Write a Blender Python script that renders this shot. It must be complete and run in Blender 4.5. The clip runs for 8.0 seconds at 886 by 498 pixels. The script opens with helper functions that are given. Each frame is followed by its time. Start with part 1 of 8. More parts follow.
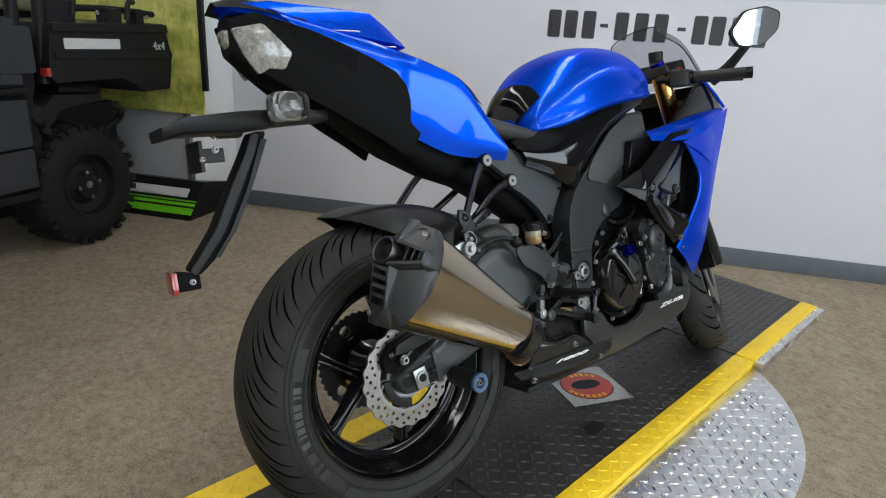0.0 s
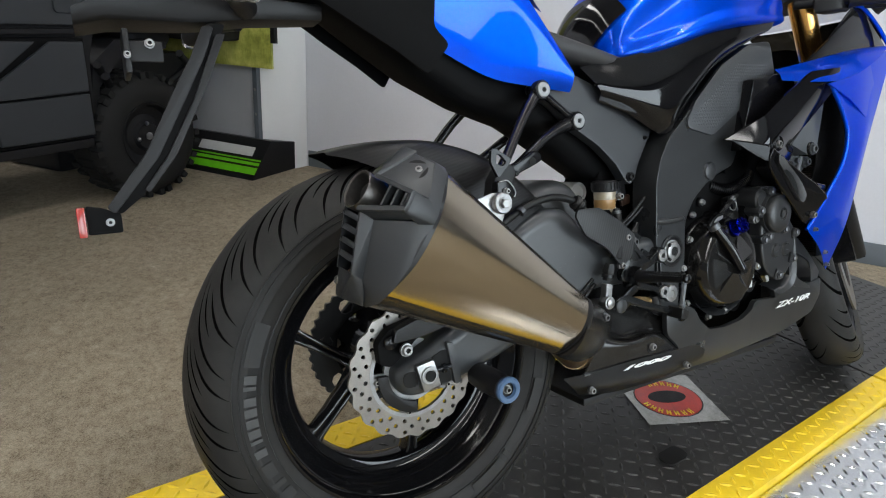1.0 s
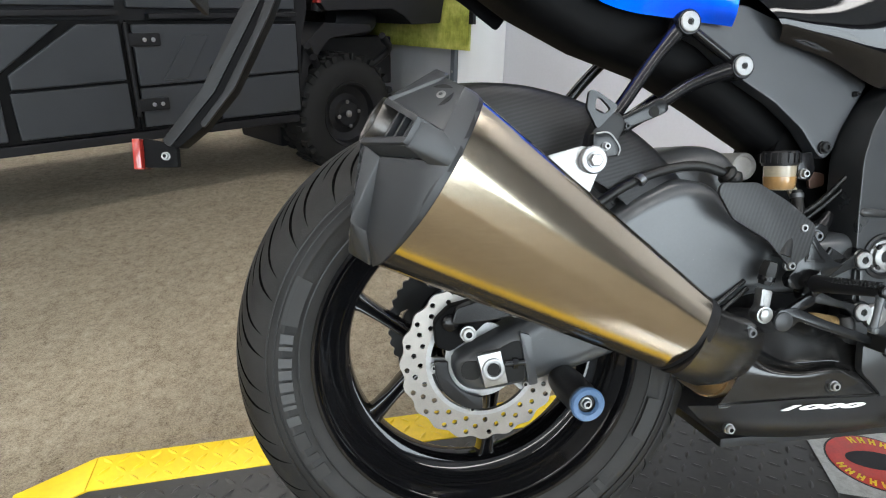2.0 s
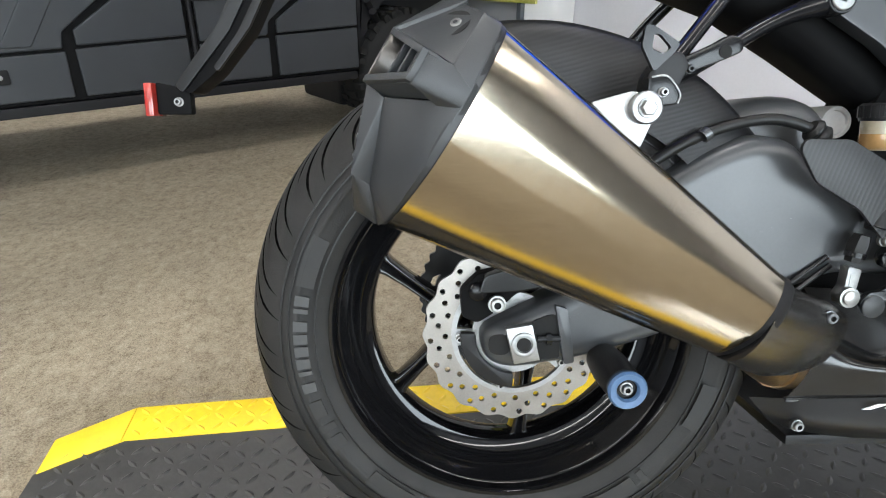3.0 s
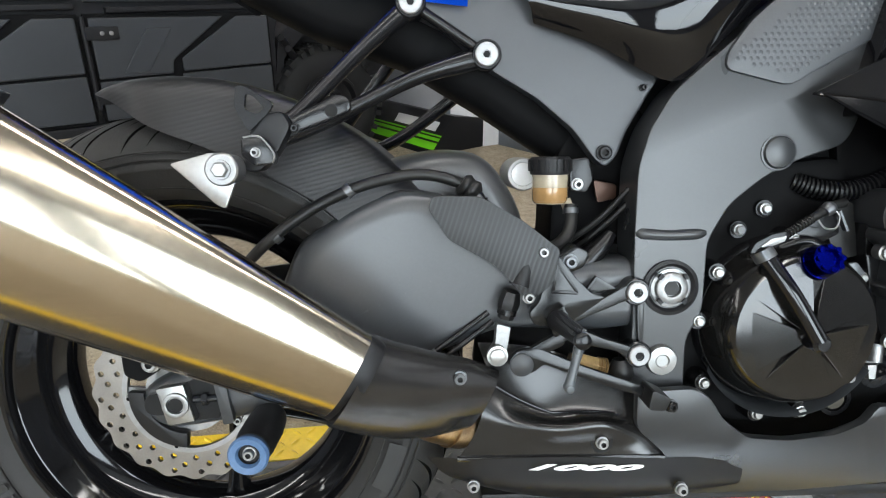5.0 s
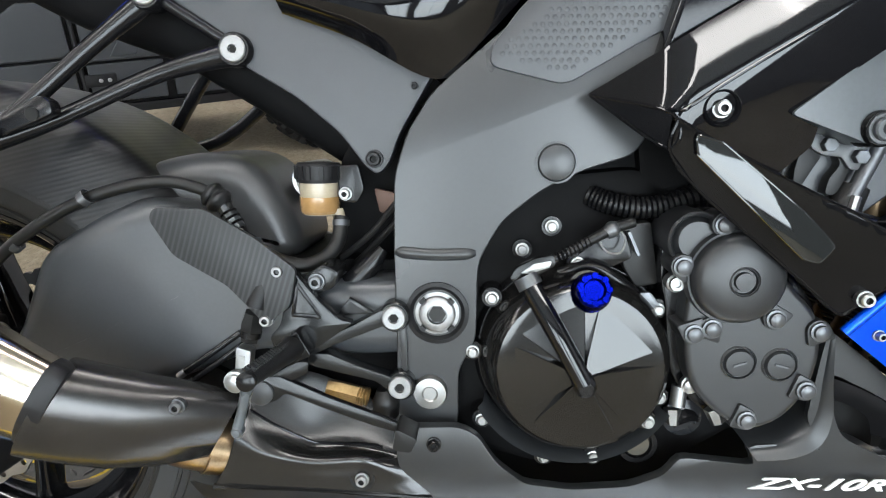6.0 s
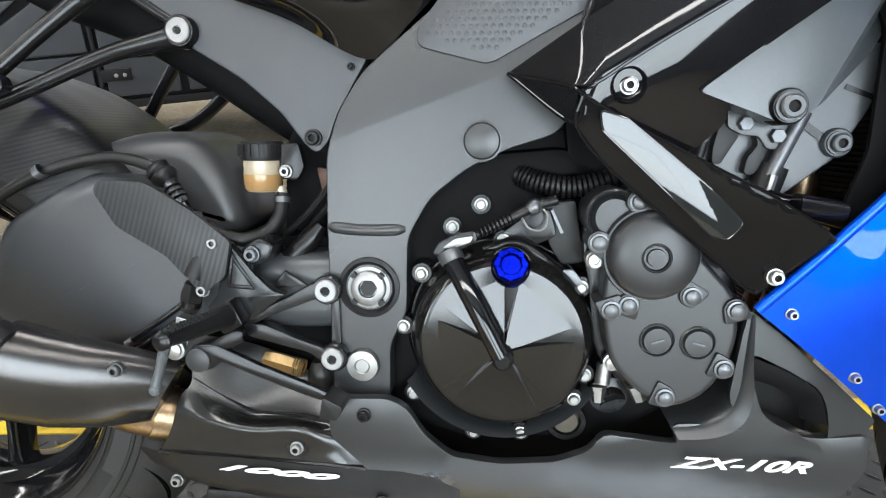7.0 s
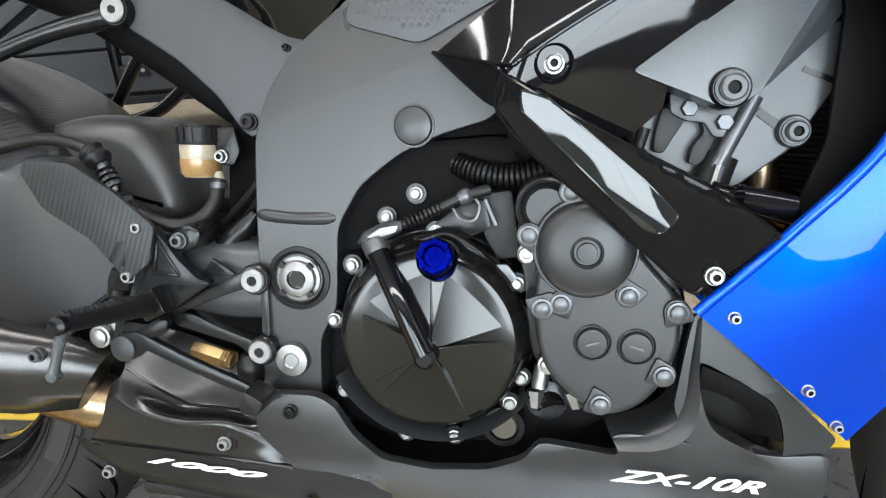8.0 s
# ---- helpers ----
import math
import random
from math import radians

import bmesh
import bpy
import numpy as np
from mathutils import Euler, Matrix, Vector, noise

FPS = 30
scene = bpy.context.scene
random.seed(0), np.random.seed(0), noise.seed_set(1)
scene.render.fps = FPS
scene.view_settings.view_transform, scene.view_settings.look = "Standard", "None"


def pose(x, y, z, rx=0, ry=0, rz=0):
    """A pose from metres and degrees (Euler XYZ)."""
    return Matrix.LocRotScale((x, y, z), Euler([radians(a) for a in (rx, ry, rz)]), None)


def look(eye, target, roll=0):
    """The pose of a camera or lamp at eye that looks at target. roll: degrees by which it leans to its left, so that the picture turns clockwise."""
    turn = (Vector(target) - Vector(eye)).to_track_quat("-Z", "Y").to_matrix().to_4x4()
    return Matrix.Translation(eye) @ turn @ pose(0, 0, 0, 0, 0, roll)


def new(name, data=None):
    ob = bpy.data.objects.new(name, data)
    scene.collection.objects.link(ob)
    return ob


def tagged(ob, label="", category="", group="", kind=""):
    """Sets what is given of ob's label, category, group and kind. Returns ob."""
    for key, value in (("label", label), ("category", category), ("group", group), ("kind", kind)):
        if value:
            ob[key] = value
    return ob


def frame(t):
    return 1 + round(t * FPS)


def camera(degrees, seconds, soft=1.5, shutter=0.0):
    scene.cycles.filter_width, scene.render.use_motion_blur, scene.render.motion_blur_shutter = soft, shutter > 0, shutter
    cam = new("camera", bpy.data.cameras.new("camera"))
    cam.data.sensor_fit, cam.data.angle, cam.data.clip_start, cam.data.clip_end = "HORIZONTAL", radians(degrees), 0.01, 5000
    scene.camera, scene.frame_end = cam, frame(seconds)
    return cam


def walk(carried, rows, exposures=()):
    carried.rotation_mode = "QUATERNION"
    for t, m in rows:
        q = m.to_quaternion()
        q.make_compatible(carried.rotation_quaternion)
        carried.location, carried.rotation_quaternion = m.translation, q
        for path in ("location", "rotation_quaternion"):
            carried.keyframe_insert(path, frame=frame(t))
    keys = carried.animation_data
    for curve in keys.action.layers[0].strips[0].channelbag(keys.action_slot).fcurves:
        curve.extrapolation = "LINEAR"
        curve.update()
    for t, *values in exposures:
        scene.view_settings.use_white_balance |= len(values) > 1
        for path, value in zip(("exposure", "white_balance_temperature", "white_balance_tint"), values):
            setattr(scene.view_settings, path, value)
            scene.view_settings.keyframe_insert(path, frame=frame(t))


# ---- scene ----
cam = camera(73.6, 8.0, 1.1)
PATH = [
    (0.0, (-0.661, -0.876, 0.991), (0.564, 0.574, 0.359), 3.5),
    (0.5, (-0.546, -0.814, 0.913), (0.603, 0.686, 0.257), 4.1),
    (1.0, (-0.385, -0.709, 0.855), (0.578, 0.894, 0.146), 3.9),
    (1.5, (-0.248, -0.671, 0.815), (0.364, 1.086, 0.083), 2.4),
    (2.0, (-0.160, -0.656, 0.772), (0.131, 1.175, 0.021), 1.4),
    (2.2, (-0.150, -0.642, 0.750), (0.060, 1.193, -0.019), 1.1),
    (3.3, (-0.087, -0.591, 0.741), (-0.057, 1.206, -0.136), 0.2),
    (3.5, (-0.071, -0.599, 0.749), (-0.080, 1.204, -0.116), -0.1),
    (4.0, (-0.019, -0.623, 0.778), (-0.107, 1.212, -0.014), -1.5),
    (4.5, (0.098, -0.638, 0.785), (0.045, 1.211, 0.024), -1.1),
    (5.0, (0.271, -0.586, 0.768), (0.348, 1.253, -0.013), 0.2),
    (5.2, (0.345, -0.553, 0.768), (0.432, 1.266, -0.059), 0.1),
    (6.3, (0.632, -0.510, 0.779), (0.457, 1.294, -0.067), -0.9),
    (6.5, (0.652, -0.516, 0.775), (0.466, 1.291, -0.062), -0.8),
    (7.0, (0.675, -0.528, 0.760), (0.483, 1.276, -0.081), -0.9),
    (7.5, (0.697, -0.522, 0.746), (0.452, 1.273, -0.102), -2.1),
    (8.0, (0.765, -0.492, 0.736), (0.468, 1.303, -0.096), -0.9),
]
EXPOSURES = [(0.0, -0.49), (1.0, -0.30), (2.0, 0.31), (3.5, 0.46), (4.5, 0.46), (5.2, 0.43), (6.5, 0.63), (8.0, 0.66)]
walk(cam, [(t, look(eye, target, roll)) for t, eye, target, roll in PATH], EXPOSURES)

# ---- frames of reference: the room's walls, the platform, the leaning motorcycle ----
ROOM = pose(0, 0, 0, 0, 0, math.degrees(math.atan2(0.6, 0.8)))
PLATFORM = pose(0, 0, 0, 0, 0, 5.3)
BIKE = pose(0, 0, 0, -14, 0, 0)
FLOOR = -0.035

# ---- world, sun, lamps ----
world = bpy.data.worlds.new("world")
scene.world = world
world.use_nodes = True
wn = world.node_tree.nodes
sky = wn.new("ShaderNodeTexSky")
sky.sky_type, sky.sun_disc = 'NISHITA', False
sky.sun_elevation, sky.sun_rotation = radians(48), radians(200)
wn["Background"].inputs["Strength"].default_value = 0.12
world.node_tree.links.new(sky.outputs["Color"], wn["Background"].inputs["Color"])


def lamp_area(name, m, width, height, watts, colour):
    data = bpy.data.lights.new(name, 'AREA')
    data.shape, data.size, data.size_y, data.energy, data.color = 'RECTANGLE', width, height, watts, colour
    ob = new(name, data)
    ob.matrix_world = m
    return ob


def sun_lamp(direction, strength):
    data = bpy.data.lights.new("sun", 'SUN')
    data.energy, data.angle, data.color = strength, radians(0.5), (1.0, 0.95, 0.88)
    ob = new("sun", data)
    ob.matrix_world = look((0, 0, 12), Vector((0, 0, 12)) + Vector(direction))


sun_lamp((0.35, -0.75, -0.9), 2.0)
# daylight in the three openings of the shop front, and the ceiling panels
WINDOWS = [(-4.1, 2.4), (-0.9, 2.4), (-7.2, 2.4)]
for wu, ww in WINDOWS:
    lamp_area("window_light", ROOM @ pose(wu, -4.46, 1.45, 90, 0, 0), ww - 0.1, 2.3, 150, (0.82, 0.93, 1.0))

# ---- materials ----
def nodes_of(name):
    m = bpy.data.materials.new(name)
    m.use_nodes = True
    t = m.node_tree
    return m, t, t.nodes["Principled BSDF"]


def wire(t, a, b):
    t.links.new(a, b)


def math_node(t, op, a, b=None, c=None):
    n = t.nodes.new("ShaderNodeMath")
    n.operation = op
    for i, v in enumerate((a, b, c)):
        if v is None:
            continue
        if isinstance(v, (int, float)):
            n.inputs[i].default_value = v
        else:
            wire(t, v, n.inputs[i])
    return n.outputs[0]


def noise_tex(t, scale, detail=4.0, rough=0.55, stretch=(1, 1, 1), coords="Object"):
    tc = t.nodes.new("ShaderNodeTexCoord")
    mp = t.nodes.new("ShaderNodeMapping")
    mp.inputs["Scale"].default_value = stretch
    n = t.nodes.new("ShaderNodeTexNoise")
    n.inputs["Scale"].default_value, n.inputs["Detail"].default_value, n.inputs["Roughness"].default_value = scale, detail, rough
    wire(t, tc.outputs[coords], mp.inputs["Vector"])
    wire(t, mp.outputs["Vector"], n.inputs["Vector"])
    return n.outputs["Fac"]


def ramp(t, fac, stops):
    r = t.nodes.new("ShaderNodeValToRGB")
    e = r.color_ramp.elements
    while len(e) < len(stops):
        e.new(0.5)
    for el, (p, c) in zip(e, stops):
        el.position, el.color = p, (*c, 1)
    wire(t, fac, r.inputs["Fac"])
    return r.outputs["Color"]


def bump_into(t, bsdf, height, strength, distance):
    b = t.nodes.new("ShaderNodeBump")
    b.inputs["Strength"].default_value, b.inputs["Distance"].default_value = strength, distance
    wire(t, height, b.inputs["Height"])
    wire(t, b.outputs["Normal"], bsdf.inputs["Normal"])


def mat(name, base, rough=0.5, metal=0.0, var=0.15, scale=18.0, fine=260.0, bump=0.15, coat=0.0, spec=0.5, stretch=(1, 1, 1), rvar=0.08):
    """A painted, cast or moulded surface: broad and fine variation of tone, gloss and relief."""
    m, t, b = nodes_of(name)
    n1, n2 = noise_tex(t, scale, stretch=stretch), noise_tex(t, fine, 2.0, stretch=stretch)
    mix = math_node(t, 'MULTIPLY_ADD', n2, 0.4, math_node(t, 'MULTIPLY', n1, 0.6))
    lo, hi = [max(0, c * (1 - var)) for c in base], [min(1, c * (1 + var)) for c in base]
    wire(t, ramp(t, mix, [(0.3, lo), (0.7, hi)]), b.inputs["Base Color"])
    wire(t, math_node(t, 'MULTIPLY_ADD', n1, 2 * rvar, rough - rvar), b.inputs["Roughness"])
    b.inputs["Metallic"].default_value = metal
    b.inputs["Specular IOR Level"].default_value = spec
    b.inputs["Coat Weight"].default_value = coat
    b.inputs["Coat Roughness"].default_value = 0.04
    if bump:
        bump_into(t, b, n2, bump, 0.0006)
    return m


def carpet_material():
    m, t, b = nodes_of("carpet")
    n1, n2, n3 = noise_tex(t, 3.2, 6), noise_tex(t, 46, 5, 0.7, (1, 0.75, 1)), noise_tex(t, 330, 3, 0.7)
    col = ramp(t, math_node(t, 'MULTIPLY_ADD', n3, 0.6, math_node(t, 'MULTIPLY', n2, 0.4)),
               [(0.34, (0.13, 0.103, 0.074)), (0.45, (0.30, 0.25, 0.182)), (0.54, (0.40, 0.34, 0.25)), (0.68, (0.56, 0.49, 0.385))])
    mx = t.nodes.new("ShaderNodeMix")
    mx.data_type, mx.blend_type = 'RGBA', 'MULTIPLY'
    mx.inputs["Factor"].default_value = 0.55
    wire(t, col, mx.inputs[6])
    wire(t, ramp(t, n1, [(0.3, (0.72, 0.72, 0.72)), (0.7, (1, 1, 1))]), mx.inputs[7])
    wire(t, mx.outputs[2], b.inputs["Base Color"])
    b.inputs["Roughness"].default_value, b.inputs["Specular IOR Level"].default_value = 0.95, 0.1
    bump_into(t, b, math_node(t, 'ADD', n3, n2), 0.9, 0.006)
    return m


def titanium_material():
    """Brushed titanium: fine grain along the silencer, a slight straw tint."""
    m, t, b = nodes_of("brushed_titanium")
    tc = t.nodes.new("ShaderNodeTexCoord")
    mp = t.nodes.new("ShaderNodeMapping")
    mp.vector_type = 'POINT'
    mp.inputs["Rotation"].default_value = (0, radians(-30.6), 0)
    mp.inputs["Scale"].default_value = (6, 900, 900)
    fine = t.nodes.new("ShaderNodeTexNoise")
    fine.inputs["Scale"].default_value, fine.inputs["Detail"].default_value = 1.0, 3.0
    wire(t, tc.outputs["Object"], mp.inputs["Vector"])
    wire(t, mp.outputs["Vector"], fine.inputs["Vector"])
    n1, n2 = noise_tex(t, 9, 3, 0.6), fine.outputs["Fac"]
    col = ramp(t, math_node(t, 'MULTIPLY_ADD', n2, 0.6, math_node(t, 'MULTIPLY', n1, 0.4)), [(0.3, (0.38, 0.325, 0.25)), (0.7, (0.46, 0.40, 0.315))])
    wire(t, col, b.inputs["Base Color"])
    b.inputs["Metallic"].default_value = 1.0
    wire(t, math_node(t, 'MULTIPLY_ADD', n1, 0.06, math_node(t, 'MULTIPLY_ADD', n2, 0.12, 0.075)), b.inputs["Roughness"])
    return m


def ribbed_material(name, tilt, period, low, high, depth):
    """Weave-printed moulding: fine even lines, tilted in the side view."""
    m, t, b = nodes_of(name)
    tc = t.nodes.new("ShaderNodeTexCoord")
    mp = t.nodes.new("ShaderNodeMapping")
    mp.inputs["Rotation"].default_value = (0, radians(tilt), 0)
    w = t.nodes.new("ShaderNodeTexWave")
    w.bands_direction, w.wave_profile = 'Z', 'SIN'
    w.inputs["Scale"].default_value, w.inputs["Distortion"].default_value, w.inputs["Detail"].default_value, w.inputs["Detail Scale"].default_value = 0.31416 / period, 1.2, 1.0, 0.06
    wire(t, tc.outputs["Object"], mp.inputs["Vector"])
    wire(t, mp.outputs["Vector"], w.inputs["Vector"])
    n1 = noise_tex(t, 11, 3)
    fac = math_node(t, 'MULTIPLY', w.outputs["Fac"], math_node(t, 'MULTIPLY_ADD', n1, 1.5, -0.2))
    wire(t, ramp(t, fac, [(0.15, low), (0.85, high)]), b.inputs["Base Color"])
    b.inputs["Roughness"].default_value, b.inputs["Specular IOR Level"].default_value = 0.44, 0.32
    bump_into(t, b, fac, 0.25, depth)
    return m


def tread_material(count, lean, width, shoulder):
    """Tyre rubber with swept tread grooves, their shade painted near-black over bumps, long and short in turn, the
    wheel's axle along y.
    """
    m, t, b = nodes_of("tyre_rubber")
    tc = t.nodes.new("ShaderNodeTexCoord")
    sp = t.nodes.new("ShaderNodeSeparateXYZ")
    wire(t, tc.outputs["Object"], sp.inputs[0])
    side = math_node(t, 'ABSOLUTE', sp.outputs["Y"])
    ang = math_node(t, 'ARCTAN2', sp.outputs["X"], sp.outputs["Z"])
    turn = math_node(t, 'MULTIPLY_ADD', math_node(t, 'POWER', side, 0.6), lean, math_node(t, 'MULTIPLY', ang, count / 6.28318))
    shift = math_node(t, 'MULTIPLY_ADD', math_node(t, 'SIGN', sp.outputs["Y"]), 0.25, turn)

    def groove(offset, lo, hi, wide):
        saw = math_node(t, 'FRACT', math_node(t, 'ADD', shift, offset))
        far = math_node(t, 'ABSOLUTE', math_node(t, 'SUBTRACT', saw, 0.5))
        mid, half = (lo + hi) / 2, (hi - lo) / 2
        u = math_node(t, 'MULTIPLY', math_node(t, 'SUBTRACT', side, mid), 1 / half)
        taper = math_node(t, 'MULTIPLY_ADD', math_node(t, 'MULTIPLY', u, u), -wide, wide)
        return math_node(t, 'LESS_THAN', far, taper)

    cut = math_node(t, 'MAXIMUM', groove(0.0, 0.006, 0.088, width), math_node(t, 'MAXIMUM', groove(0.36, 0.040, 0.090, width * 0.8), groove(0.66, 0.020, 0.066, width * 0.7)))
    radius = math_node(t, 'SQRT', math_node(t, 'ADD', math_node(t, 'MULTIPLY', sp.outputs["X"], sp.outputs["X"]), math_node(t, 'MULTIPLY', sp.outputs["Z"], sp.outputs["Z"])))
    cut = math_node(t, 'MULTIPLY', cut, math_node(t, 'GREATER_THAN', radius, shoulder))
    n1, n2 = noise_tex(t, 14, 4), noise_tex(t, 420, 3)
    rub = ramp(t, n1, [(0.3, (0.015, 0.0148, 0.0146)), (0.75, (0.026, 0.0254, 0.0248))])
    # groove depth shade goes into the colour as near-black
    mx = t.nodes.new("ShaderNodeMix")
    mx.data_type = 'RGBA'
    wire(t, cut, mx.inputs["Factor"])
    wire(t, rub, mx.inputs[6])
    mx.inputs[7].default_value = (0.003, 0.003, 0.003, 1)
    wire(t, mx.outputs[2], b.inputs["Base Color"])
    b.inputs["Roughness"].default_value = 0.6
    wire(t, math_node(t, 'MULTIPLY_ADD', cut, -0.25, 0.25), b.inputs["Specular IOR Level"])
    bump_into(t, b, math_node(t, 'MULTIPLY_ADD', cut, -1.0, math_node(t, 'MULTIPLY', n2, 0.06)), 1.0, 0.006)
    return m


def poster_material():
    m, t, b = nodes_of("poster_print")
    n1, n2 = noise_tex(t, 4.5, 6, 0.6, (1, 1, 2.2)), noise_tex(t, 30, 4, 0.7, (1, 1, 0.5))
    col = ramp(t, math_node(t, 'MULTIPLY_ADD', n2, 0.4, math_node(t, 'MULTIPLY', n1, 0.6)),
               [(0.3, (0.09, 0.11, 0.02)), (0.45, (0.30, 0.32, 0.06)), (0.6, (0.52, 0.52, 0.14)), (0.75, (0.66, 0.64, 0.30))])
    wire(t, col, b.inputs["Base Color"])
    b.inputs["Roughness"].default_value = 0.35
    return m


def candy_blue_material():
    m, t, b = nodes_of("candy_blue_paint")
    n2 = noise_tex(t, 2500, 1)
    wire(t, ramp(t, n2, [(0.3, (0.0, 0.051, 0.54)), (0.7, (0.0, 0.078, 0.72))]), b.inputs["Base Color"])
    b.inputs["Metallic"].default_value, b.inputs["Roughness"].default_value = 0.68, 0.31
    b.inputs["Specular Tint"].default_value = (0.02, 0.30, 1.0, 1.0)
    b.inputs["Specular IOR Level"].default_value = 0.0
    b.inputs["Coat Weight"].default_value, b.inputs["Coat Roughness"].default_value = 0.40, 0.015
    return m


def clear_material(name, tint, rough=0.02, transmission=1.0):
    m, t, b = nodes_of(name)
    b.inputs["Base Color"].default_value = (*tint, 1)
    b.inputs["Transmission Weight"].default_value, b.inputs["Roughness"].default_value = transmission, rough
    b.inputs["IOR"].default_value = 1.45
    return m


def film_material(name, tint, gloss):
    """A thin clear sheet: tinted see-through with a faint mirror on top."""
    m, t, b = nodes_of(name)
    clear, shine, both = t.nodes.new("ShaderNodeBsdfTransparent"), t.nodes.new("ShaderNodeBsdfGlossy"), t.nodes.new("ShaderNodeMixShader")
    clear.inputs["Color"].default_value, shine.inputs["Roughness"].default_value, both.inputs[0].default_value = (*tint, 1), 0.03, gloss
    wire(t, clear.outputs[0], both.inputs[1])
    wire(t, shine.outputs[0], both.inputs[2])
    wire(t, both.outputs[0], t.nodes["Material Output"].inputs["Surface"])
    return m


def glow_material(name, colour, strength):
    m, t, b = nodes_of(name)
    b.inputs["Emission Color"].default_value, b.inputs["Emission Strength"].default_value = (*colour, 1), strength
    b.inputs["Base Color"].default_value = (*colour, 1)
    return m


CARPET, TITAN, POSTER, BLUE = carpet_material(), titanium_material(), poster_material(), candy_blue_material()
CARBON = ribbed_material("weave_hugger", 14, 0.0048, (0.0055, 0.0055, 0.006), (0.014, 0.014, 0.0155), 0.0006)
WEAVE = ribbed_material("weave_heel_guard", 72, 0.0050, (0.016, 0.017, 0.018), (0.042, 0.044, 0.047), 0.0006)
WALL = mat("wall_paint", (0.60, 0.61, 0.66), 0.6, var=0.04, scale=2.5, fine=90, bump=0.2)
UPPER = mat("upper_wall_paint", (0.50, 0.51, 0.55), 0.6, var=0.04, scale=2.5, fine=90)
CEIL = mat("ceiling_tile", (0.34, 0.34, 0.34), 0.9, var=0.05, scale=4, fine=60)
# for walls out of view, wall grey dimmed to keep reflections and bounce dark
DIMW = mat("dimmed_wall_paint", (0.16, 0.17, 0.19), 0.6, var=0.05, scale=2.5, fine=90)
BASEB = mat("grey_vinyl_base", (0.10, 0.115, 0.13), 0.45, var=0.1)
LETTER = mat("dark_vinyl_letter", (0.035, 0.035, 0.04), 0.4, var=0.1)
PLATE = mat("black_tread_plate", (0.025, 0.0243, 0.0232), 0.42, metal=0.0, var=0.5, scale=6, fine=120, bump=0.3)
YELLOW = mat("yellow_tread_paint", (0.82, 0.56, 0.015), 0.42, var=0.12, scale=7, fine=90, bump=0.25)
ALU = mat("bright_tread_aluminium", (0.72, 0.73, 0.75), 0.28, metal=1.0, var=0.12, scale=9, fine=200, bump=0.2)
SATIN = mat("satin_black_frame", (0.0180, 0.0196, 0.0212), 0.30, var=0.12, scale=9, fine=300, bump=0.02, coat=0.0)
GREYP = mat("graphite_plastic", (0.030, 0.033, 0.037), 0.38, var=0.15, fine=1200, bump=0.2)
UNDER = mat("coarse_black_moulding", (0.004, 0.004, 0.0043), 0.62, var=0.25, fine=900, bump=0.25, spec=0.07)
MATTE = mat("matte_black_plastic", (0.007, 0.007, 0.0078), 0.46, var=0.25, fine=900, bump=0.25, spec=0.28)
BLACKG = mat("gloss_black_plastic", (0.005, 0.005, 0.006), 0.08, var=0.2, coat=0.08, bump=0.0, rvar=0.03, spec=0.26)
SIDEG = mat("wavy_gloss_black", (0.003, 0.003, 0.0036), 0.05, var=0.2, fine=16, bump=0.0, rvar=0.02, coat=0.3, spec=0.25)
bump_into(SIDEG.node_tree, SIDEG.node_tree.nodes["Principled BSDF"], noise_tex(SIDEG.node_tree, 7, 1.0, 0.4, (0.5, 1, 2.8)), 0.4, 0.003)
LACQ = mat("lacquered_black_panel", (0.004, 0.004, 0.0048), 0.06, var=0.2, coat=0.2, bump=0.0, rvar=0.02, spec=0.3)
SPEARM = mat("deep_black_lacquer", (0.004, 0.004, 0.0045), 0.06, var=0.2, coat=0.06, bump=0.0, rvar=0.02, spec=0.16)
RIMB = mat("gloss_black_wheel", (0.004, 0.004, 0.0045), 0.075, var=0.2, coat=0.0, spec=0.4, bump=0.0, rvar=0.04)
MOUNTM = mat("grey_cast_paint", (0.042, 0.046, 0.050), 0.34, var=0.15, fine=500, bump=0.06)
RADM = mat("brown_black_radiator_core", (0.016, 0.0135, 0.012), 0.5, var=0.25, fine=400, bump=0.2, spec=0.3)
NOSEM = mat("satin_graphite_paint", (0.055, 0.062, 0.068), 0.30, var=0.12, fine=300, bump=0.02)
CASE = mat("black_engine_paint", (0.0045, 0.0045, 0.005), 0.23, var=0.2, fine=700, bump=0.06, spec=0.28)
CASEG = mat("grey_engine_paint", (0.010, 0.0112, 0.0132), 0.25, var=0.15, fine=700, bump=0.1, spec=0.32)
SHIELD = mat("semi_gloss_shield_paint", (0.0105, 0.0102, 0.0100), 0.2, var=0.15, fine=500, bump=0.02, spec=0.5)
SHROUD = mat("dark_bronze_shroud", (0.058, 0.056, 0.055), 0.22, metal=0.8, var=0.2, fine=700, bump=0.1)
HANG = mat("black_hanger_paint", (0.006, 0.006, 0.0068), 0.2, var=0.2, fine=700, bump=0.05, spec=0.3)
CAPM = mat("graphite_cap_moulding", (0.021, 0.023, 0.0255), 0.42, var=0.12, fine=1400, bump=0.3)
OUTLETM = mat("dark_outlet_steel", (0.10, 0.095, 0.09), 0.35, metal=0.8, var=0.25, scale=30)
INSERT = mat("polished_insert", (0.010, 0.011, 0.011), 0.05, var=0.2, coat=0.0, spec=0.6, bump=0, rvar=0.02)
REARM = mat("black_machined_paint", (0.007, 0.0076, 0.0082), 0.2, var=0.15, fine=600, bump=0.06, spec=0.35)
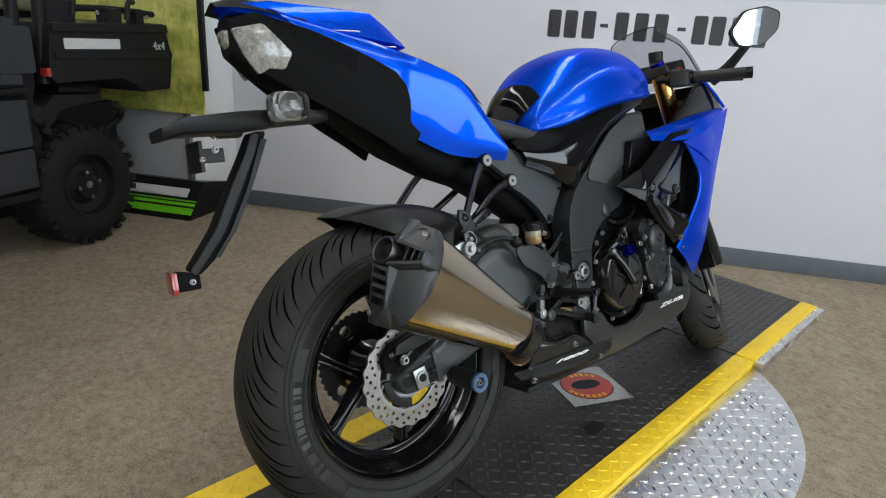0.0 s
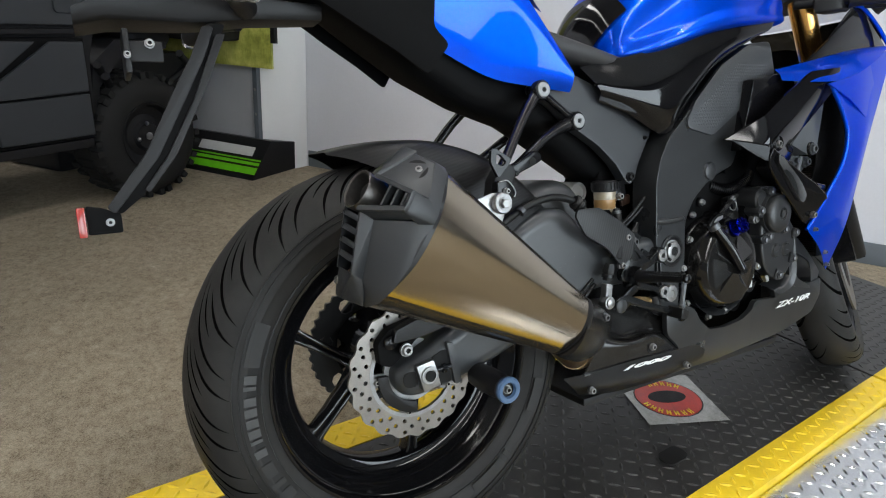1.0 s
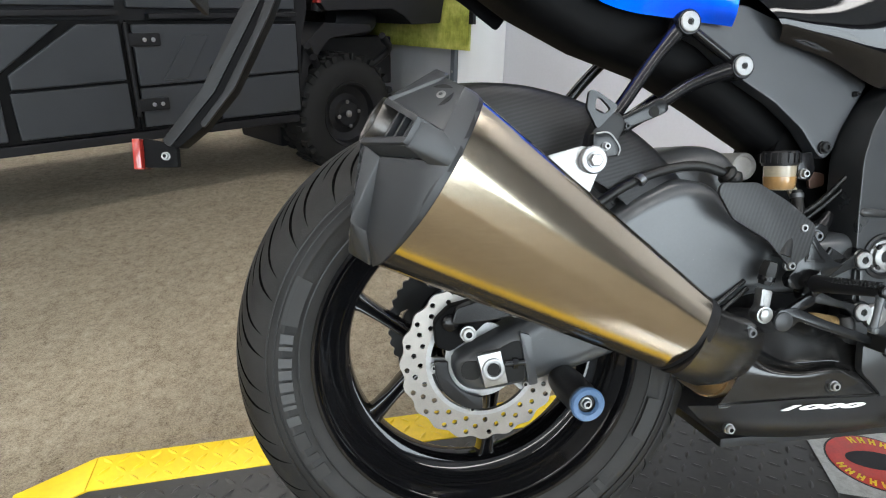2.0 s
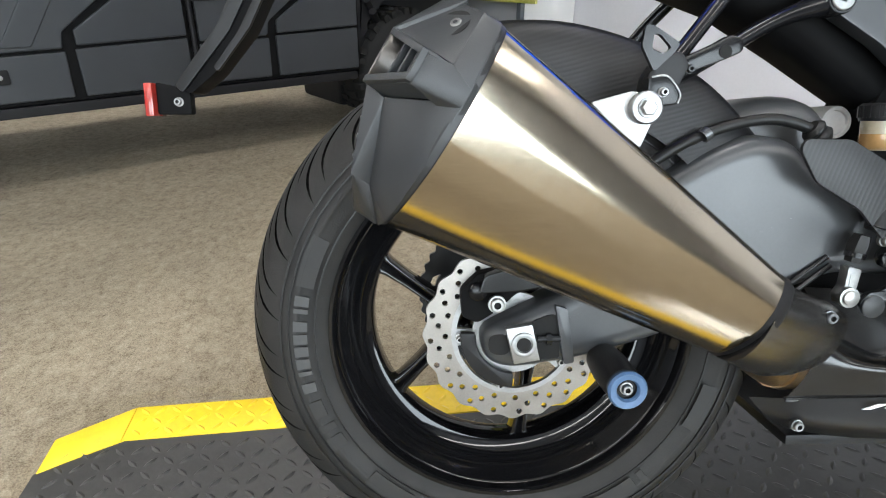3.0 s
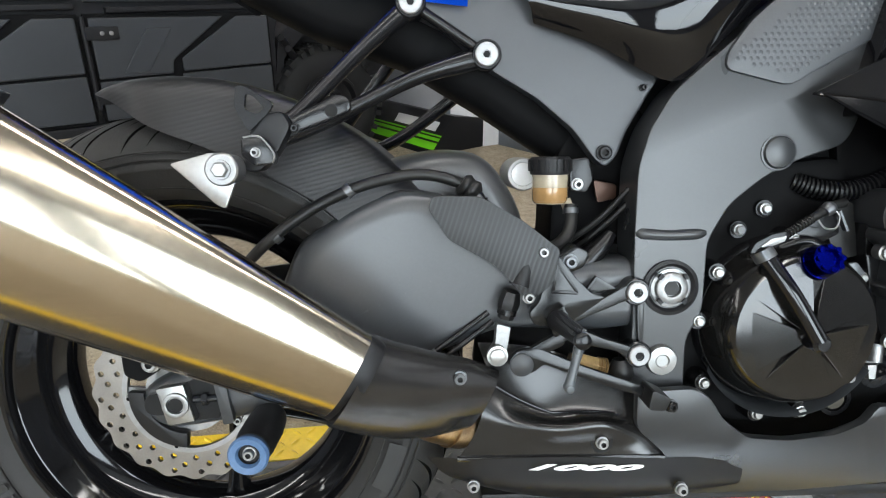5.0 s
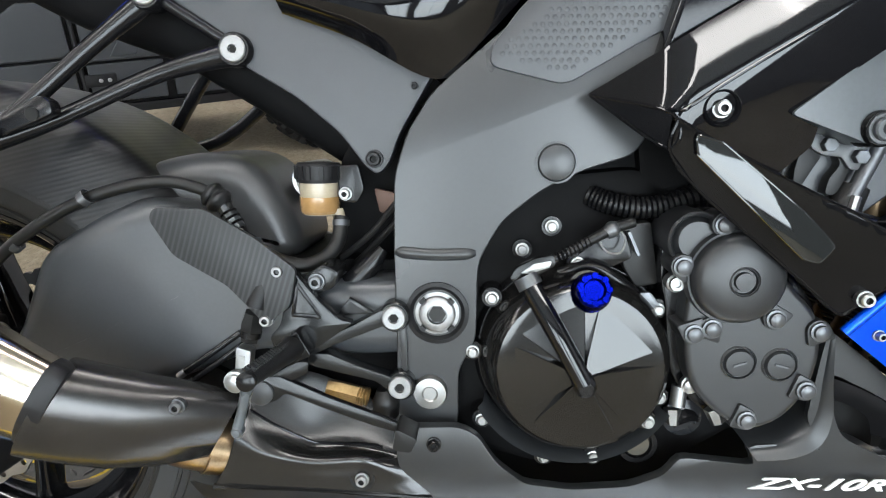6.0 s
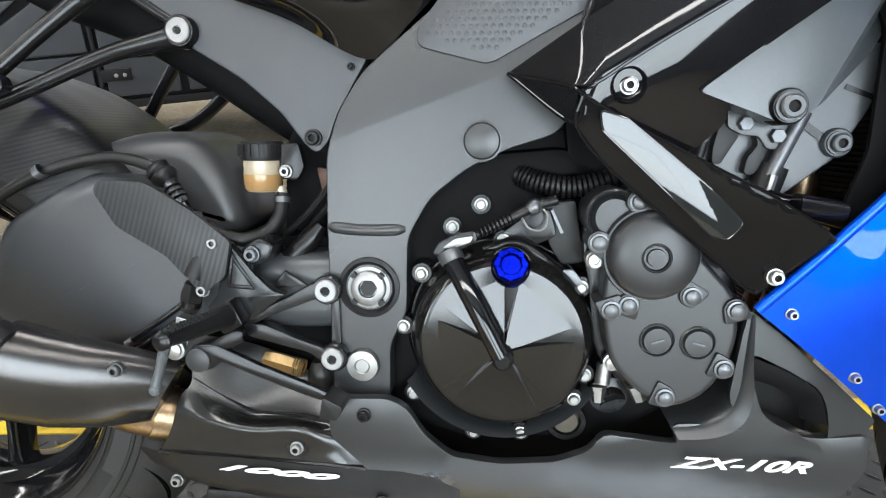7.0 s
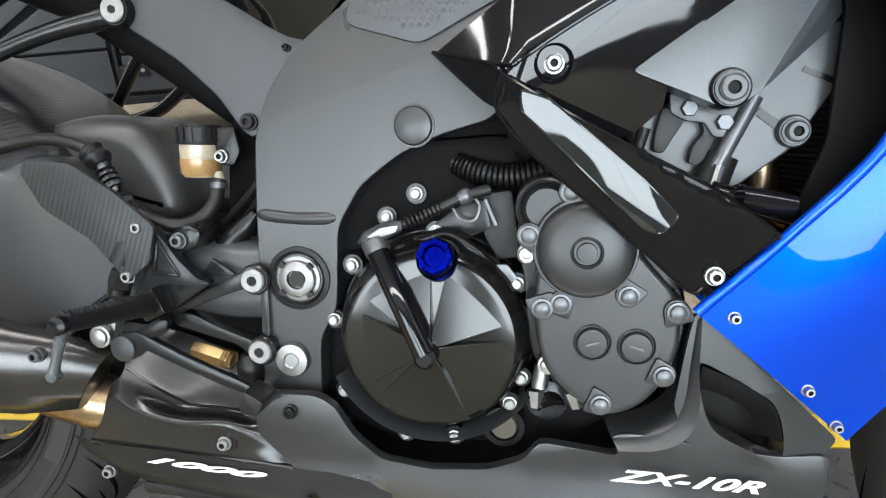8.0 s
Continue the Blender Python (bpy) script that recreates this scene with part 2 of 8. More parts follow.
CLUTCHM = mat("gloss_clutch_paint", (0.006, 0.0058, 0.0056), 0.13, var=0.15, coat=0.0, bump=0, rvar=0.04)
GUARDM = mat("dark_guard_moulding", (0.034, 0.035, 0.036), 0.36, var=0.12, fine=900, bump=0.15)
SWING = mat("dark_swingarm_coat", (0.039, 0.042, 0.0455), 0.32, var=0.10, fine=300, bump=0.0)
RUBBER = mat("black_rubber", (0.007, 0.007, 0.007), 0.42, var=0.2, spec=0.3)
# near-black: paints in the shade of sockets, recesses and bores; colours seams too
GAPBLACK = mat("hollow_shade_and_seam_black", (0.01, 0.01, 0.01), 0.7, var=0.2, spec=0.2)
PAINTB = mat("grey_painted_steel", (0.10, 0.104, 0.11), 0.35, metal=0.7, var=0.15, scale=60, bump=0.1)
COVERG = mat("satin_dark_cover", (0.0155, 0.0164, 0.0178), 0.35, var=0.12, fine=700, bump=0.02, spec=0.45)
BRIGHT = mat("bright_zinc_bolt", (0.32, 0.32, 0.315), 0.38, metal=1.0, var=0.12, scale=60, bump=0.1)
STEEL = mat("zinc_steel", (0.28, 0.28, 0.275), 0.4, metal=1.0, var=0.12, scale=60, bump=0.1)
CAST = mat("cast_aluminium", (0.27, 0.27, 0.27), 0.45, metal=1.0, var=0.15, scale=60, bump=0.3)
DISC = mat("brake_disc_steel", (0.23, 0.215, 0.20), 0.38, metal=1.0, var=0.12, scale=40, fine=600, bump=0.15)
BRASS = mat("dull_brass", (0.30, 0.21, 0.10), 0.4, metal=0.9, var=0.3, scale=50)
BRONZE = mat("heat_stained_pipe", (0.30, 0.215, 0.13), 0.3, metal=1.0, var=0.35, scale=25, bump=0.2)
GOLD = mat("gold_fork_tube", (0.72, 0.42, 0.14), 0.25, metal=1.0, var=0.1)
BLUEA = mat("blue_anodised", (0.001, 0.004, 0.17), 0.22, metal=1.0, var=0.15, coat=0.0)
BLUEP = mat("dusty_blue_plastic", (0.055, 0.11, 0.21), 0.5, var=0.15)
WHITE = mat("white_print", (0.8, 0.8, 0.8), 0.5, var=0.03, bump=0)
REDP = mat("red_reflector", (0.28, 0.022, 0.016), 0.15, var=0.15, coat=0.6)
AMBER = mat("amber_reflector", (0.8, 0.32, 0.03), 0.2, var=0.1, coat=0.5)
FLUID = mat("reservoir_plastic", (0.52, 0.45, 0.33), 0.25, var=0.12, scale=30, coat=0.3)
FLUID.node_tree.nodes["Principled BSDF"].inputs["Transmission Weight"].default_value = 0.45
STICKR = mat("red_sticker", (0.42, 0.02, 0.012), 0.35, var=0.3, scale=30, coat=0.3)
STICKY = mat("yellow_sticker_print", (0.8, 0.55, 0.02), 0.4, var=0.1)
FILM = mat("crumpled_clear_film", (0.30, 0.30, 0.29), 0.2, var=0.25, scale=60, bump=0.6, coat=0.6)
UTVB = mat("utv_black_plastic", (0.008, 0.008, 0.009), 0.5, var=0.18, scale=5, fine=600, bump=0.3, spec=0.2)
UTVG = mat("utv_grey_panel", (0.026, 0.0283, 0.032), 0.42, var=0.12, scale=5, fine=600, bump=0.3, spec=0.3)
UTVT = mat("utv_tyre_rubber", (0.010, 0.010, 0.010), 0.75, var=0.3, scale=20, spec=0.2)
SILVERT = mat("silver_print", (0.55, 0.55, 0.55), 0.4, var=0.05, bump=0)
GREENP = mat("lime_green_print", (0.13, 0.48, 0.01), 0.4, var=0.08, bump=0)
PANELG = mat("grey_display_sheet", (0.36, 0.37, 0.39), 0.45, var=0.05, scale=3)
LENS = clear_material("clear_lens", (0.95, 0.95, 0.95))
SMOKE = film_material("smoked_screen", (0.62, 0.63, 0.66), 0.07)
MIRROR = mat("mirror_glass", (0.9, 0.9, 0.92), 0.02, metal=1.0, var=0.0, bump=0, rvar=0.0)
GLASS = clear_material("window_glass", (1, 1, 1), 0.0)
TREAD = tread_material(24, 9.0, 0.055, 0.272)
LIGHTP = glow_material("ceiling_panel_light", (1.0, 0.985, 0.965), 15.0)


# ---- mesh helpers ----
def part(name, bm, material, parent=None, label="", bevel=0.0, seg=2, angle=38, category="", kind="", m=None, at=None, flat=False):
    """Links a bmesh as one mesh object, a part of its parent."""
    bmesh.ops.remove_doubles(bm, verts=bm.verts, dist=1e-5)
    bmesh.ops.recalc_face_normals(bm, faces=bm.faces)
    if bevel:
        edges = [e for e in bm.edges if len(e.link_faces) == 2 and e.calc_face_angle(0) > radians(30)]
        bmesh.ops.bevel(bm, geom=edges, offset=bevel, segments=seg, profile=0.6, affect='EDGES', clamp_overlap=True)
    if m is not None:
        bm.transform(m)
    if at is not None:
        bm.transform(Matrix.Translation(-Vector(at)))
    me = bpy.data.meshes.new(name)
    bm.to_mesh(me)
    bm.free()
    me.materials.append(material)
    me.polygons.foreach_set("use_smooth", [True] * len(me.polygons))
    me.set_sharp_from_angle(angle=radians(angle))
    ob = new(name, me)
    if bevel >= 0.004 or flat:
        wn = ob.modifiers.new("even_normals", 'WEIGHTED_NORMAL')
        wn.keep_sharp, wn.weight = True, 70
    ob.location = Vector(at or (0, 0, 0)) - origin(parent)
    ob.parent = parent
    return tagged(ob, label, category, "", kind)


def origin(ob):
    """Where a part's own zero lies among the coordinates of its thing."""
    o = Vector()
    while ob is not None and ob.type == 'MESH':
        o += ob.location
        ob = ob.parent
    return o


def empty(name, m, label, category, group=""):
    ob = new(name)
    ob.matrix_world = m
    return tagged(ob, label, category, group)


def box(bm, x0, x1, y0, y1, z0, z1, m=None):
    v = [bm.verts.new(((x0, x1)[i & 1], (y0, y1)[i >> 1 & 1], (z0, z1)[i >> 2])) for i in range(8)]
    for f in ((0, 1, 3, 2), (4, 6, 7, 5), (0, 4, 5, 1), (2, 3, 7, 6), (0, 2, 6, 4), (1, 5, 7, 3)):
        bm.faces.new([v[i] for i in f])
    if m is not None:
        bmesh.ops.transform(bm, matrix=m, verts=v)
    return bm


def catmull(pts, n):
    """n points along a smooth curve through pts."""
    p = [Vector(q) for q in pts]
    if len(p) == 2:
        return [p[0].lerp(p[1], i / (n - 1)) for i in range(n)]
    q = [2 * p[0] - p[1]] + p + [2 * p[-1] - p[-2]]
    out = []
    for i in range(n):
        s = i / (n - 1) * (len(p) - 1)
        k = min(int(s), len(p) - 2)
        f = s - k
        a, b, c, d = q[k:k + 4]
        out.append(0.5 * ((2 * b) + (c - a) * f + (2 * a - 5 * b + 4 * c - d) * f * f + (3 * b - a - 3 * c + d) * f ** 3))
    return out


def rounded(pts, r, n=4):
    """A closed outline with its corners rounded by about r."""
    out = []
    k = len(pts)
    for i in range(k):
        a, b, c = Vector(pts[i - 1]), Vector(pts[i]), Vector(pts[(i + 1) % k])
        ra = min(r, (a - b).length * 0.45)
        rc = min(r, (c - b).length * 0.45)
        p, q = b + (a - b).normalized() * ra, b + (c - b).normalized() * rc
        for j in range(n + 1):
            f = j / n
            out.append((1 - f) ** 2 * p + 2 * f * (1 - f) * b + f * f * q)
    return [tuple(v) for v in out]


def prism(bm, outline, y0, y1):
    """A plate: an outline in x, z between two values of y."""
    a = [bm.verts.new((x, y0, z)) for x, z in outline]
    b = [bm.verts.new((x, y1, z)) for x, z in outline]
    bm.faces.new(a)
    bm.faces.new(b[::-1])
    for i in range(len(a)):
        j = (i + 1) % len(a)
        bm.faces.new((a[i], b[i], b[j], a[j]))
    return bm


def slab(bm, outline, z0, z1):
    """A plate lying flat: an outline in x, y between two heights."""
    a = [bm.verts.new((x, y, z0)) for x, y in outline]
    b = [bm.verts.new((x, y, z1)) for x, y in outline]
    bm.faces.new(a[::-1])
    bm.faces.new(b)
    for i in range(len(a)):
        j = (i + 1) % len(a)
        bm.faces.new((a[i], a[j], b[j], b[i]))
    return bm


def loft(bm, rings, caps=True):
    vs = [[bm.verts.new(p) for p in ring] for ring in rings]
    for r0, r1 in zip(vs, vs[1:]):
        for i in range(len(r0)):
            j = (i + 1) % len(r0)
            bm.faces.new((r0[i], r0[j], r1[j], r1[i]))
    if caps:
        bm.faces.new(vs[0][::-1])
        bm.faces.new(vs[-1])
    return bm


def skin(bm, rails, n=24, across=10, thick=0.003, bulge=0.0):
    """A shell through two or more rails, smooth both ways, with a thickness."""
    curves = [catmull(r, n) for r in rails]
    grid = []
    for i in range(n):
        line = catmull([c[i] for c in curves], across)
        grid.append(line)
    vs = [[bm.verts.new(p) for p in line] for line in grid]
    faces = []
    for a, b in zip(vs, vs[1:]):
        for i in range(across - 1):
            faces.append(bm.faces.new((a[i], a[i + 1], b[i + 1], b[i])))
    if bulge:
        bm.normal_update()
        moves = [(vs[i][j], vs[i][j].normal * bulge * math.sin(math.pi * i / (n - 1)) * math.sin(math.pi * j / (across - 1))) for i in range(n) for j in range(across)]
        for v, d in moves:
            v.co += d
    bmesh.ops.solidify(bm, geom=faces, thickness=thick)
    return bm


def tube(bm, pts, r, n=10, steps=None):
    """A bent tube along a smooth path; r is one radius or one for each given point."""
    steps = steps or (2 if len(pts) == 2 else 5 * len(pts))
    path = catmull(pts, steps)
    rs = [r] * steps if isinstance(r, (int, float)) else [v.x for v in catmull([(q, 0, 0) for q in r], steps)]
    t0 = (path[1] - path[0]).normalized()
    u = t0.orthogonal().normalized()
    rings = []
    for i, p in enumerate(path):
        t1 = (path[min(i + 1, steps - 1)] - path[max(i - 1, 0)]).normalized()
        u = (u - t1 * u.dot(t1)).normalized()
        w = t1.cross(u)
        rings.append([p + (u * math.cos(2 * math.pi * k / n) + w * math.sin(2 * math.pi * k / n)) * rs[i] for k in range(n)])
    return loft(bm, rings)


def lathe(bm, profile, centre=(0, 0, 0), n=48, closed=False, a0=0.0, a1=2 * math.pi):
    """Turns a profile of (y, radius) about an axle along y."""
    full = abs(a1 - a0 - 2 * math.pi) < 1e-6
    k = n if full else n + 1
    rows = []
    for y, r in profile:
        rows.append([bm.verts.new((centre[0] + r * math.cos(a0 + (a1 - a0) * i / n), centre[1] + y, centre[2] + r * math.sin(a0 + (a1 - a0) * i / n))) for i in range(k)] if r > 1e-6
                    else [bm.verts.new((centre[0], centre[1] + y, centre[2]))])
    pairs = list(zip(rows, rows[1:])) + ([(rows[-1], rows[0])] if closed else [])
    for a, b in pairs:
        for i in range(n):
            j = (i + 1) % n if full else i + 1
            if len(a) == 1 and len(b) == 1:
                continue
            if len(a) == 1:
                bm.faces.new((a[0], b[j], b[i]))
            elif len(b) == 1:
                bm.faces.new((a[i], a[j], b[0]))
            else:
                bm.faces.new((a[i], a[j], b[j], b[i]))
    return bm


def align(p0, p1):
    """The pose that carries the y axis onto the way from p0 to p1, at p0."""
    d = (Vector(p1) - Vector(p0)).normalized()
    return Matrix.Translation(p0) @ d.to_track_quat('Y', 'Z').to_matrix().to_4x4()


def even_outline(outline, n):
    """The outline again, with n corners at even steps."""
    pts = [Vector((x, z)) for x, z in outline]
    pts.append(pts[0])
    steps = [(b - a).length for a, b in zip(pts, pts[1:])]
    total, out, at, k = sum(steps), [], 0.0, 0
    for i in range(n):
        d = total * i / n
        while at + steps[k] < d:
            at += steps[k]
            k += 1
        out.append(pts[k].lerp(pts[k + 1], (d - at) / max(steps[k], 1e-9)))
    return out


def pillow(outline, y_edge, y_face, y_back, width, steps=8, n=180):
    """A casting seen from the side, its right face domed towards the edges."""
    pts = even_outline(outline, n)
    area = sum(pts[i - 1].x * pts[i].y - pts[i].x * pts[i - 1].y for i in range(n))
    turn = 1 if area > 0 else -1
    rings = [[(p.x, y_back, p.y) for p in pts], [(p.x, y_edge, p.y) for p in pts]]
    for k in range(1, steps + 1):
        inward = []
        for i in range(n):
            d = (pts[(i + 2) % n] - pts[i - 2]).normalized()
            inward.append(pts[i] + Vector((-d.y, d.x)) * turn * width / steps)
        for _ in range(2):
            inward = [inward[i - 1] * 0.25 + inward[i] * 0.5 + inward[(i + 1) % n] * 0.25 for i in range(n)]
        pts = inward
        y = y_edge + (y_face - y_edge) * math.sqrt(1 - (1 - k / steps) ** 2)
        rings.append([(p.x, y, p.y) for p in pts])
    return loft(bmesh.new(), rings)


def bent_plate(name, outline, y_at, thick, material, label, parent, bevel=0.003, seg=2, fine=False, creases=()):
    """A thin moulded panel: an outline seen from the side, its face at y_at(x, z), folded along creases (x, z, x, z)."""
    bm = prism(bmesh.new(), outline, 0.0, thick)
    for x0, z0, x1, z1 in creases:
        bmesh.ops.bisect_plane(bm, geom=bm.verts[:] + bm.edges[:] + bm.faces[:], plane_co=(x0, 0, z0), plane_no=(z0 - z1, 0, x1 - x0), dist=1e-5)
    for axis, n in ((0, 24), (2, 22)) if fine else ():
        lo, hi = min(v.co[axis] for v in bm.verts), max(v.co[axis] for v in bm.verts)
        for k in range(1, n):
            at = [0.0, 0.0, 0.0]
            way = [0.0, 0.0, 0.0]
            at[axis], way[axis] = lo + (hi - lo) * k / n, 1.0
            bmesh.ops.bisect_plane(bm, geom=bm.verts[:] + bm.edges[:] + bm.faces[:], plane_co=at, plane_no=way, dist=1e-5)
    for v in bm.verts:
        v.co.y += y_at(v.co.x, v.co.z)
    return part(name, bm, material, parent, label, bevel=bevel, seg=seg, angle=32)


def beside(x, z, x0, z0, x1, z1):
    """How far a point lies to the left of the way from one point to another, in the side view."""
    d = Vector((x1 - x0, z1 - z0)).normalized()
    return (z - z0) * d.x - (x - x0) * d.y


def holed_plate(name, outer, hole, y_at, thick, wall, material, label, parent):
    """A moulded panel with an opening whose rim turns inwards by wall."""
    bm = bmesh.new()
    rings, edges = [], []
    for lp in (outer, hole):
        vs = [bm.verts.new((x, 0, z)) for x, z in lp]
        rings.append(vs)
        edges += [bm.edges.new((vs[i], vs[i - 1])) for i in range(len(vs))]
    bmesh.ops.triangle_fill(bm, edges=edges, use_beauty=True)
    for vs, depth in ((rings[0], thick), (rings[1], wall)):
        back = [bm.verts.new((v.co.x, depth, v.co.z)) for v in vs]
        for i in range(len(vs)):
            bm.faces.new((vs[i - 1], vs[i], back[i], back[i - 1]))
    for v in bm.verts:
        v.co.y += y_at(v.co.x, v.co.z)
    return part(name, bm, material, parent, label, angle=40)


def along_table(table, x):
    """A value read off a table of (place, value), straight between the places."""
    for (x0, v0), (x1, v1) in zip(table, table[1:]):
        if x <= x1:
            return v0 + (v1 - v0) * (max(x, x0) - x0) / (x1 - x0)
    return table[-1][1]


def lettering(name, body, size, m, material, parent, depth=0.0008, shear=0.0, label="", bold=0.0):
    cu = bpy.data.curves.new(name, 'FONT')
    cu.body, cu.size, cu.extrude, cu.shear, cu.align_x, cu.align_y = body, size, depth, shear, 'CENTER', 'CENTER'
    cu.offset = bold
    tmp = bpy.data.objects.new(name, cu)
    me = bpy.data.meshes.new_from_object(tmp)
    bpy.data.objects.remove(tmp)
    me.materials.clear()
    me.materials.append(material)
    me.transform(m)
    ob = new(name, me)
    ob.parent = parent
    return tagged(ob, label)


BOLTS = {}


def bolt(x, y, z, r=0.008, material=None, parent=None, name="bolt", hole=True):
    """A socket-head screw that faces the right side of the motorcycle."""
    material = material or STEEL
    r *= 0.69
    key = (round(r, 4), material.name, hole)
    if key not in BOLTS:
        bm = bmesh.new()
        if hole:
            prof = [(0.004, r * 1.25), (-0.001, r * 1.25), (-0.0012, r), (-0.005, r), (-0.0062, r * 0.85), (-0.0062, r * 0.5), (-0.003, r * 0.42), (-0.003, 0)]
        else:
            prof = [(0.004, r * 1.3), (-0.0015, r * 1.3), (-0.0018, r), (-0.0045, r * 0.97), (-0.0055, r * 0.75), (-0.0055, 0)]
        lathe(bm, prof, n=14)
        bmesh.ops.recalc_face_normals(bm, faces=bm.faces)
        me = bpy.data.meshes.new("bolt")
        bm.to_mesh(me)
        bm.free()
        me.materials.append(material)
        me.materials.append(GAPBLACK)
        for f in me.polygons:
            if hole and Vector((f.center.x, f.center.z)).length < r * 0.55 and max((me.vertices[i].co.xz.length for i in f.vertices)) < r * 0.6:
                f.material_index = 1
        me.polygons.foreach_set("use_smooth", [True] * len(me.polygons))
        me.set_sharp_from_angle(angle=radians(35))
        BOLTS[key] = me
    ob = new(name, BOLTS[key])
    ob.location = Vector((x, y, z)) - origin(parent)
    ob.parent = parent
    return ob

# ---- the showroom: floor, walls, ceiling ----
U0, U1, V0, V1, HIGH = -9.0, 2.33, -4.5, 5.2, 3.1


def structure(name, bm, material, label, bevel=0.0):
    return part(name, bm, material, None, label, bevel, kind="structure", m=ROOM)


structure("floor", box(bmesh.new(), U0, U1, V0, V1, FLOOR - 0.1, FLOOR), CARPET, "mottled beige and grey loop carpet")
structure("ceiling", box(bmesh.new(), U0, U1, V0, V1, HIGH, HIGH + 0.1), CEIL, "grey tiled showroom ceiling")
structure("wall_east", box(bmesh.new(), U1, U1 + 0.15, V0 - 0.15, V1 + 0.15, FLOOR - 0.1, 1.314), WALL, "pale lavender grey painted wall")
structure("wall_east_upper", box(bmesh.new(), U1 + 0.012, U1 + 0.15, V0 - 0.15, V1 + 0.15, 1.314, HIGH + 0.1), UPPER, "grey painted wall above the ledge line")
structure("wall_north", box(bmesh.new(), U0, U1, V1, V1 + 0.15, FLOOR - 0.1, HIGH + 0.1), WALL, "plain pale grey painted wall")
# west and south walls are unseen, added in the dimmed grey
structure("wall_west", box(bmesh.new(), U0 - 0.15, U0, V0 - 0.15, V1 + 0.15, FLOOR - 0.1, HIGH + 0.1), DIMW, "unseen wall in dimmed grey")
bm = bmesh.new()
edges_u = [U0] + [e for wu, ww in sorted(WINDOWS) for e in (wu - ww / 2, wu + ww / 2)] + [U1]
for a, b in zip(edges_u[::2], edges_u[1::2]):
    box(bm, a, b, V0 - 0.15, V0, FLOOR - 0.1, HIGH + 0.1)
for wu, ww in WINDOWS:
    box(bm, wu - ww / 2, wu + ww / 2, V0 - 0.15, V0, FLOOR - 0.1, 0.2)
    box(bm, wu - ww / 2, wu + ww / 2, V0 - 0.15, V0, 2.65, HIGH + 0.1)
structure("wall_south", bm, DIMW, "unseen shop front wall in dimmed grey with three window openings")
for i, (wu, ww) in enumerate(WINDOWS):
    bm = bmesh.new()
    for a, b, c, d in ((wu - ww / 2, wu - ww / 2 + 0.06, 0.2, 2.65), (wu + ww / 2 - 0.06, wu + ww / 2, 0.2, 2.65), (wu - ww / 2 + 0.06, wu + ww / 2 - 0.06, 0.2, 0.26), (wu - ww / 2 + 0.06, wu + ww / 2 - 0.06, 2.59, 2.65), (wu - 0.025, wu + 0.025, 0.26, 2.59)):
        box(bm, a, b, V0 - 0.12, V0 - 0.05, c, d)
    win = structure("window_%d" % (i + 1), bm, SATIN, "dark framed shop window")
    pane = part("pane", box(bmesh.new(), wu - ww / 2 + 0.05, wu + ww / 2 - 0.05, V0 - 0.09, V0 - 0.084, 0.25, 2.6), GLASS, win, m=ROOM)
    pane.visible_shadow = False
bm = bmesh.new()
box(bm, U1 - 0.006, U1, V0, 1.86, FLOOR, FLOOR + 0.1)
structure("baseboard", bm, BASEB, "dark grey vinyl cove base along the wall", 0.002)
structure("ground", slab(bmesh.new(), [(-400, -400), (400, -400), (400, 400), (-400, 400)], FLOOR - 0.3, FLOOR - 0.12), mat("car_park_asphalt", (0.06, 0.06, 0.06), 0.9, scale=2), "asphalt car park outside the shop front")

# wall number as plain dark bars
bars = empty("wall_lettering", ROOM, "dark vinyl number lettering on the grey wall", "wall sign")
for i, v in enumerate((-0.025, -0.11, -0.203, -0.367, -0.464, -0.56, -0.748, -0.832, -0.926, -1.03)):
    wide = 0.066
    bm = bmesh.new()
    prism(bm, rounded([(-wide / 2, 1.098), (wide / 2, 1.098), (wide / 2, 1.234), (-wide / 2, 1.234)], 0.012), -0.002, 0.0)
    part("bar", bm, LETTER, bars, m=Matrix.Translation((U1, v - 0.03, 0)) @ pose(0, 0, 0, 0, 0, 90))
for v in (-0.290, -0.672):
    part("bar", prism(bmesh.new(), [(-0.02, 1.157), (0.02, 1.157), (0.02, 1.175), (-0.02, 1.175)], -0.002, 0.0), LETTER, bars, m=Matrix.Translation((U1, v - 0.02, 0)) @ pose(0, 0, 0, 0, 0, 90))

# ceiling panel lights
for u in (-6.4, -3.85, -1.3, 1.05):
    for v in (-2.7, -0.3, 2.7, 4.6):
        fixture = empty("ceiling_light", ROOM @ pose(u, v, HIGH), "long white fluorescent ceiling fixture", "ceiling light", "ceiling panels")
        part("frame", box(bmesh.new(), -1.22, 1.22, -0.17, 0.17, -0.03, -0.004), CEIL, fixture, bevel=0.004)
        part("diffuser", box(bmesh.new(), -1.18, 1.18, -0.13, 0.13, -0.036, -0.031), LIGHTP, fixture)

# ---- the tread-plate platform ----
ramp_thing = empty("display_platform", PLATFORM, "black tread plate motorcycle platform with yellow painted edges", "platform")
QL, QR, QLI, QRI = 0.335, -0.285, 0.250, -0.218
TOP = 0.004


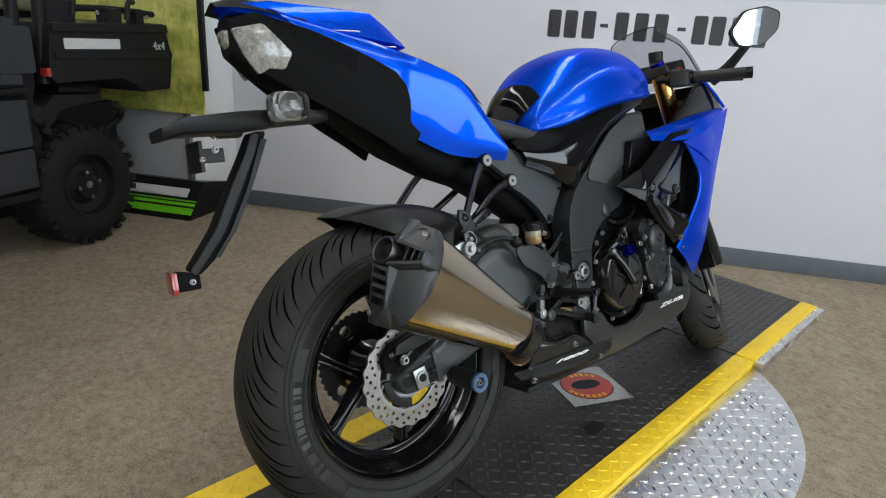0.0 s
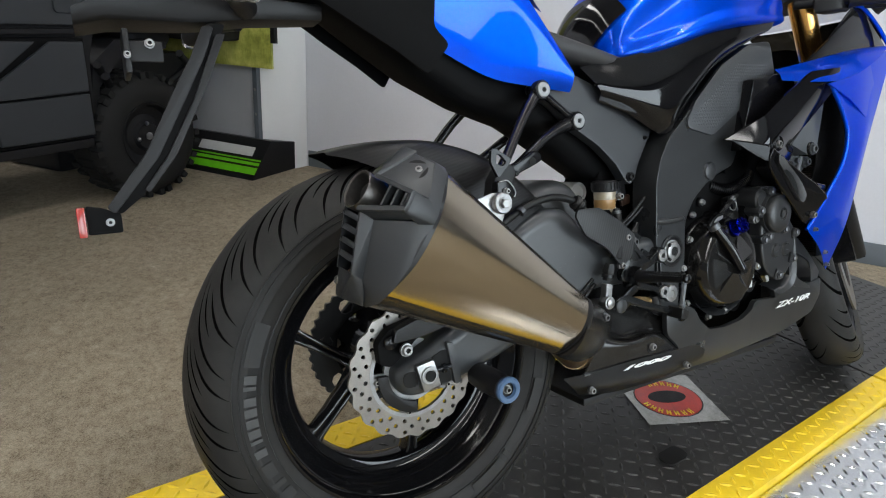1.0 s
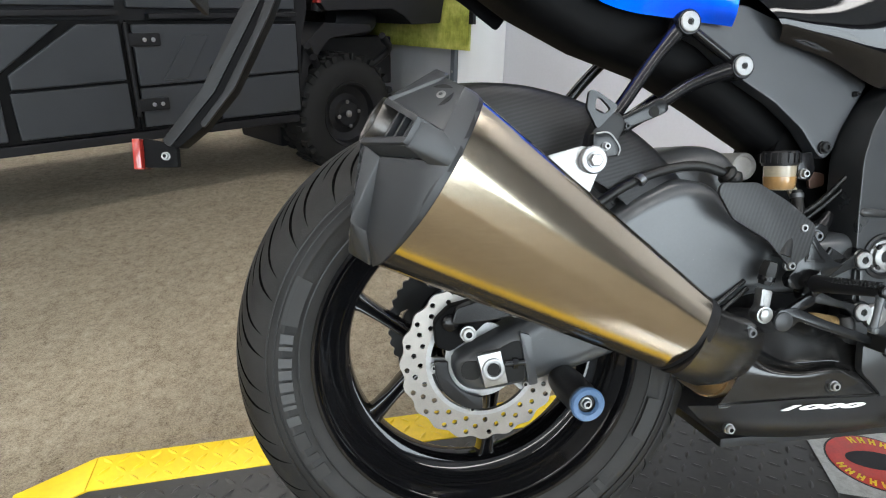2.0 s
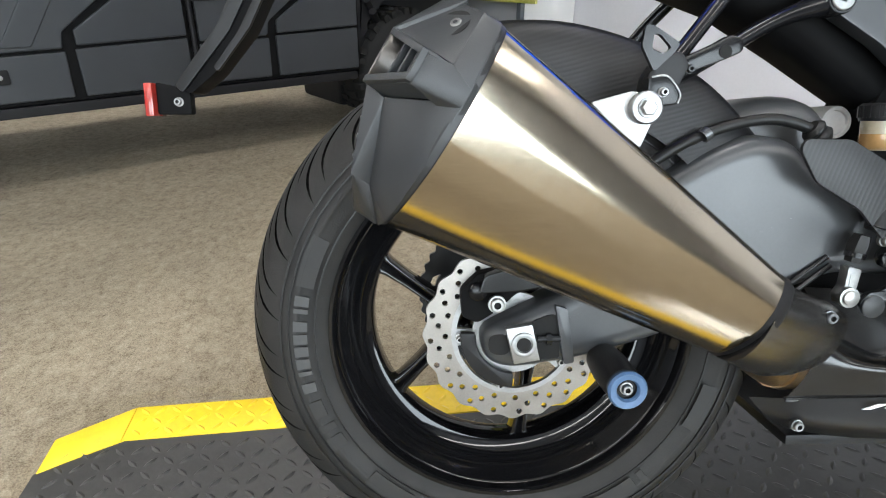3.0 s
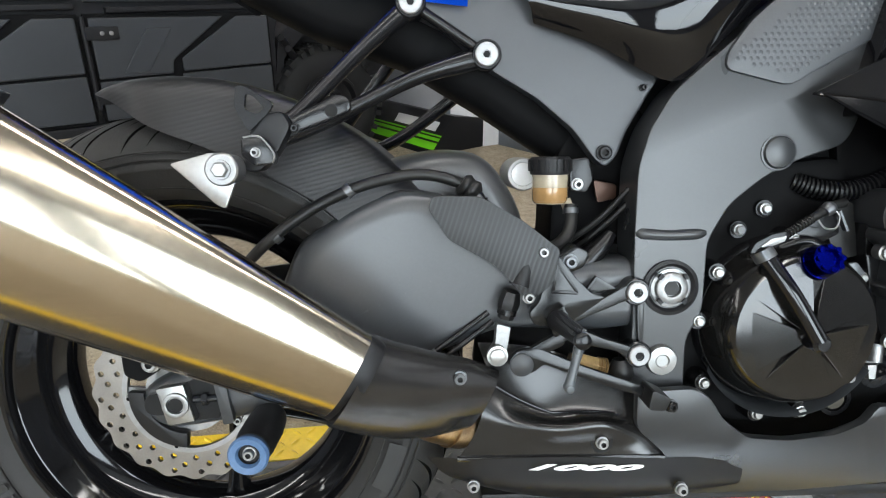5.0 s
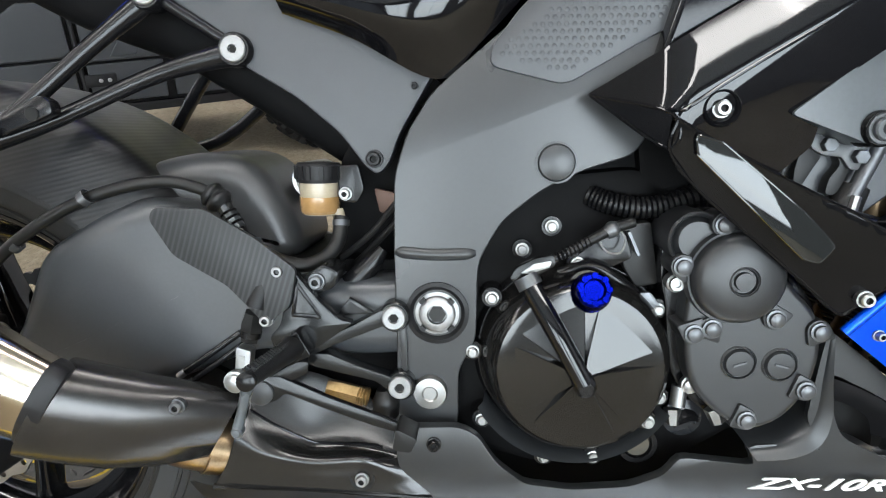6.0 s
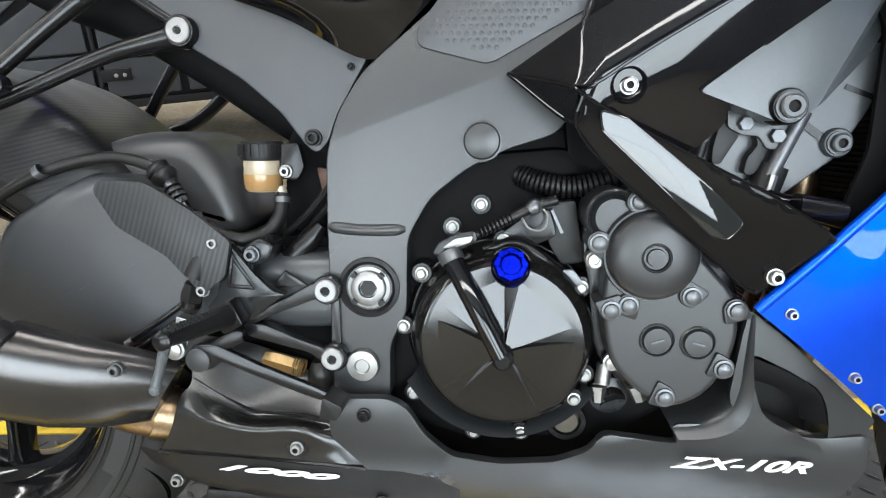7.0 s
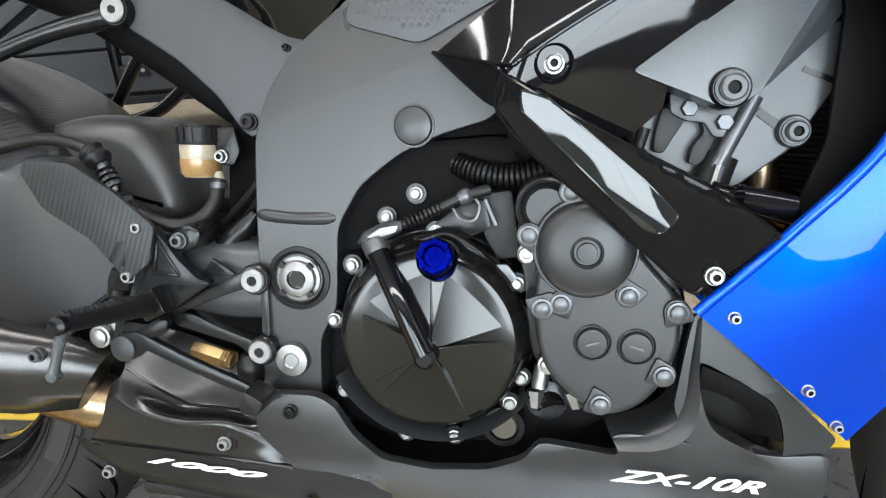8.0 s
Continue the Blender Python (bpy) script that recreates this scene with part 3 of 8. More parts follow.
def lugs(name, spots, parent, material, top, long=0.013, wide=0.0042, high=0.0022, m=None):
    """Raised tread lugs: one low pointed bar on every spot (x, y, turned)."""
    bm = bmesh.new()
    for x, y, turn in spots:
        c, s = math.cos(turn), math.sin(turn)
        ring = [bm.verts.new((x + a * c - b * s, y + a * s + b * c, top)) for a, b in ((-long, 0), (-long * 0.35, -wide), (long * 0.35, -wide), (long, 0), (long * 0.35, wide), (-long * 0.35, wide))]
        crest = [bm.verts.new((x + a * c, y + a * s, top + high)) for a in (-long * 0.5, long * 0.5)]
        for f in ((ring[0], ring[1], crest[0]), (ring[1], ring[2], crest[1], crest[0]), (ring[2], ring[3], crest[1]), (ring[3], ring[4], crest[1]), (ring[4], ring[5], crest[0], crest[1]), (ring[5], ring[0], crest[0])):
            bm.faces.new(f)
    return part(name, bm, material, parent, "raised tread relief", kind="stuff", m=m)


def lug_spots(x0, x1, y0, y1, step, inside=lambda x, y: True):
    out = []
    for i in range(int((x1 - x0) / step) + 1):
        for j in range(int((y1 - y0) / step) + 1):
            x, y = x0 + (i + 0.5) * step, y0 + (j + 0.5) * step
            if x < x1 and y < y1 and inside(x, y):
                out.append((x, y, radians(48) if (i + j) % 2 else radians(-42)))
    return out


JOINT, FRONT_END, REAR_END = 1.416, 2.21, -0.728
rear_deck = [(REAR_END + 0.01, -0.13), (-0.60, QRI), (JOINT - 0.006, QRI), (JOINT - 0.006, QLI), (-0.60, QLI), (REAR_END + 0.01, 0.19)]
part("rear_deck", slab(bmesh.new(), rear_deck, FLOOR, TOP), PLATE, ramp_thing, "black tread plate deck")
part("front_deck", slab(bmesh.new(), [(JOINT + 0.008, QRI), (FRONT_END, QRI), (FRONT_END + 0.04, QLI), (JOINT + 0.008, QLI)], FLOOR, TOP - 0.001), PLATE, ramp_thing, "black tread plate deck")
part("deck_seam", slab(bmesh.new(), [(0.160, QRI + 0.01), (0.166, QRI + 0.01), (0.166, QLI - 0.01), (0.160, QLI - 0.01)], TOP - 0.002, TOP + 0.0026), GAPBLACK, ramp_thing, "dark seam across the deck")
part("underlay", slab(bmesh.new(), [(REAR_END + 0.06, -0.1), (FRONT_END - 0.04, -0.1), (FRONT_END - 0.04, 0.2), (REAR_END + 0.06, 0.2)], FLOOR - 0.001, -0.012), MATTE, ramp_thing)
E_STRIPS = (("left", QLI + 0.001, QL), ("right", QR, QRI - 0.001))
for side, qa, qb in E_STRIPS:
    for p0, p1 in ((-0.605, JOINT - 0.006), (JOINT + 0.008, FRONT_END)):
        part("yellow_edge", slab(bmesh.new(), [(p0, qa), (p1, qa), (p1, qb), (p0, qb)], FLOOR, TOP + 0.002), YELLOW, ramp_thing, "yellow painted tread plate edge", bevel=0.0015)
part("yellow_edge", slab(bmesh.new(), [(-0.606, QLI), (-0.606, QL), (-0.717, 0.266), (-0.714, 0.190)], FLOOR, TOP + 0.002), YELLOW, ramp_thing, "yellow painted chamfered edge", bevel=0.0015)
part("yellow_edge", slab(bmesh.new(), [(-0.606, QRI), (-0.714, -0.14), (-0.717, -0.21), (-0.606, QR)], FLOOR, TOP + 0.002), YELLOW, ramp_thing, "yellow painted chamfered edge", bevel=0.0015)
part("bare_edge", prism(bmesh.new(), [(JOINT + 0.01, FLOOR), (FRONT_END, FLOOR), (FRONT_END, TOP - 0.004), (JOINT + 0.01, TOP - 0.004)], QR - 0.03, QR - 0.001), ALU, ramp_thing, "bare aluminium side lip")
lugs("tread_relief", [(JOINT + 0.02 + 0.018 * k, QR - 0.0085 - 0.013 * (k % 2), radians(48 if k % 2 else -42)) for k in range(42)], ramp_thing, ALU, TOP - 0.004, 0.010, 0.0036)
lugs("tread_relief", lug_spots(REAR_END + 0.03, JOINT - 0.01, QRI, QLI, 0.0285, lambda x, y: abs(y - 0.02) < 0.2 + max(0, (x + 0.72)) * 0.5), ramp_thing, PLATE, TOP)
lugs("tread_relief", lug_spots(JOINT + 0.02, FRONT_END, QRI, QLI, 0.0285), ramp_thing, PLATE, TOP - 0.001)
for qa, qb in ((QLI, QL), (QR, QRI)):
    lugs("tread_relief", lug_spots(-0.6, FRONT_END, qa + 0.003, qb, 0.027, lambda x, y: abs(x - JOINT) > 0.02), ramp_thing, YELLOW, TOP + 0.002)
# the bare aluminium round that shows beside the deck
DX, DY, DR = 0.753, 0.282, 0.814
arc = [(DX + DR * math.cos(a), DY + DR * math.sin(a)) for a in [radians(-150 + 116.5 * i / 40) for i in range(41)]]
inv = PLATFORM.inverted()
arc = [tuple((inv @ Vector((x, y, 0)))[:2]) for x, y in arc]
arc = [(x, y) for x, y in arc if y < QR - 0.002]
arc = [(arc[0][0], QR - 0.002)] + arc + [(arc[-1][0], QR - 0.002)]
part("turntable_wing", slab(bmesh.new(), arc, FLOOR, -0.020), ALU, ramp_thing, "bare aluminium tread plate round", bevel=0.001)
cdisc = inv @ Vector((DX, DY, 0))
lugs("tread_relief", lug_spots(-0.1, 1.45, -0.62, QR - 0.01, 0.0285, lambda x, y: (x - cdisc.x) ** 2 + (y - cdisc.y) ** 2 < (DR - 0.018) ** 2), ramp_thing, ALU, -0.020)
part("jack_pad", prism(bmesh.new(), rounded([(-0.035, -0.02), (0.035, -0.02), (0.035, 0.02), (-0.035, 0.02)], 0.018), 0, 0.004), RUBBER, ramp_thing, m=Matrix.Translation((0.606, -0.13, TOP + 0.0025)) @ pose(0, 0, 0, 90))

# the round sticker under clear film, its printing as plain bars
badge = empty("sticker", PLATFORM @ pose(0.79, 0.012, TOP + 0.0025, 0, 0, -22) @ Matrix.Diagonal((0.80, 0.88, 1, 1)), "red and yellow oval sticker under crumpled clear film", "sticker")
part("film", slab(bmesh.new(), [(-0.135, -0.105), (0.128, -0.118), (0.140, 0.102), (0.02, 0.112), (-0.128, 0.098)], 0, 0.0006), FILM, badge, "crumpled clear film")
oval = [(0.105 * math.cos(a * math.pi / 20), 0.085 * math.sin(a * math.pi / 20)) for a in range(40)]
part("print", slab(bmesh.new(), oval, 0.0008, 0.0012), STICKR, badge, "red oval print")
part("print", slab(bmesh.new(), [(x * 0.62, y * 0.34 + 0.006) for x, y in oval], 0.0013, 0.0016), MATTE, badge, "black figure bar")
part("print", slab(bmesh.new(), [(x * 1.04, y * 1.05) for x, y in oval], 0.0004, 0.0007), MATTE, badge, "black rim print")
for start, step, count in ((196, 15.5, 8), (44, 15, 6)):
    for k in range(count):
        if k == count - 1:
            continue
        a = start + step * k
        c, s = math.cos(radians(a)), math.sin(radians(a))
        for dx, wide, dz in ((-0.0045, 0.0022, 0.0095), (0.0045, 0.0022, 0.0095), (0.0, 0.0058, 0.0024)):
            part("bar", slab(bmesh.new(), [(dx - wide, -dz), (dx + wide, -dz), (dx + wide, dz), (dx - wide, dz)], 0.0013, 0.0017), STICKY, badge, m=pose(0.090 * c, 0.071 * s, 0, 0, 0, a + 90))

# ---- the utility vehicle parked behind, its side along the room's u axis ----
utv = empty("utility_vehicle", ROOM, "black and dark grey four-door utility vehicle on the carpet", "utility vehicle")
VS = 2.03


def side_plate(name, outline, v0, v1, material, label="", bevel=0.006, parent=None):
    return part(name, prism(bmesh.new(), outline, v0, v1), material, parent or utv, label, bevel)


side_plate("body", [(-2.0, 0.30), (1.06, 0.30), (1.08, 0.62), (1.12, 0.76), (1.12, 0.98), (-2.0, 0.98)], VS + 0.035, VS + 1.35, UTVB, "black plastic cab body")
side_plate("sill", [(-2.0, 0.262), (1.03, 0.262), (1.03, 0.298), (-2.0, 0.298)], VS + 0.01, VS + 1.3, UTVB)
for name, a, b in (("front_door", -0.405, 0.300), ("rear_door", 0.318, 1.045), ("front_fender", -1.25, -0.42)):
    # near-black door backing paints in the deep shade of the panel seams
    door = side_plate(name, [(a, 0.302), (b, 0.302), (b, 0.708), (a, 0.708)], VS + 0.012, VS + 0.034, UNDER, "black door panel, near-black to paint in its seam shade", 0.004)
    w = b - a
    g0, g1 = a + 0.425 * w, a + 0.80 * w
    side_plate("lower_panel", [(a + 0.012, 0.315), (g0 - 0.018, 0.315), (g0 - 0.014, 0.468), (a + 0.012, 0.462)], VS, VS + 0.014, UTVG, "dark grey moulded panel", 0.006, door)
    side_plate("lower_panel", [(g0 + 0.018, 0.315), (b - 0.012, 0.315), (b - 0.012, 0.486), (g0 + 0.016, 0.474)], VS, VS + 0.014, UTVG, "dark grey moulded panel", 0.006, door)
    side_plate("upper_panel", [(a + 0.012, 0.472), (g0 - 0.02, 0.478), (g0 - 0.012, 0.53), (g1 - 0.06, 0.695), (a + 0.012, 0.695)], VS - 0.004, VS + 0.014, UTVG, "dark grey moulded panel", 0.010, door)
    side_plate("facet", [(a + 0.14 * w, 0.49), (a + 0.27 * w, 0.49), (a + 0.42 * w, 0.655), (a + 0.29 * w, 0.655)], VS - 0.010, VS - 0.001, UTVG, "raised facet", 0.005, door)
    side_plate("upper_panel", [(g0 + 0.022, 0.484), (b - 0.012, 0.496), (b - 0.012, 0.695), (g1 - 0.005, 0.695), (g0 + 0.022, 0.535)], VS - 0.002, VS + 0.014, UTVG, "dark grey moulded panel", 0.010, door)
    side_plate("window_panel", [(a + 0.01, 0.75), (b - 0.01, 0.755), (b - 0.01, 1.02), (a + 0.01, 1.02)], VS + 0.004, VS + 0.034, UTVG, "dark grey upper door panel", 0.008, door)
    side_plate("door_bar", [(a + 0.08, 0.712), (b - 0.005, 0.725), (b - 0.005, 0.745), (a + 0.08, 0.732)], VS - 0.006, VS + 0.034, UTVB, "", 0.004, door)
for u, z in ((0.372, 0.640), (0.372, 0.402), (-0.352, 0.665), (-0.352, 0.402)):
    h = side_plate("hinge", rounded([(u - 0.06, z - 0.024), (u + 0.055, z - 0.024), (u + 0.055, z + 0.024), (u - 0.06, z + 0.024)], 0.008), VS - 0.014, VS - 0.003, UTVB, "black strap hinge", 0.003)
    for du in (-0.004, 0.028):
        bolt(u + du, VS - 0.013, z, 0.009, STEEL, h, hole=False)
part("hinge_post", tube(bmesh.new(), [(0.309, VS - 0.006, 0.36), (0.309, VS - 0.006, 0.70)], 0.009), UTVB, utv)
part("hinge_post", tube(bmesh.new(), [(-0.412, VS - 0.006, 0.36), (-0.412, VS - 0.006, 0.70)], 0.009), UTVB, utv)
# cargo bed
bed = side_plate("cargo_bed", [(1.165, 0.79), (1.20, 1.012), (1.945, 1.045), (1.992, 0.88), (1.955, 0.70), (1.74, 0.692), (1.68, 0.735), (1.60, 0.766), (1.20, 0.752)], VS, VS + 1.3, UTVB, "black plastic cargo bed", 0.012)
side_plate("bed_rib", [(1.205, 0.86), (1.97, 0.862), (1.985, 0.88), (1.975, 0.905), (1.205, 0.895)], VS - 0.008, VS + 0.002, UTVB, "", 0.005, bed)
side_plate("bed_rib", [(1.20, 0.975), (1.955, 1.0), (1.945, 1.04), (1.20, 1.012)], VS - 0.014, VS + 0.006, UTVB, "", 0.005, bed)
part("bar", prism(bmesh.new(), rounded([(1.262, 0.903), (1.60, 0.908), (1.60, 0.955), (1.262, 0.950)], 0.008), VS - 0.0025, VS + 0.001), SILVERT, bed, "silver maker's mark as a plain bar")
lettering("lettering", "4x4", 0.062, Matrix.Translation((1.885, VS - 0.0018, 0.928)) @ pose(0, 0, 0, 90), SILVERT, bed, label="silver 4x4 lettering")
side_plate("fuel_door", rounded([(0.93, 0.80), (1.10, 0.80), (1.10, 0.99), (0.93, 0.99)], 0.02), VS - 0.004, VS + 0.036, UTVG, "square dark panel", 0.005)
side_plate("side_reflector", rounded([(1.148, 0.785), (1.172, 0.785), (1.172, 0.822), (1.148, 0.822)], 0.004), VS - 0.006, VS + 0.03, REDP, "small red side reflector", 0.002)
for du in (1.19, 1.06):
    part("cage_post", tube(bmesh.new(), [(du, VS + 0.06, 0.75), (du + 0.02, VS + 0.06, 1.3), (du - 0.06, VS + 0.1, 1.85)], 0.026), UTVB, utv)
part("bed_rail", tube(bmesh.new(), [(1.22, VS + 0.06, 1.07), (1.6, VS + 0.06, 1.095), (1.93, VS + 0.06, 1.09)], 0.016), UTVB, utv)
part("bed_rail", tube(bmesh.new(), [(1.22, VS + 1.2, 1.07), (1.6, VS + 1.2, 1.095), (1.93, VS + 1.2, 1.09)], 0.016), UTVB, utv)
part("fender_liner", prism(bmesh.new(), [(1.05, 0.30), (1.10, 0.60), (1.22, 0.70), (1.50, 0.69), (1.50, 0.66), (1.25, 0.63), (1.12, 0.50), (1.10, 0.30)], VS + 0.05, VS + 1.2), UTVB, utv, bevel=0.004)
part("rear_frame", box(bmesh.new(), 1.15, 1.85, VS + 0.3, VS + 1.0, 0.36, 0.62), UTVB, utv, bevel=0.01)
for z, u in ((0.60, 1.10), (0.55, 1.13), (0.64, 1.55)):
    part("suspension_arm", tube(bmesh.new(), [(u, VS + 0.02, z), (u + 0.1, VS + 0.12, z - 0.1), (1.33, VS + 0.3, 0.30)], 0.018), UTVB, utv)
part("muffler", tube(bmesh.new(), [(1.40, VS + 0.25, 0.715), (1.46, VS + 0.25, 0.700), (1.60, VS + 0.25, 0.700), (1.66, VS + 0.25, 0.715)], [0.05, 0.07, 0.07, 0.05], 16), UTVB, utv, "dark round muffler under the bed")
part("roof", box(bmesh.new(), -1.3, 1.12, VS + 0.05, VS + 1.3, 1.86, 1.90), UTVB, utv, bevel=0.012)


def utv_wheel(u):
    wheel = part("wheel", lathe(bmesh.new(), [(0.02, 0.155), (0.0, 0.165), (-0.012, 0.160), (-0.008, 0.148), (0.03, 0.138), (0.045, 0.10), (0.035, 0.072), (0.015, 0.06), (0.015, 0.0)], n=40), UTVB, utv, "black steel wheel", at=(u, VS + 0.02, 0.264), m=Matrix.Translation((u, VS + 0.02, 0.264)))
    part("tyre", lathe(bmesh.new(), [(0.20, 0.15), (0.215, 0.20), (0.205, 0.26), (0.185, 0.283), (0.10, 0.291), (0.02, 0.283), (-0.002, 0.262), (-0.016, 0.22), (-0.012, 0.175), (0.0, 0.150)], n=48), UTVT, wheel, "knobbly off-road tyre", at=(u, VS + 0.02, 0.264), m=Matrix.Translation((u, VS + 0.02, 0.264)))
    bm = bmesh.new()
    for i in range(30):
        a = i * 12 + (0 if i % 2 else 3)
        for y0, y1, r0, r1, da in ((-0.006, 0.045, 0.266, 0.296, 0), (0.055, 0.145, 0.282, 0.298, 6), (0.155, 0.206, 0.266, 0.296, 0)):
            box(bm, r0, r1, y0, y1, -0.013, 0.013, pose(0, 0, 0, 0, a + da, 0))
    part("knobbly_tread", bm, UTVT, wheel, bevel=0, kind="stuff", at=(u, VS + 0.02, 0.264), m=Matrix.Translation((u, VS + 0.02, 0.264)))
    for i in range(4):
        a = radians(8 + 90 * i)
        bolt(u + 0.062 * math.cos(a), VS + 0.028, 0.264 + 0.062 * math.sin(a), 0.011, STEEL, wheel, "lug_nut", hole=False)
    bolt(u, VS + 0.03, 0.264, 0.02, STEEL, wheel, "hub_cap", hole=False)


utv_wheel(1.333)
utv_wheel(-1.55)
for u, z, w, h in ((1.30, 1.08, 0.16, 0.07), (1.62, 1.075, 0.10, 0.05), (1.80, 1.08, 0.06, 0.06)):
    part("bed_bracket", box(bmesh.new(), u - w / 2, u + w / 2, VS + 0.03, VS + 0.10, 1.0, z + h / 2), UTVB, utv, bevel=0.012)
for u in (1.36, 1.70):
    part("latch", tube(bmesh.new(), [(u, VS + 0.03, 1.05), (u + 0.02, VS + 0.03, 1.13), (u + 0.08, VS + 0.05, 1.14)], 0.013), UTVB, utv)
    bolt(u + 0.14, VS + 0.02, 1.072, 0.012, STEEL, utv, hole=False)

quad = empty("quad_bike", ROOM @ pose(1.75, VS + 0.75, FLOOR), "dark blue quad bike parked behind the cargo bed", "quad bike")
part("front_fender", skin(bmesh.new(), [[(-0.45, -0.05, 1.16), (-0.25, -0.10, 1.24), (-0.02, -0.12, 1.22), (0.16, -0.10, 1.12)], [(-0.45, 0.12, 1.24), (-0.25, 0.10, 1.32), (-0.02, 0.08, 1.30), (0.18, 0.06, 1.18)], [(-0.45, 0.30, 1.22), (-0.25, 0.30, 1.30), (-0.02, 0.28, 1.28), (0.18, 0.26, 1.16)]], 20, 10, 0.006), mat("navy_gloss_plastic", (0.02, 0.035, 0.10), 0.15, coat=0.6, bump=0), quad, "navy blue moulded fender")
part("grille", box(bmesh.new(), -0.35, 0.12, -0.12, -0.06, 1.10, 1.16), CAST, quad, "silver grille bar", bevel=0.02)
for u in (-0.28, -0.02):
    part("rack_bar", tube(bmesh.new(), [(u, -0.10, 1.27), (u, 0.30, 1.36)], 0.012), UTVB, quad)
part("chassis", box(bmesh.new(), -0.40, 0.10, 0.0, 0.5, 0.0, 1.12), UTVB, quad, bevel=0.03)

# ---- the display behind it: printed board, sheet panels, striped base ----
display = empty("display_stand", ROOM, "display stand with a green landscape poster and black base", "display stand")
part("poster", box(bmesh.new(), 1.985, 2.0, 1.845, 3.7, 0.565, 2.3), POSTER, display, "green and yellow landscape poster board")
part("poster_frame", box(bmesh.new(), 1.978, 2.003, 1.815, 1.8435, 0.70, 2.3), MATTE, display, "black edge strip")
part("lower_sheet", box(bmesh.new(), 2.06, 2.07, 2.03, 3.7, FLOOR, 0.60), PANELG, display, "light grey sheet panel")
part("post", box(bmesh.new(), 2.035, 2.075, 1.995, 2.025, FLOOR, 2.3), BASEB, display, "grey metal post")
bm = bmesh.new()
curve = catmull([(2.06, 1.99, 0), (2.13, 1.935, 0), (2.22, 1.885, 0), (2.324, 1.867, 0)], 14)
vs0 = [bm.verts.new((p.x, p.y, FLOOR)) for p in curve]
vs1 = [bm.verts.new((p.x, p.y, 2.3)) for p in curve]
fs = [bm.faces.new((vs0[i], vs0[i + 1], vs1[i + 1], vs1[i])) for i in range(13)]
bmesh.ops.solidify(bm, geom=fs, thickness=0.004)
part("side_sheet", bm, mat("pale_side_sheet", (0.62, 0.63, 0.64), 0.35, var=0.04, scale=3), display, "pale curved side sheet")
for z in (0.3, 0.44, 0.62, 0.70):
    part("rivet", lathe(bmesh.new(), [(0, 0.008), (-0.003, 0.006), (-0.004, 0)], (0, 0, 0), 10), STEEL, display, m=Matrix.Translation((2.033, 2.010, z)) @ pose(0, 0, 0, 0, 0, -90))
base = part("base", prism(bmesh.new(), [(1.835, FLOOR), (1.85, FLOOR + 0.02), (2.0, 0.165), (2.30, 0.12), (2.30, FLOOR)], 1.885, 3.3), MATTE, display, "black wedge base with lime stripes", 0.004)
for a, b in ((0.006, 0.034), (0.042, 0.054), (0.060, 0.066)):
    u0, u1 = 1.85 + a, 1.85 + b
    z0, z1 = FLOOR + 0.02 + a * 1.2, FLOOR + 0.02 + b * 1.2
    bm = bmesh.new()
    q = [bm.verts.new(p) for p in ((u0 - 0.003, 1.888, z0 + 0.002), (u0 - 0.003, 2.9, z0 + 0.002), (u1 - 0.003, 2.9, z1 + 0.002), (u1 - 0.003, 1.888, z1 + 0.002))]
    bmesh.ops.solidify(bm, geom=[bm.faces.new(q)], thickness=0.001)
    part("stripe", bm, GREENP, base, "lime green stripe")
bm = bmesh.new()
q = [bm.verts.new(p) for p in ((1.925, 1.96, 0.079), (1.925, 2.36, 0.079), (1.962, 2.36, 0.124), (1.962, 1.96, 0.124))]
bmesh.ops.solidify(bm, geom=[bm.faces.new(q)], thickness=0.001)
part("bar", bm, SILVERT, base, "white maker's mark as a plain bar")

# ---- the motorcycle, x ahead, y to its left, leaning on its side stand ----
bike = empty("motorcycle", BIKE, "blue and black sport motorcycle leaning on its side stand", "motorcycle")
AXLE = (0.0, 0.0, 0.334)


def wheel_rim(name, centre, flange, half, label):
    r, h = flange, half
    side = [(h + 0.001, r), (h + 0.0005, r - 0.004), (h - 0.003, r - 0.007), (h - 0.012, r - 0.0095), (h - 0.0135, r - 0.012), (h - 0.028, r - 0.018), (h - 0.0295, r - 0.0205), (h - 0.046, r - 0.029), (0.026, r - 0.036), (0.022, r - 0.046), (0.014, r - 0.049)]
    bead = [(0.03, r - 0.020), (h - 0.03, r - 0.012), (h - 0.012, r - 0.004), (h - 0.006, r + 0.002)]
    prof = bead + side
    prof = [(-y, q) for y, q in reversed(side)][::-1][::-1] + [(-y, q) for y, q in reversed(bead)] + prof
    return part(name, lathe(bmesh.new(), prof, n=96, closed=True), RIMB, bike, label, m=Matrix.Translation(centre), at=centre)


def spoke(rim, centre, angle, r0, r1, lean=0.0, material=RIMB):
    """A spoke of H section that thickens to the hub and flares into the rim."""
    rings = []
    for f in (0.0, 0.12, 0.35, 0.65, 0.86, 1.0):
        r = r0 + (r1 - r0) * f
        w = 0.016 - 0.006 * math.sin(math.pi * f) + (0.006 if f in (0.0, 1.0) else 0)
        d = 0.024 - 0.010 * f
        rings.append([(r, y, z + lean * (1 - f)) for y, z in rounded([(-d, -w * 0.8), (-d, -w * 0.25), (-d * 0.55, 0), (-d, w * 0.25), (-d, w * 0.8), (d, w * 0.8), (d, -w * 0.8)], 0.003, 2)])
    return part("spoke", loft(bmesh.new(), rings), material, rim, m=Matrix.Translation(centre) @ pose(0, 0, 0, 0, -angle, 0), at=centre)


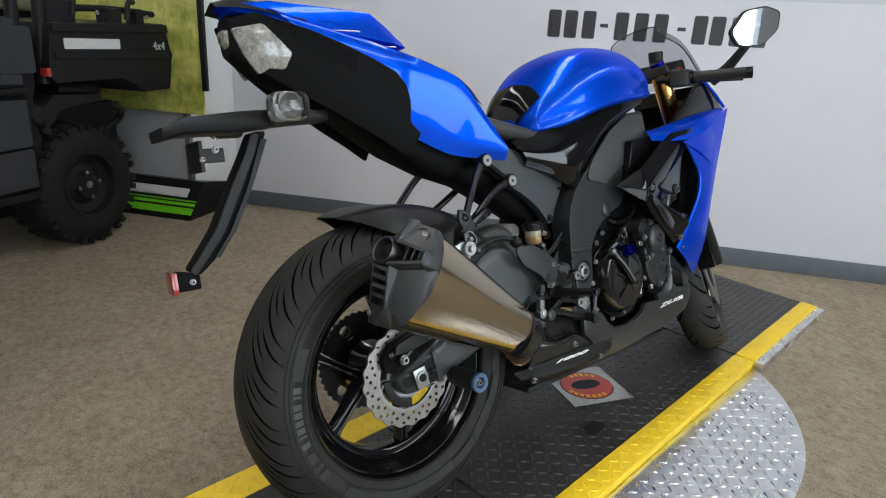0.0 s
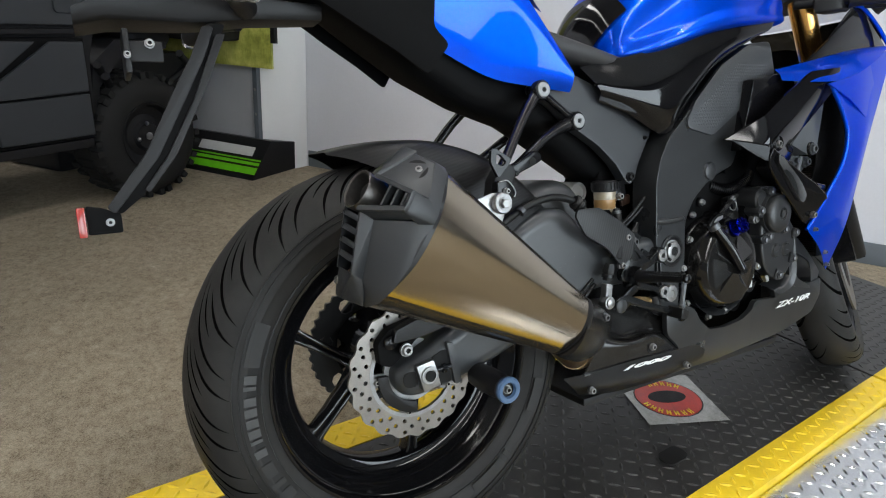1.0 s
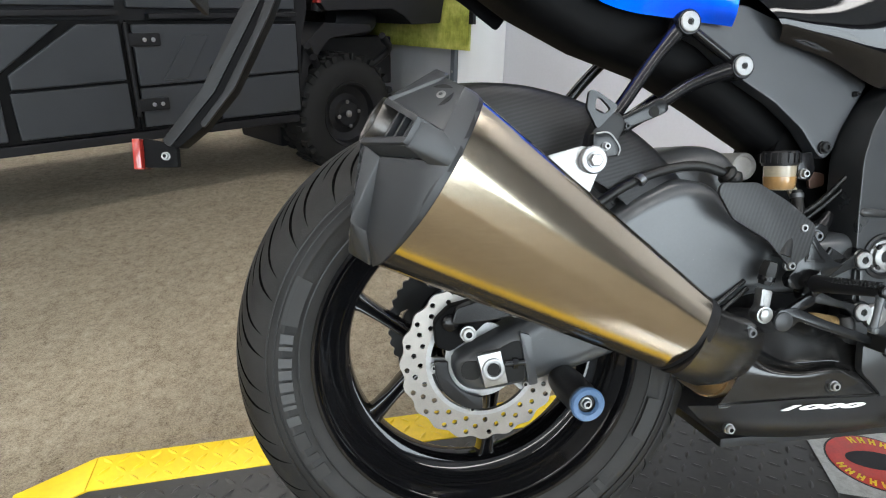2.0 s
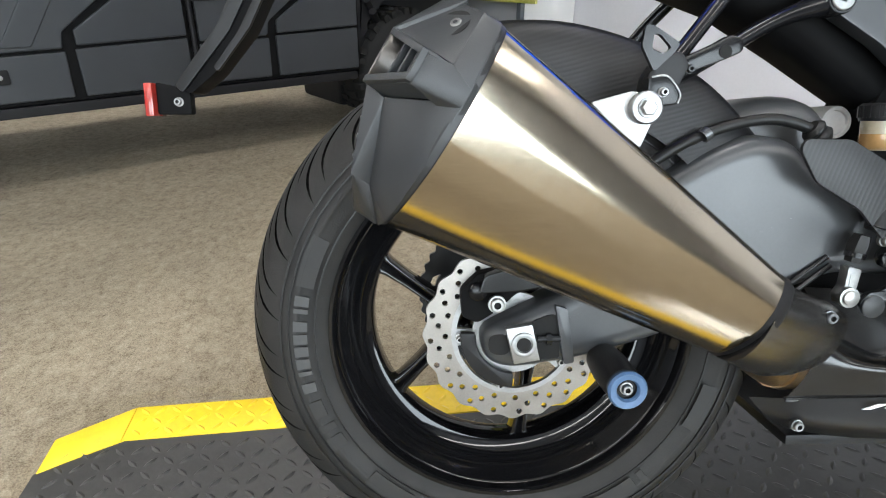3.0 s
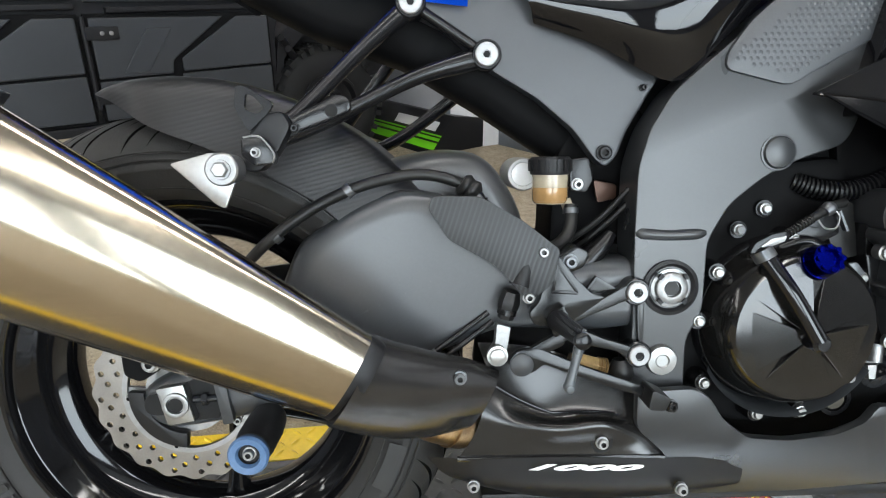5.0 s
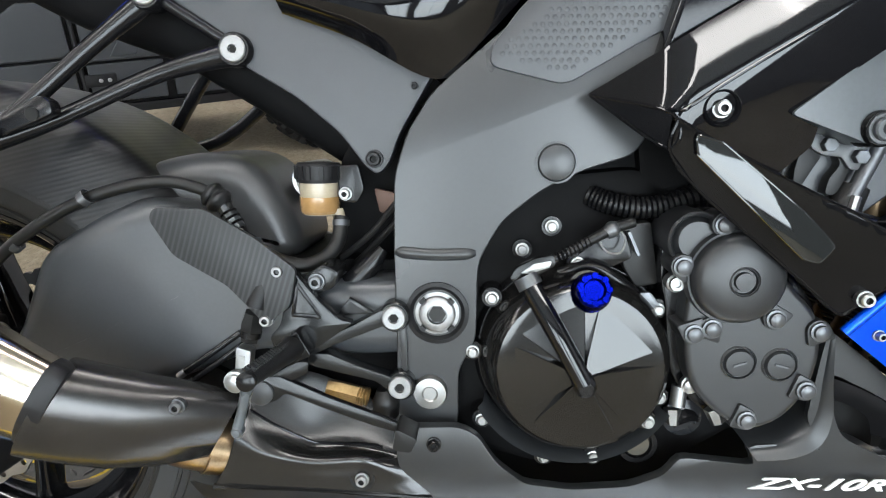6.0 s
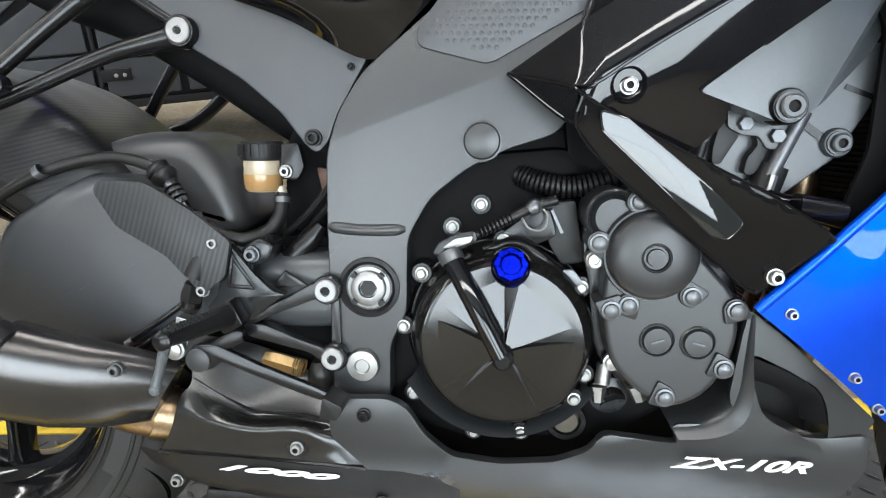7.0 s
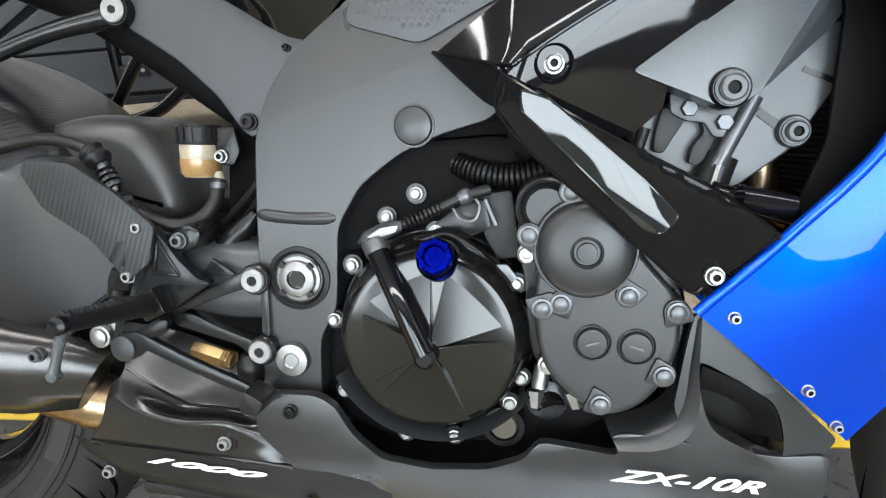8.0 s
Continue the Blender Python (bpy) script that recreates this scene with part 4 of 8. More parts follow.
def tyre_of(rim, centre, flange, half, crown, wide, material, label):
    prof = [(-half + 0.004, flange - 0.004), (-half - 0.006, flange + 0.010), (-wide + 0.002, flange + 0.030), (-wide, crown - 0.066), (-wide + 0.008, crown - 0.042), (-wide * 0.74, crown - 0.021), (-wide * 0.42, crown - 0.006), (0, crown)]
    smooth = [(v.x, v.y) for v in catmull([(a, b, 0) for a, b in prof], 26)]
    smooth += [(-a, b) for a, b in smooth[-2::-1]]
    return part("tyre", lathe(bmesh.new(), smooth, n=120), material, rim, label, m=Matrix.Translation(centre), at=centre)


def ring_arc(bm, r0, r1, a0, a1, y0, y1, n=16):
    """A flat curved bar on a wheel's side."""
    pts = [(r1 * math.cos(radians(a0 + (a1 - a0) * i / n)), r1 * math.sin(radians(a0 + (a1 - a0) * i / n))) for i in range(n + 1)]
    pts += [(r0 * math.cos(radians(a1 - (a1 - a0) * i / n)), r0 * math.sin(radians(a1 - (a1 - a0) * i / n))) for i in range(n + 1)]
    return prism(bm, pts, y0, y1)


def wave_disc(bm, outer, inner, waves, y0, y1, rows, ripple=0.0):
    """A wavy brake disc, drilled."""
    n = waves * 10
    loops = [[((outer + 0.0022 * math.cos(waves * 2 * math.pi * i / n)) * math.cos(2 * math.pi * i / n), (outer + 0.0022 * math.cos(waves * 2 * math.pi * i / n)) * math.sin(2 * math.pi * i / n)) for i in range(n)],
             [((inner + ripple * math.cos(waves * 2 * math.pi * i / n)) * math.cos(-2 * math.pi * i / n), (inner + ripple * math.cos(waves * 2 * math.pi * i / n)) * math.sin(-2 * math.pi * i / n)) for i in range(n)]]
    for radius, count, hole, phase in rows:
        for k in range(count):
            a = 2 * math.pi * (k + phase) / count
            loops.append([(radius * math.cos(a) + hole * math.cos(-2 * math.pi * j / 8), radius * math.sin(a) + hole * math.sin(-2 * math.pi * j / 8)) for j in range(8)])
    edges = []
    for lp in loops:
        vs = [bm.verts.new((x, y0, z)) for x, z in lp]
        edges += [bm.edges.new((vs[i], vs[(i + 1) % len(vs)])) for i in range(len(vs))]
    faces = [f for f in bmesh.ops.triangle_fill(bm, edges=edges, use_beauty=True)["geom"] if isinstance(f, bmesh.types.BMFace)]
    ext = bmesh.ops.extrude_face_region(bm, geom=faces)["geom"]
    bmesh.ops.translate(bm, vec=(0, y1 - y0, 0), verts=[g for g in ext if isinstance(g, bmesh.types.BMVert)])
    return bm


# rear wheel
rear = wheel_rim("rear_wheel", AXLE, 0.222, 0.079, "gloss black six-spoke alloy wheel")
for k in range(6):
    spoke(rear, AXLE, 36 + 60 * k, 0.045, 0.186, -0.028 if k % 2 else 0.028)
part("hub", lathe(bmesh.new(), [(-0.078, 0.0), (-0.078, 0.034), (-0.06, 0.046), (-0.03, 0.052), (0.03, 0.056), (0.07, 0.07), (0.08, 0.07), (0.08, 0.0)], n=40), RIMB, rear, m=Matrix.Translation(AXLE), at=AXLE)
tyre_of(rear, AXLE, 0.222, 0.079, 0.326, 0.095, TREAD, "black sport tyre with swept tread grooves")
PRINT, MARK = mat("sidewall_print", (0.022, 0.0222, 0.0225), 0.6, spec=0.3), mat("sidewall_mark", (0.034, 0.035, 0.036), 0.5)
for a0, a1 in ((152, 166), (206, 208), (210, 214), (226, 240), (292, 308), (310, 312), (330, 344), (20, 50)):
    part("sidewall_bar", ring_arc(bmesh.new(), 0.2415, 0.2625, a0, a1, -0.0953, -0.0945), PRINT, rear, "raised sidewall block", m=Matrix.Translation(AXLE), at=AXLE)
for k in range(8):
    a = 168.5 + 3.5 * k
    part("sidewall_mark", ring_arc(bmesh.new(), 0.2440, 0.2605, a, a + (1.2 if k in (1, 6) else 2.7), -0.0964, -0.0945, 4), MARK, rear, "pale raised sidewall bar", m=Matrix.Translation(AXLE), at=AXLE)
part("sidewall_mark", ring_arc(bmesh.new(), 0.2440, 0.2600, 198.5, 203.5, -0.0962, -0.0945, 4), PRINT, rear, "raised sidewall emblem as a plain block", m=Matrix.Translation(AXLE), at=AXLE)
bm = bmesh.new()
for r0 in (0.2350, 0.2655, 0.2745):
    ring_arc(bm, r0, r0 + 0.0016, 0, 359.99, -0.0958, -0.0940, 120)
part("sidewall_rib", bm, RUBBER, rear, m=Matrix.Translation(AXLE), at=AXLE)
disc = part("brake_disc", wave_disc(bmesh.new(), 0.1075, 0.0735, 20, -0.0895, -0.0845, ((0.1005, 20, 0.0036, 0.25), (0.0915, 20, 0.0036, 0.62), (0.0825, 20, 0.0036, 0.1))), DISC, rear, "drilled wave brake disc", m=Matrix.Translation(AXLE), at=AXLE)
bm = bmesh.new()
for k in range(5):
    ring_arc(bm, 0.045, 0.079, 72 * k + 175, 72 * k + 193, -0.0865, -0.081, 5)
ring_arc(bm, 0.042, 0.050, 0, 359.99, -0.0862, -0.080, 40)
ring_arc(bm, 0.0695, 0.0755, 0, 359.99, -0.0902, -0.0838, 80)
part("disc_carrier", bm, CAST, disc, "bright disc carrier with lobes", m=Matrix.Translation(AXLE), at=AXLE)
for k in range(5):
    a = radians(72 * k + 184)
    bolt(0.066 * math.cos(a), -0.0905, 0.334 + 0.066 * math.sin(a), 0.0062, STEEL, disc)
bm = bmesh.new()
wave_disc(bm, 0.112, 0.055, 41, 0.088, 0.096, ((0.085, 7, 0.014, 0.3),))
part("sprocket", bm, MATTE, rear, "black rear sprocket", m=Matrix.Translation(AXLE), at=AXLE)

# swingarm
arm_out = rounded([(-0.043, 0.326), (-0.042, 0.346), (-0.024, 0.356), (0.030, 0.382), (0.100, 0.418), (0.138, 0.510), (0.198, 0.547), (0.250, 0.568), (0.300, 0.560), (0.350, 0.505), (0.420, 0.485), (0.575, 0.490), (0.575, 0.415), (0.470, 0.405), (0.360, 0.410), (0.260, 0.370), (0.130, 0.326), (0.060, 0.308), (-0.012, 0.298), (-0.034, 0.308)], 0.016, 4)
arm = part("swingarm", pillow(arm_out, -0.104, -0.1225, -0.070, 0.024), SWING, bike, "dark coated aluminium swingarm", angle=60, flat=True)
part("swingarm_left", prism(bmesh.new(), arm_out, 0.080, 0.125), SWING, bike, "dark coated aluminium swingarm", bevel=0.012, seg=3)
part("swingarm_brace", prism(bmesh.new(), rounded([(0.33, 0.41), (0.33, 0.50), (0.56, 0.50), (0.56, 0.41)], 0.02), -0.075, 0.085), UNDER, bike, bevel=0.006)
# thin dark plates on the arm's face paint in the hollows' shade
part("axle_slot_shade", prism(bmesh.new(), rounded([(-0.035, 0.322), (-0.010, 0.320), (-0.010, 0.345), (-0.035, 0.345)], 0.011), -0.1236, -0.1215), GAPBLACK, arm)
part("adjuster_shade", prism(bmesh.new(), rounded([(0.014, 0.314), (0.047, 0.316), (0.044, 0.367), (0.034, 0.368), (0.014, 0.360)], 0.005), -0.1236, -0.1215), GAPBLACK, arm)
blk = part("axle_block", prism(bmesh.new(), [(-0.017, 0.355), (0.014, 0.360), (0.024, 0.318), (-0.007, 0.313)], -0.134, -0.1225), BRIGHT, arm, "bare aluminium axle block", bevel=0.0015)
part("axle_end", lathe(bmesh.new(), [(0.0, 0.0142), (-0.0025, 0.0142), (-0.003, 0.0132), (-0.0025, 0.0095), (0.002, 0.0086), (0.002, 0.0)], (0.0035, -0.1345, 0.337), 28), CAST, blk, "dull grey hollow axle end")
# dark disc as painted shade of the hollow axle
part("axle_bore_shade", lathe(bmesh.new(), [(-0.0022, 0.0082), (-0.0022, 0.0)], (0.0035, -0.1335, 0.337), 20), GAPBLACK, blk)
part("block_line", prism(bmesh.new(), [(0.0125, 0.3595), (0.0138, 0.3598), (0.0238, 0.318), (0.0222, 0.3176)], -0.1344, -0.133), GAPBLACK, blk)
part("adjuster_bolt", tube(bmesh.new(), [(0.020, -0.126, 0.340), (0.046, -0.126, 0.341)], 0.0042), CASEG, arm)
part("adjuster_nut", lathe(bmesh.new(), [(0, 0.0), (0, 0.0075), (0.006, 0.0075), (0.006, 0.0)], n=6), CASEG, arm, m=Matrix.Translation((0.030, -0.126, 0.3405)) @ pose(0, 0, 0, 0, 0, -90))
part("arm_seam", prism(bmesh.new(), rounded([(0.051, 0.310), (0.063, 0.312), (0.053, 0.376), (0.039, 0.380)], 0.003), -0.1285, -0.119), SWING, arm, bevel=0.001)
# caliper behind the silencer
cal = part("brake_caliper", prism(bmesh.new(), rounded([(-0.064, 0.360), (-0.066, 0.392), (-0.046, 0.412), (0.0, 0.422), (0.055, 0.432), (0.060, 0.400), (0.0, 0.388), (-0.024, 0.366), (-0.046, 0.352)], 0.006), -0.106, -0.070), UNDER, bike, "black rear brake caliper", bevel=0.004)
part("caliper_body", prism(bmesh.new(), rounded([(-0.046, 0.392), (-0.040, 0.412), (0.0, 0.424), (0.055, 0.434), (0.055, 0.404), (0.0, 0.394)], 0.006), -0.120, -0.100), CASE, cal, bevel=0.004)
part("caliper_boss", lathe(bmesh.new(), [(0.02, 0.0), (0.02, 0.0115), (0.0, 0.0105), (-0.002, 0.0075), (-0.002, 0.0)], (-0.046, -0.112, 0.392), 20), CASE, cal)
bolt(-0.0255, -0.121, 0.380, 0.0118, STEEL, cal)
bolt(0.045, -0.121, 0.412, 0.0065, STEEL, cal)
bm = bmesh.new()
ring_arc(bm, 0.047, 0.0655, 176, 268, -0.0985, -0.0890, 20)
part("caliper_bracket", bm, MATTE, cal, "black curved caliper bracket", bevel=0.003, m=Matrix.Translation(AXLE))
# paddock-stand spool
spool = part("stand_spool", lathe(bmesh.new(), [(0.075, 0.0), (0.075, 0.019), (0.05, 0.021), (0.016, 0.0205), (0.006, 0.0175), (0.002, 0.017), (-0.001, 0.0193), (-0.010, 0.0200), (-0.0115, 0.0185), (-0.011, 0.012), (-0.005, 0.010), (-0.005, 0.0)], (0.099, -0.192, 0.312), 32), MATTE, bike, "black stand spool with a blue end")
part("spool_cap", lathe(bmesh.new(), [(-0.004, 0.0195), (-0.0105, 0.0206), (-0.0135, 0.0186), (-0.0125, 0.0125), (-0.0080, 0.0105)], (0.099, -0.192, 0.312), 32), BLUEP, spool, "dusty blue end ring")
bolt(0.099, -0.1975, 0.312, 0.008, STEEL, spool)

# ---- silencer ----
C0, C1 = Vector((-0.0975, -0.262, 0.574)), Vector((0.204, -0.212, 0.396))
along = (C1 - C0).normalized()
upward = Vector((0.56, -0.13, 0.82))
upward = (upward - along * upward.dot(along)).normalized()
outward = along.cross(upward)
if outward.y > 0:
    outward = -outward


# the five-sided section; its lower face rolls under towards the deck
BELLY = ((0.0, 3.0), (0.022, 9.0), (0.027, 18.0), (0.075, 35.0), (0.080, 48.0))
CAN_OUTLINE = [(0.094, 0.020), (0.090, 0.038), (0.066, 0.0545), (0.038, 0.0655), (0.006, 0.0680)]
for k in range(40):
    turn = radians(along_table(BELLY, 0.001 + 0.002 * k))
    CAN_OUTLINE.append((CAN_OUTLINE[-1][0] - 0.002 * math.cos(turn), CAN_OUTLINE[-1][1] - 0.002 * math.sin(turn)))
CAN_OUTLINE += [(-0.076, 0.033), (-0.086, 0.021), (-0.092, 0.006), (-0.084, -0.010), (-0.02, -0.054), (0.030, -0.058), (0.080, -0.012)]


def can_ring(s, size, grow=1.0, corner=0.008, tilt=0.0):
    """One section of the silencer: a rounded five-sided outline, s metres along its axis."""
    c = C0 + along * s
    shape = CAN_OUTLINE
    pts = rounded([(a * size * grow, b * size * grow) for a, b in shape], corner * size, 4)
    return [tuple(c + upward * a + outward * b + along * (a * tilt)) for a, b in pts]


LONG = (C1 - C0).length
can = part("silencer", loft(bmesh.new(), [can_ring(s * LONG, 1.0 - 0.46 * s ** 1.05) for s in [i / 12 for i in range(13)]]), TITAN, bike, "brushed titanium silencer with black end cap", angle=50)
part("rear_band", loft(bmesh.new(), [can_ring(-0.002, 1.0, 1.008), can_ring(0.0012, 1.0, 1.010), can_ring(0.0025, 1.0, 1.002)]), MATTE, can)


def cap_depth(a):
    """How far the end cap reaches back at a height above the silencer's axis."""
    for (a0, d0), (a1, d1) in zip(((-0.12, 0.022), (-0.09, 0.028), (-0.05, 0.050), (0.0, 0.076), (0.050, 0.080), (0.075, 0.060)), ((-0.09, 0.028), (-0.05, 0.050), (0.0, 0.076), (0.050, 0.080), (0.075, 0.060), (0.12, 0.036))):
        if a0 <= a <= a1:
            return d0 + (d1 - d0) * (a - a0) / (a1 - a0)
    return 0.03


def cap_ring(f, grow, corner=0.022):
    shape = CAN_OUTLINE
    return [tuple(C0 + upward * a + outward * b - along * f * cap_depth(a)) for a, b in rounded([(a * grow, b * grow) for a, b in shape], corner, 4)]


BACK = Matrix(((outward.x, -along.x, upward.x, C0.x), (outward.y, -along.y, upward.y, C0.y), (outward.z, -along.z, upward.z, C0.z), (0, 0, 0, 1)))
cap = part("end_cap", loft(bmesh.new(), [cap_ring(-0.02, 1.012), cap_ring(0.06, 1.006), cap_ring(0.08, 0.985), cap_ring(0.085, 0.95)]), CAPM, can, "graphite moulded end cap", angle=30)


def facet(name, corners, material=CAPM, bevel=0.0012, label=""):
    """A moulded block of the end cap: the hull of its corners (outward, backward, upward)."""
    bm = bmesh.new()
    for c in corners:
        bm.verts.new(c)
    out = bmesh.ops.convex_hull(bm, input=bm.verts)
    bmesh.ops.delete(bm, geom=[g for g in out["geom_interior"] if isinstance(g, bmesh.types.BMVert)], context='VERTS')
    bmesh.ops.dissolve_limit(bm, angle_limit=radians(4), verts=bm.verts, edges=bm.edges)
    return part(name, bm, material, cap, label, bevel=bevel, m=BACK, angle=30)


def bar(name, p, q, r=0.0026, material=CAPM):
    """A thin moulded rib of square section from p to q."""
    return facet(name, [(e[0] + i * r, e[1] + j * r, e[2] + k * r) for e in (p, q) for i in (-1, 1) for j in (-1, 1) for k in (-1, 1)], material, 0.0008)


FA, FB, FC, FD = (0.066, 0.044, 0.030), (0.063, 0.044, 0.049), (0.019, 0.066, 0.048), (0.020, 0.067, 0.008)
# outer shoulder between the collar and the vent, sloped recess below it, shelf under the vent
facet("shoulder", [FA, FB, (0.063, 0.022, 0.0525), (0.066, 0.042, 0.026), (0.0675, 0.003, 0.044), (0.0685, 0.003, 0.030), (0.063, 0.018, 0.022), (0.045, 0.018, 0.050), (0.045, 0.018, 0.024)])
facet("sloped_recess", [(0.029, 0.051, 0.004), (0.062, 0.018, 0.026), (0.029, 0.027, -0.061), (0.0685, 0.003, 0.030), (0.0665, 0.003, -0.020), (0.058, 0.003, -0.055), (0.046, 0.003, -0.076), (0.026, 0.003, -0.089), (0.0, 0.003, 0.02), (0.0, 0.003, -0.085)])
facet("shelf", [FD, FA, (0.029, 0.048, 0.005), (0.060, 0.020, 0.026), (0.020, 0.067, 0.004), (0.066, 0.044, 0.0255), (0.02, 0.04, 0.010), (0.055, 0.02, 0.030)])
# rear column: outer wall, inner wall, rungs, foot
facet("column_wall", [(0.022, 0.066, 0.006), (0.031, 0.044, -0.060), (0.030, 0.050, 0.004), (0.030, 0.027, -0.062), (0.015, 0.064, 0.006), (0.024, 0.042, -0.060), (0.020, 0.03, 0.004), (0.022, 0.020, -0.062)])
facet("column_wall", [(-0.024, 0.062, 0.004), (-0.018, 0.066, 0.006), (-0.020, 0.036, -0.064), (-0.014, 0.038, -0.064), (-0.026, 0.02, 0.004), (-0.018, 0.02, -0.064)])
# dark block behind the rungs, painted shade of the column's hollow
facet("column_shade", [(-0.020, 0.040, 0.012), (0.020, 0.044, 0.010), (-0.016, 0.020, -0.064), (0.024, 0.022, -0.062), (-0.020, 0.016, 0.012), (0.020, 0.016, 0.012), (0.0, 0.012, -0.062)], GAPBLACK, 0)
for k in range(4):
    f = 0.10 + 0.215 * k
    bar("rung", (-0.020 + 0.004 * f, 0.060 - 0.027 * f, 0.004 - 0.068 * f), (0.019 + 0.008 * f, 0.061 - 0.020 * f, 0.004 - 0.066 * f), 0.0032)
facet("foot", [(0.031, 0.044, -0.058), (0.031, 0.026, -0.060), (0.022, 0.016, -0.087), (-0.016, 0.036, -0.062), (-0.024, 0.024, -0.080), (-0.020, 0.020, -0.096), (0.004, 0.026, -0.093), (-0.026, 0.003, -0.070), (0.004, 0.003, -0.092), (0.026, 0.003, -0.089)], bevel=0.003)
# vent opening with its frame and vanes
for p, q in ((FA, FB), (FB, FC), (FD, FA)):
    bar("vent_frame", p, q)
# dark block in the vent, its depth shade put into the colour
facet("vent_shade", [(0.052, 0.030, 0.028), (0.050, 0.030, 0.049), (-0.02, 0.042, 0.050), (-0.02, 0.042, 0.006), (0.02, 0.012, 0.04), (0.02, 0.012, 0.02)], GAPBLACK, 0)
for f in (0.40, 0.62, 0.84):
    lo, hi = Vector(FD).lerp(Vector(FA), f), Vector(FC).lerp(Vector(FB), f)
    facet("vane", [tuple(p + Vector(d)) for p in (lo, hi) for d in ((0, 0, 0), (0.0026, -0.0012, 0), (-0.010, -0.020, 0), (-0.0074, -0.0212, 0))], CAPM, 0.0006)
facet("vent_roof", [FB, FC, (0.063, 0.022, 0.051), (0.018, 0.050, 0.051), (0.062, 0.042, 0.0525), (0.020, 0.064, 0.0515)])
# round outlet and the shell behind it
part("outlet", lathe(bmesh.new(), [(0.03, 0.0225), (0.066, 0.0235), (0.0675, 0.0225), (0.066, 0.0205), (0.055, 0.0195), (0.024, 0.019)], (-0.007, 0.0, 0.026), 36), OUTLETM, cap, "dark round outlet", m=BACK)
# dark disc across the outlet, the bore's shade as colour
part("outlet_bore_shade", lathe(bmesh.new(), [(0.028, 0.0), (0.028, 0.0194)], (-0.007, 0.0, 0.026), 36), GAPBLACK, cap, m=BACK)
facet("outlet_shell", [(-0.034, 0.050, 0.040), (-0.033, 0.054, 0.012), (-0.026, 0.050, 0.052), (-0.044, 0.016, 0.046), (-0.040, 0.016, 0.006), (-0.02, 0.016, 0.07), (-0.014, 0.046, 0.058), (-0.02, 0.04, 0.004)], MATTE, 0.002)
# upper facets with the recessed screw
facet("upper_band", [(0.063, 0.022, 0.052), (0.036, 0.019, 0.093), (0.0675, 0.003, 0.042), (0.046, 0.003, 0.086), (0.036, 0.003, 0.0935), (0.010, 0.003, 0.096), (0.004, 0.034, 0.092), (-0.024, 0.003, 0.088), (-0.012, 0.036, 0.088), (0.0, 0.003, 0.045), (0.03, 0.02, 0.048)])
facet("upper_facet", [(0.063, 0.022, 0.052), (0.036, 0.019, 0.092), (0.018, 0.051, 0.052), (0.019, 0.064, 0.051), (0.004, 0.034, 0.092), (-0.012, 0.016, 0.090), (-0.012, 0.040, 0.060), (0.045, 0.012, 0.050), (0.036, 0.012, 0.090)])
facet("upper_rib", [(0.020, 0.069, 0.0495), (0.019, 0.0525, 0.0545), (-0.006, 0.040, 0.0955), (0.010, 0.030, 0.0965), (0.004, 0.066, 0.049), (0.004, 0.048, 0.050), (-0.010, 0.036, 0.090), (0.004, 0.026, 0.090)])
slant = (Vector((0.063, 0.022, 0.052)) - Vector((0.018, 0.051, 0.052))).cross(Vector((0.010, 0.030, 0.094)) - Vector((0.018, 0.051, 0.052))).normalized()
slant = slant if slant.y > 0 else -slant
seat_m = BACK @ align((0.030, 0.0325, 0.075), Vector((0.030, 0.0325, 0.075)) + slant)
# raised dark disc painted as the shade round the sunk screw
part("screw_recess_shade", lathe(bmesh.new(), [(-0.004, 0.0), (-0.004, 0.0128), (0.0012, 0.0135), (0.0014, 0.0)], n=24), GAPBLACK, cap, m=seat_m)
part("screw", lathe(bmesh.new(), [(0.0, 0.0046), (0.0022, 0.0046), (0.0030, 0.0036), (0.0030, 0.002), (0.0016, 0.0018), (0.0016, 0)], n=16), STEEL, cap, m=seat_m @ Matrix.Translation((0.0022, 0, 0.001)))
part("screw", lathe(bmesh.new(), [(-0.004, 0.0052), (0.001, 0.0052), (0.002, 0.0042), (0.002, 0.0022), (0.0006, 0.002), (0.0006, 0)], n=16), STEEL, cap, m=BACK @ Matrix.Translation((-0.017, 0.0285, -0.078)) @ pose(0, 0, 0, -14, 0, 0))
part("front_band", loft(bmesh.new(), [can_ring(LONG - 0.006, 0.545, 1.012), can_ring(LONG + 0.004, 0.54, 1.02), can_ring(LONG + 0.010, 0.53, 0.99)]), MATTE, can)
# shroud, pipe and collar
shroud_path = [C1, Vector((0.262, -0.180, 0.366)), Vector((0.335, -0.146, 0.345))]
rings = []
for f, size in ((0, 0.53), (0.25, 0.55), (0.5, 0.56), (0.75, 0.53), (1.0, 0.42)):
    c = catmull(shroud_path, 101)[int(f * 100)]
    pts = rounded([(a * size, b * size) for a, b in ((0.090, 0.004), (0.06, 0.055), (0.0, 0.082), (-0.07, 0.074), (-0.095, 0.02), (-0.085, -0.05), (0.0, -0.062), (0.07, -0.05))], 0.02, 3)
    rings.append([tuple(c + upward * a + outward * b * (1 - 0.25 * f)) for a, b in pts])
shroud = part("pipe_shroud", loft(bmesh.new(), rings), SHROUD, bike, "matte black pipe shroud", angle=60)
bolt(0.309, -0.190, 0.383, 0.0085, PAINTB, shroud)
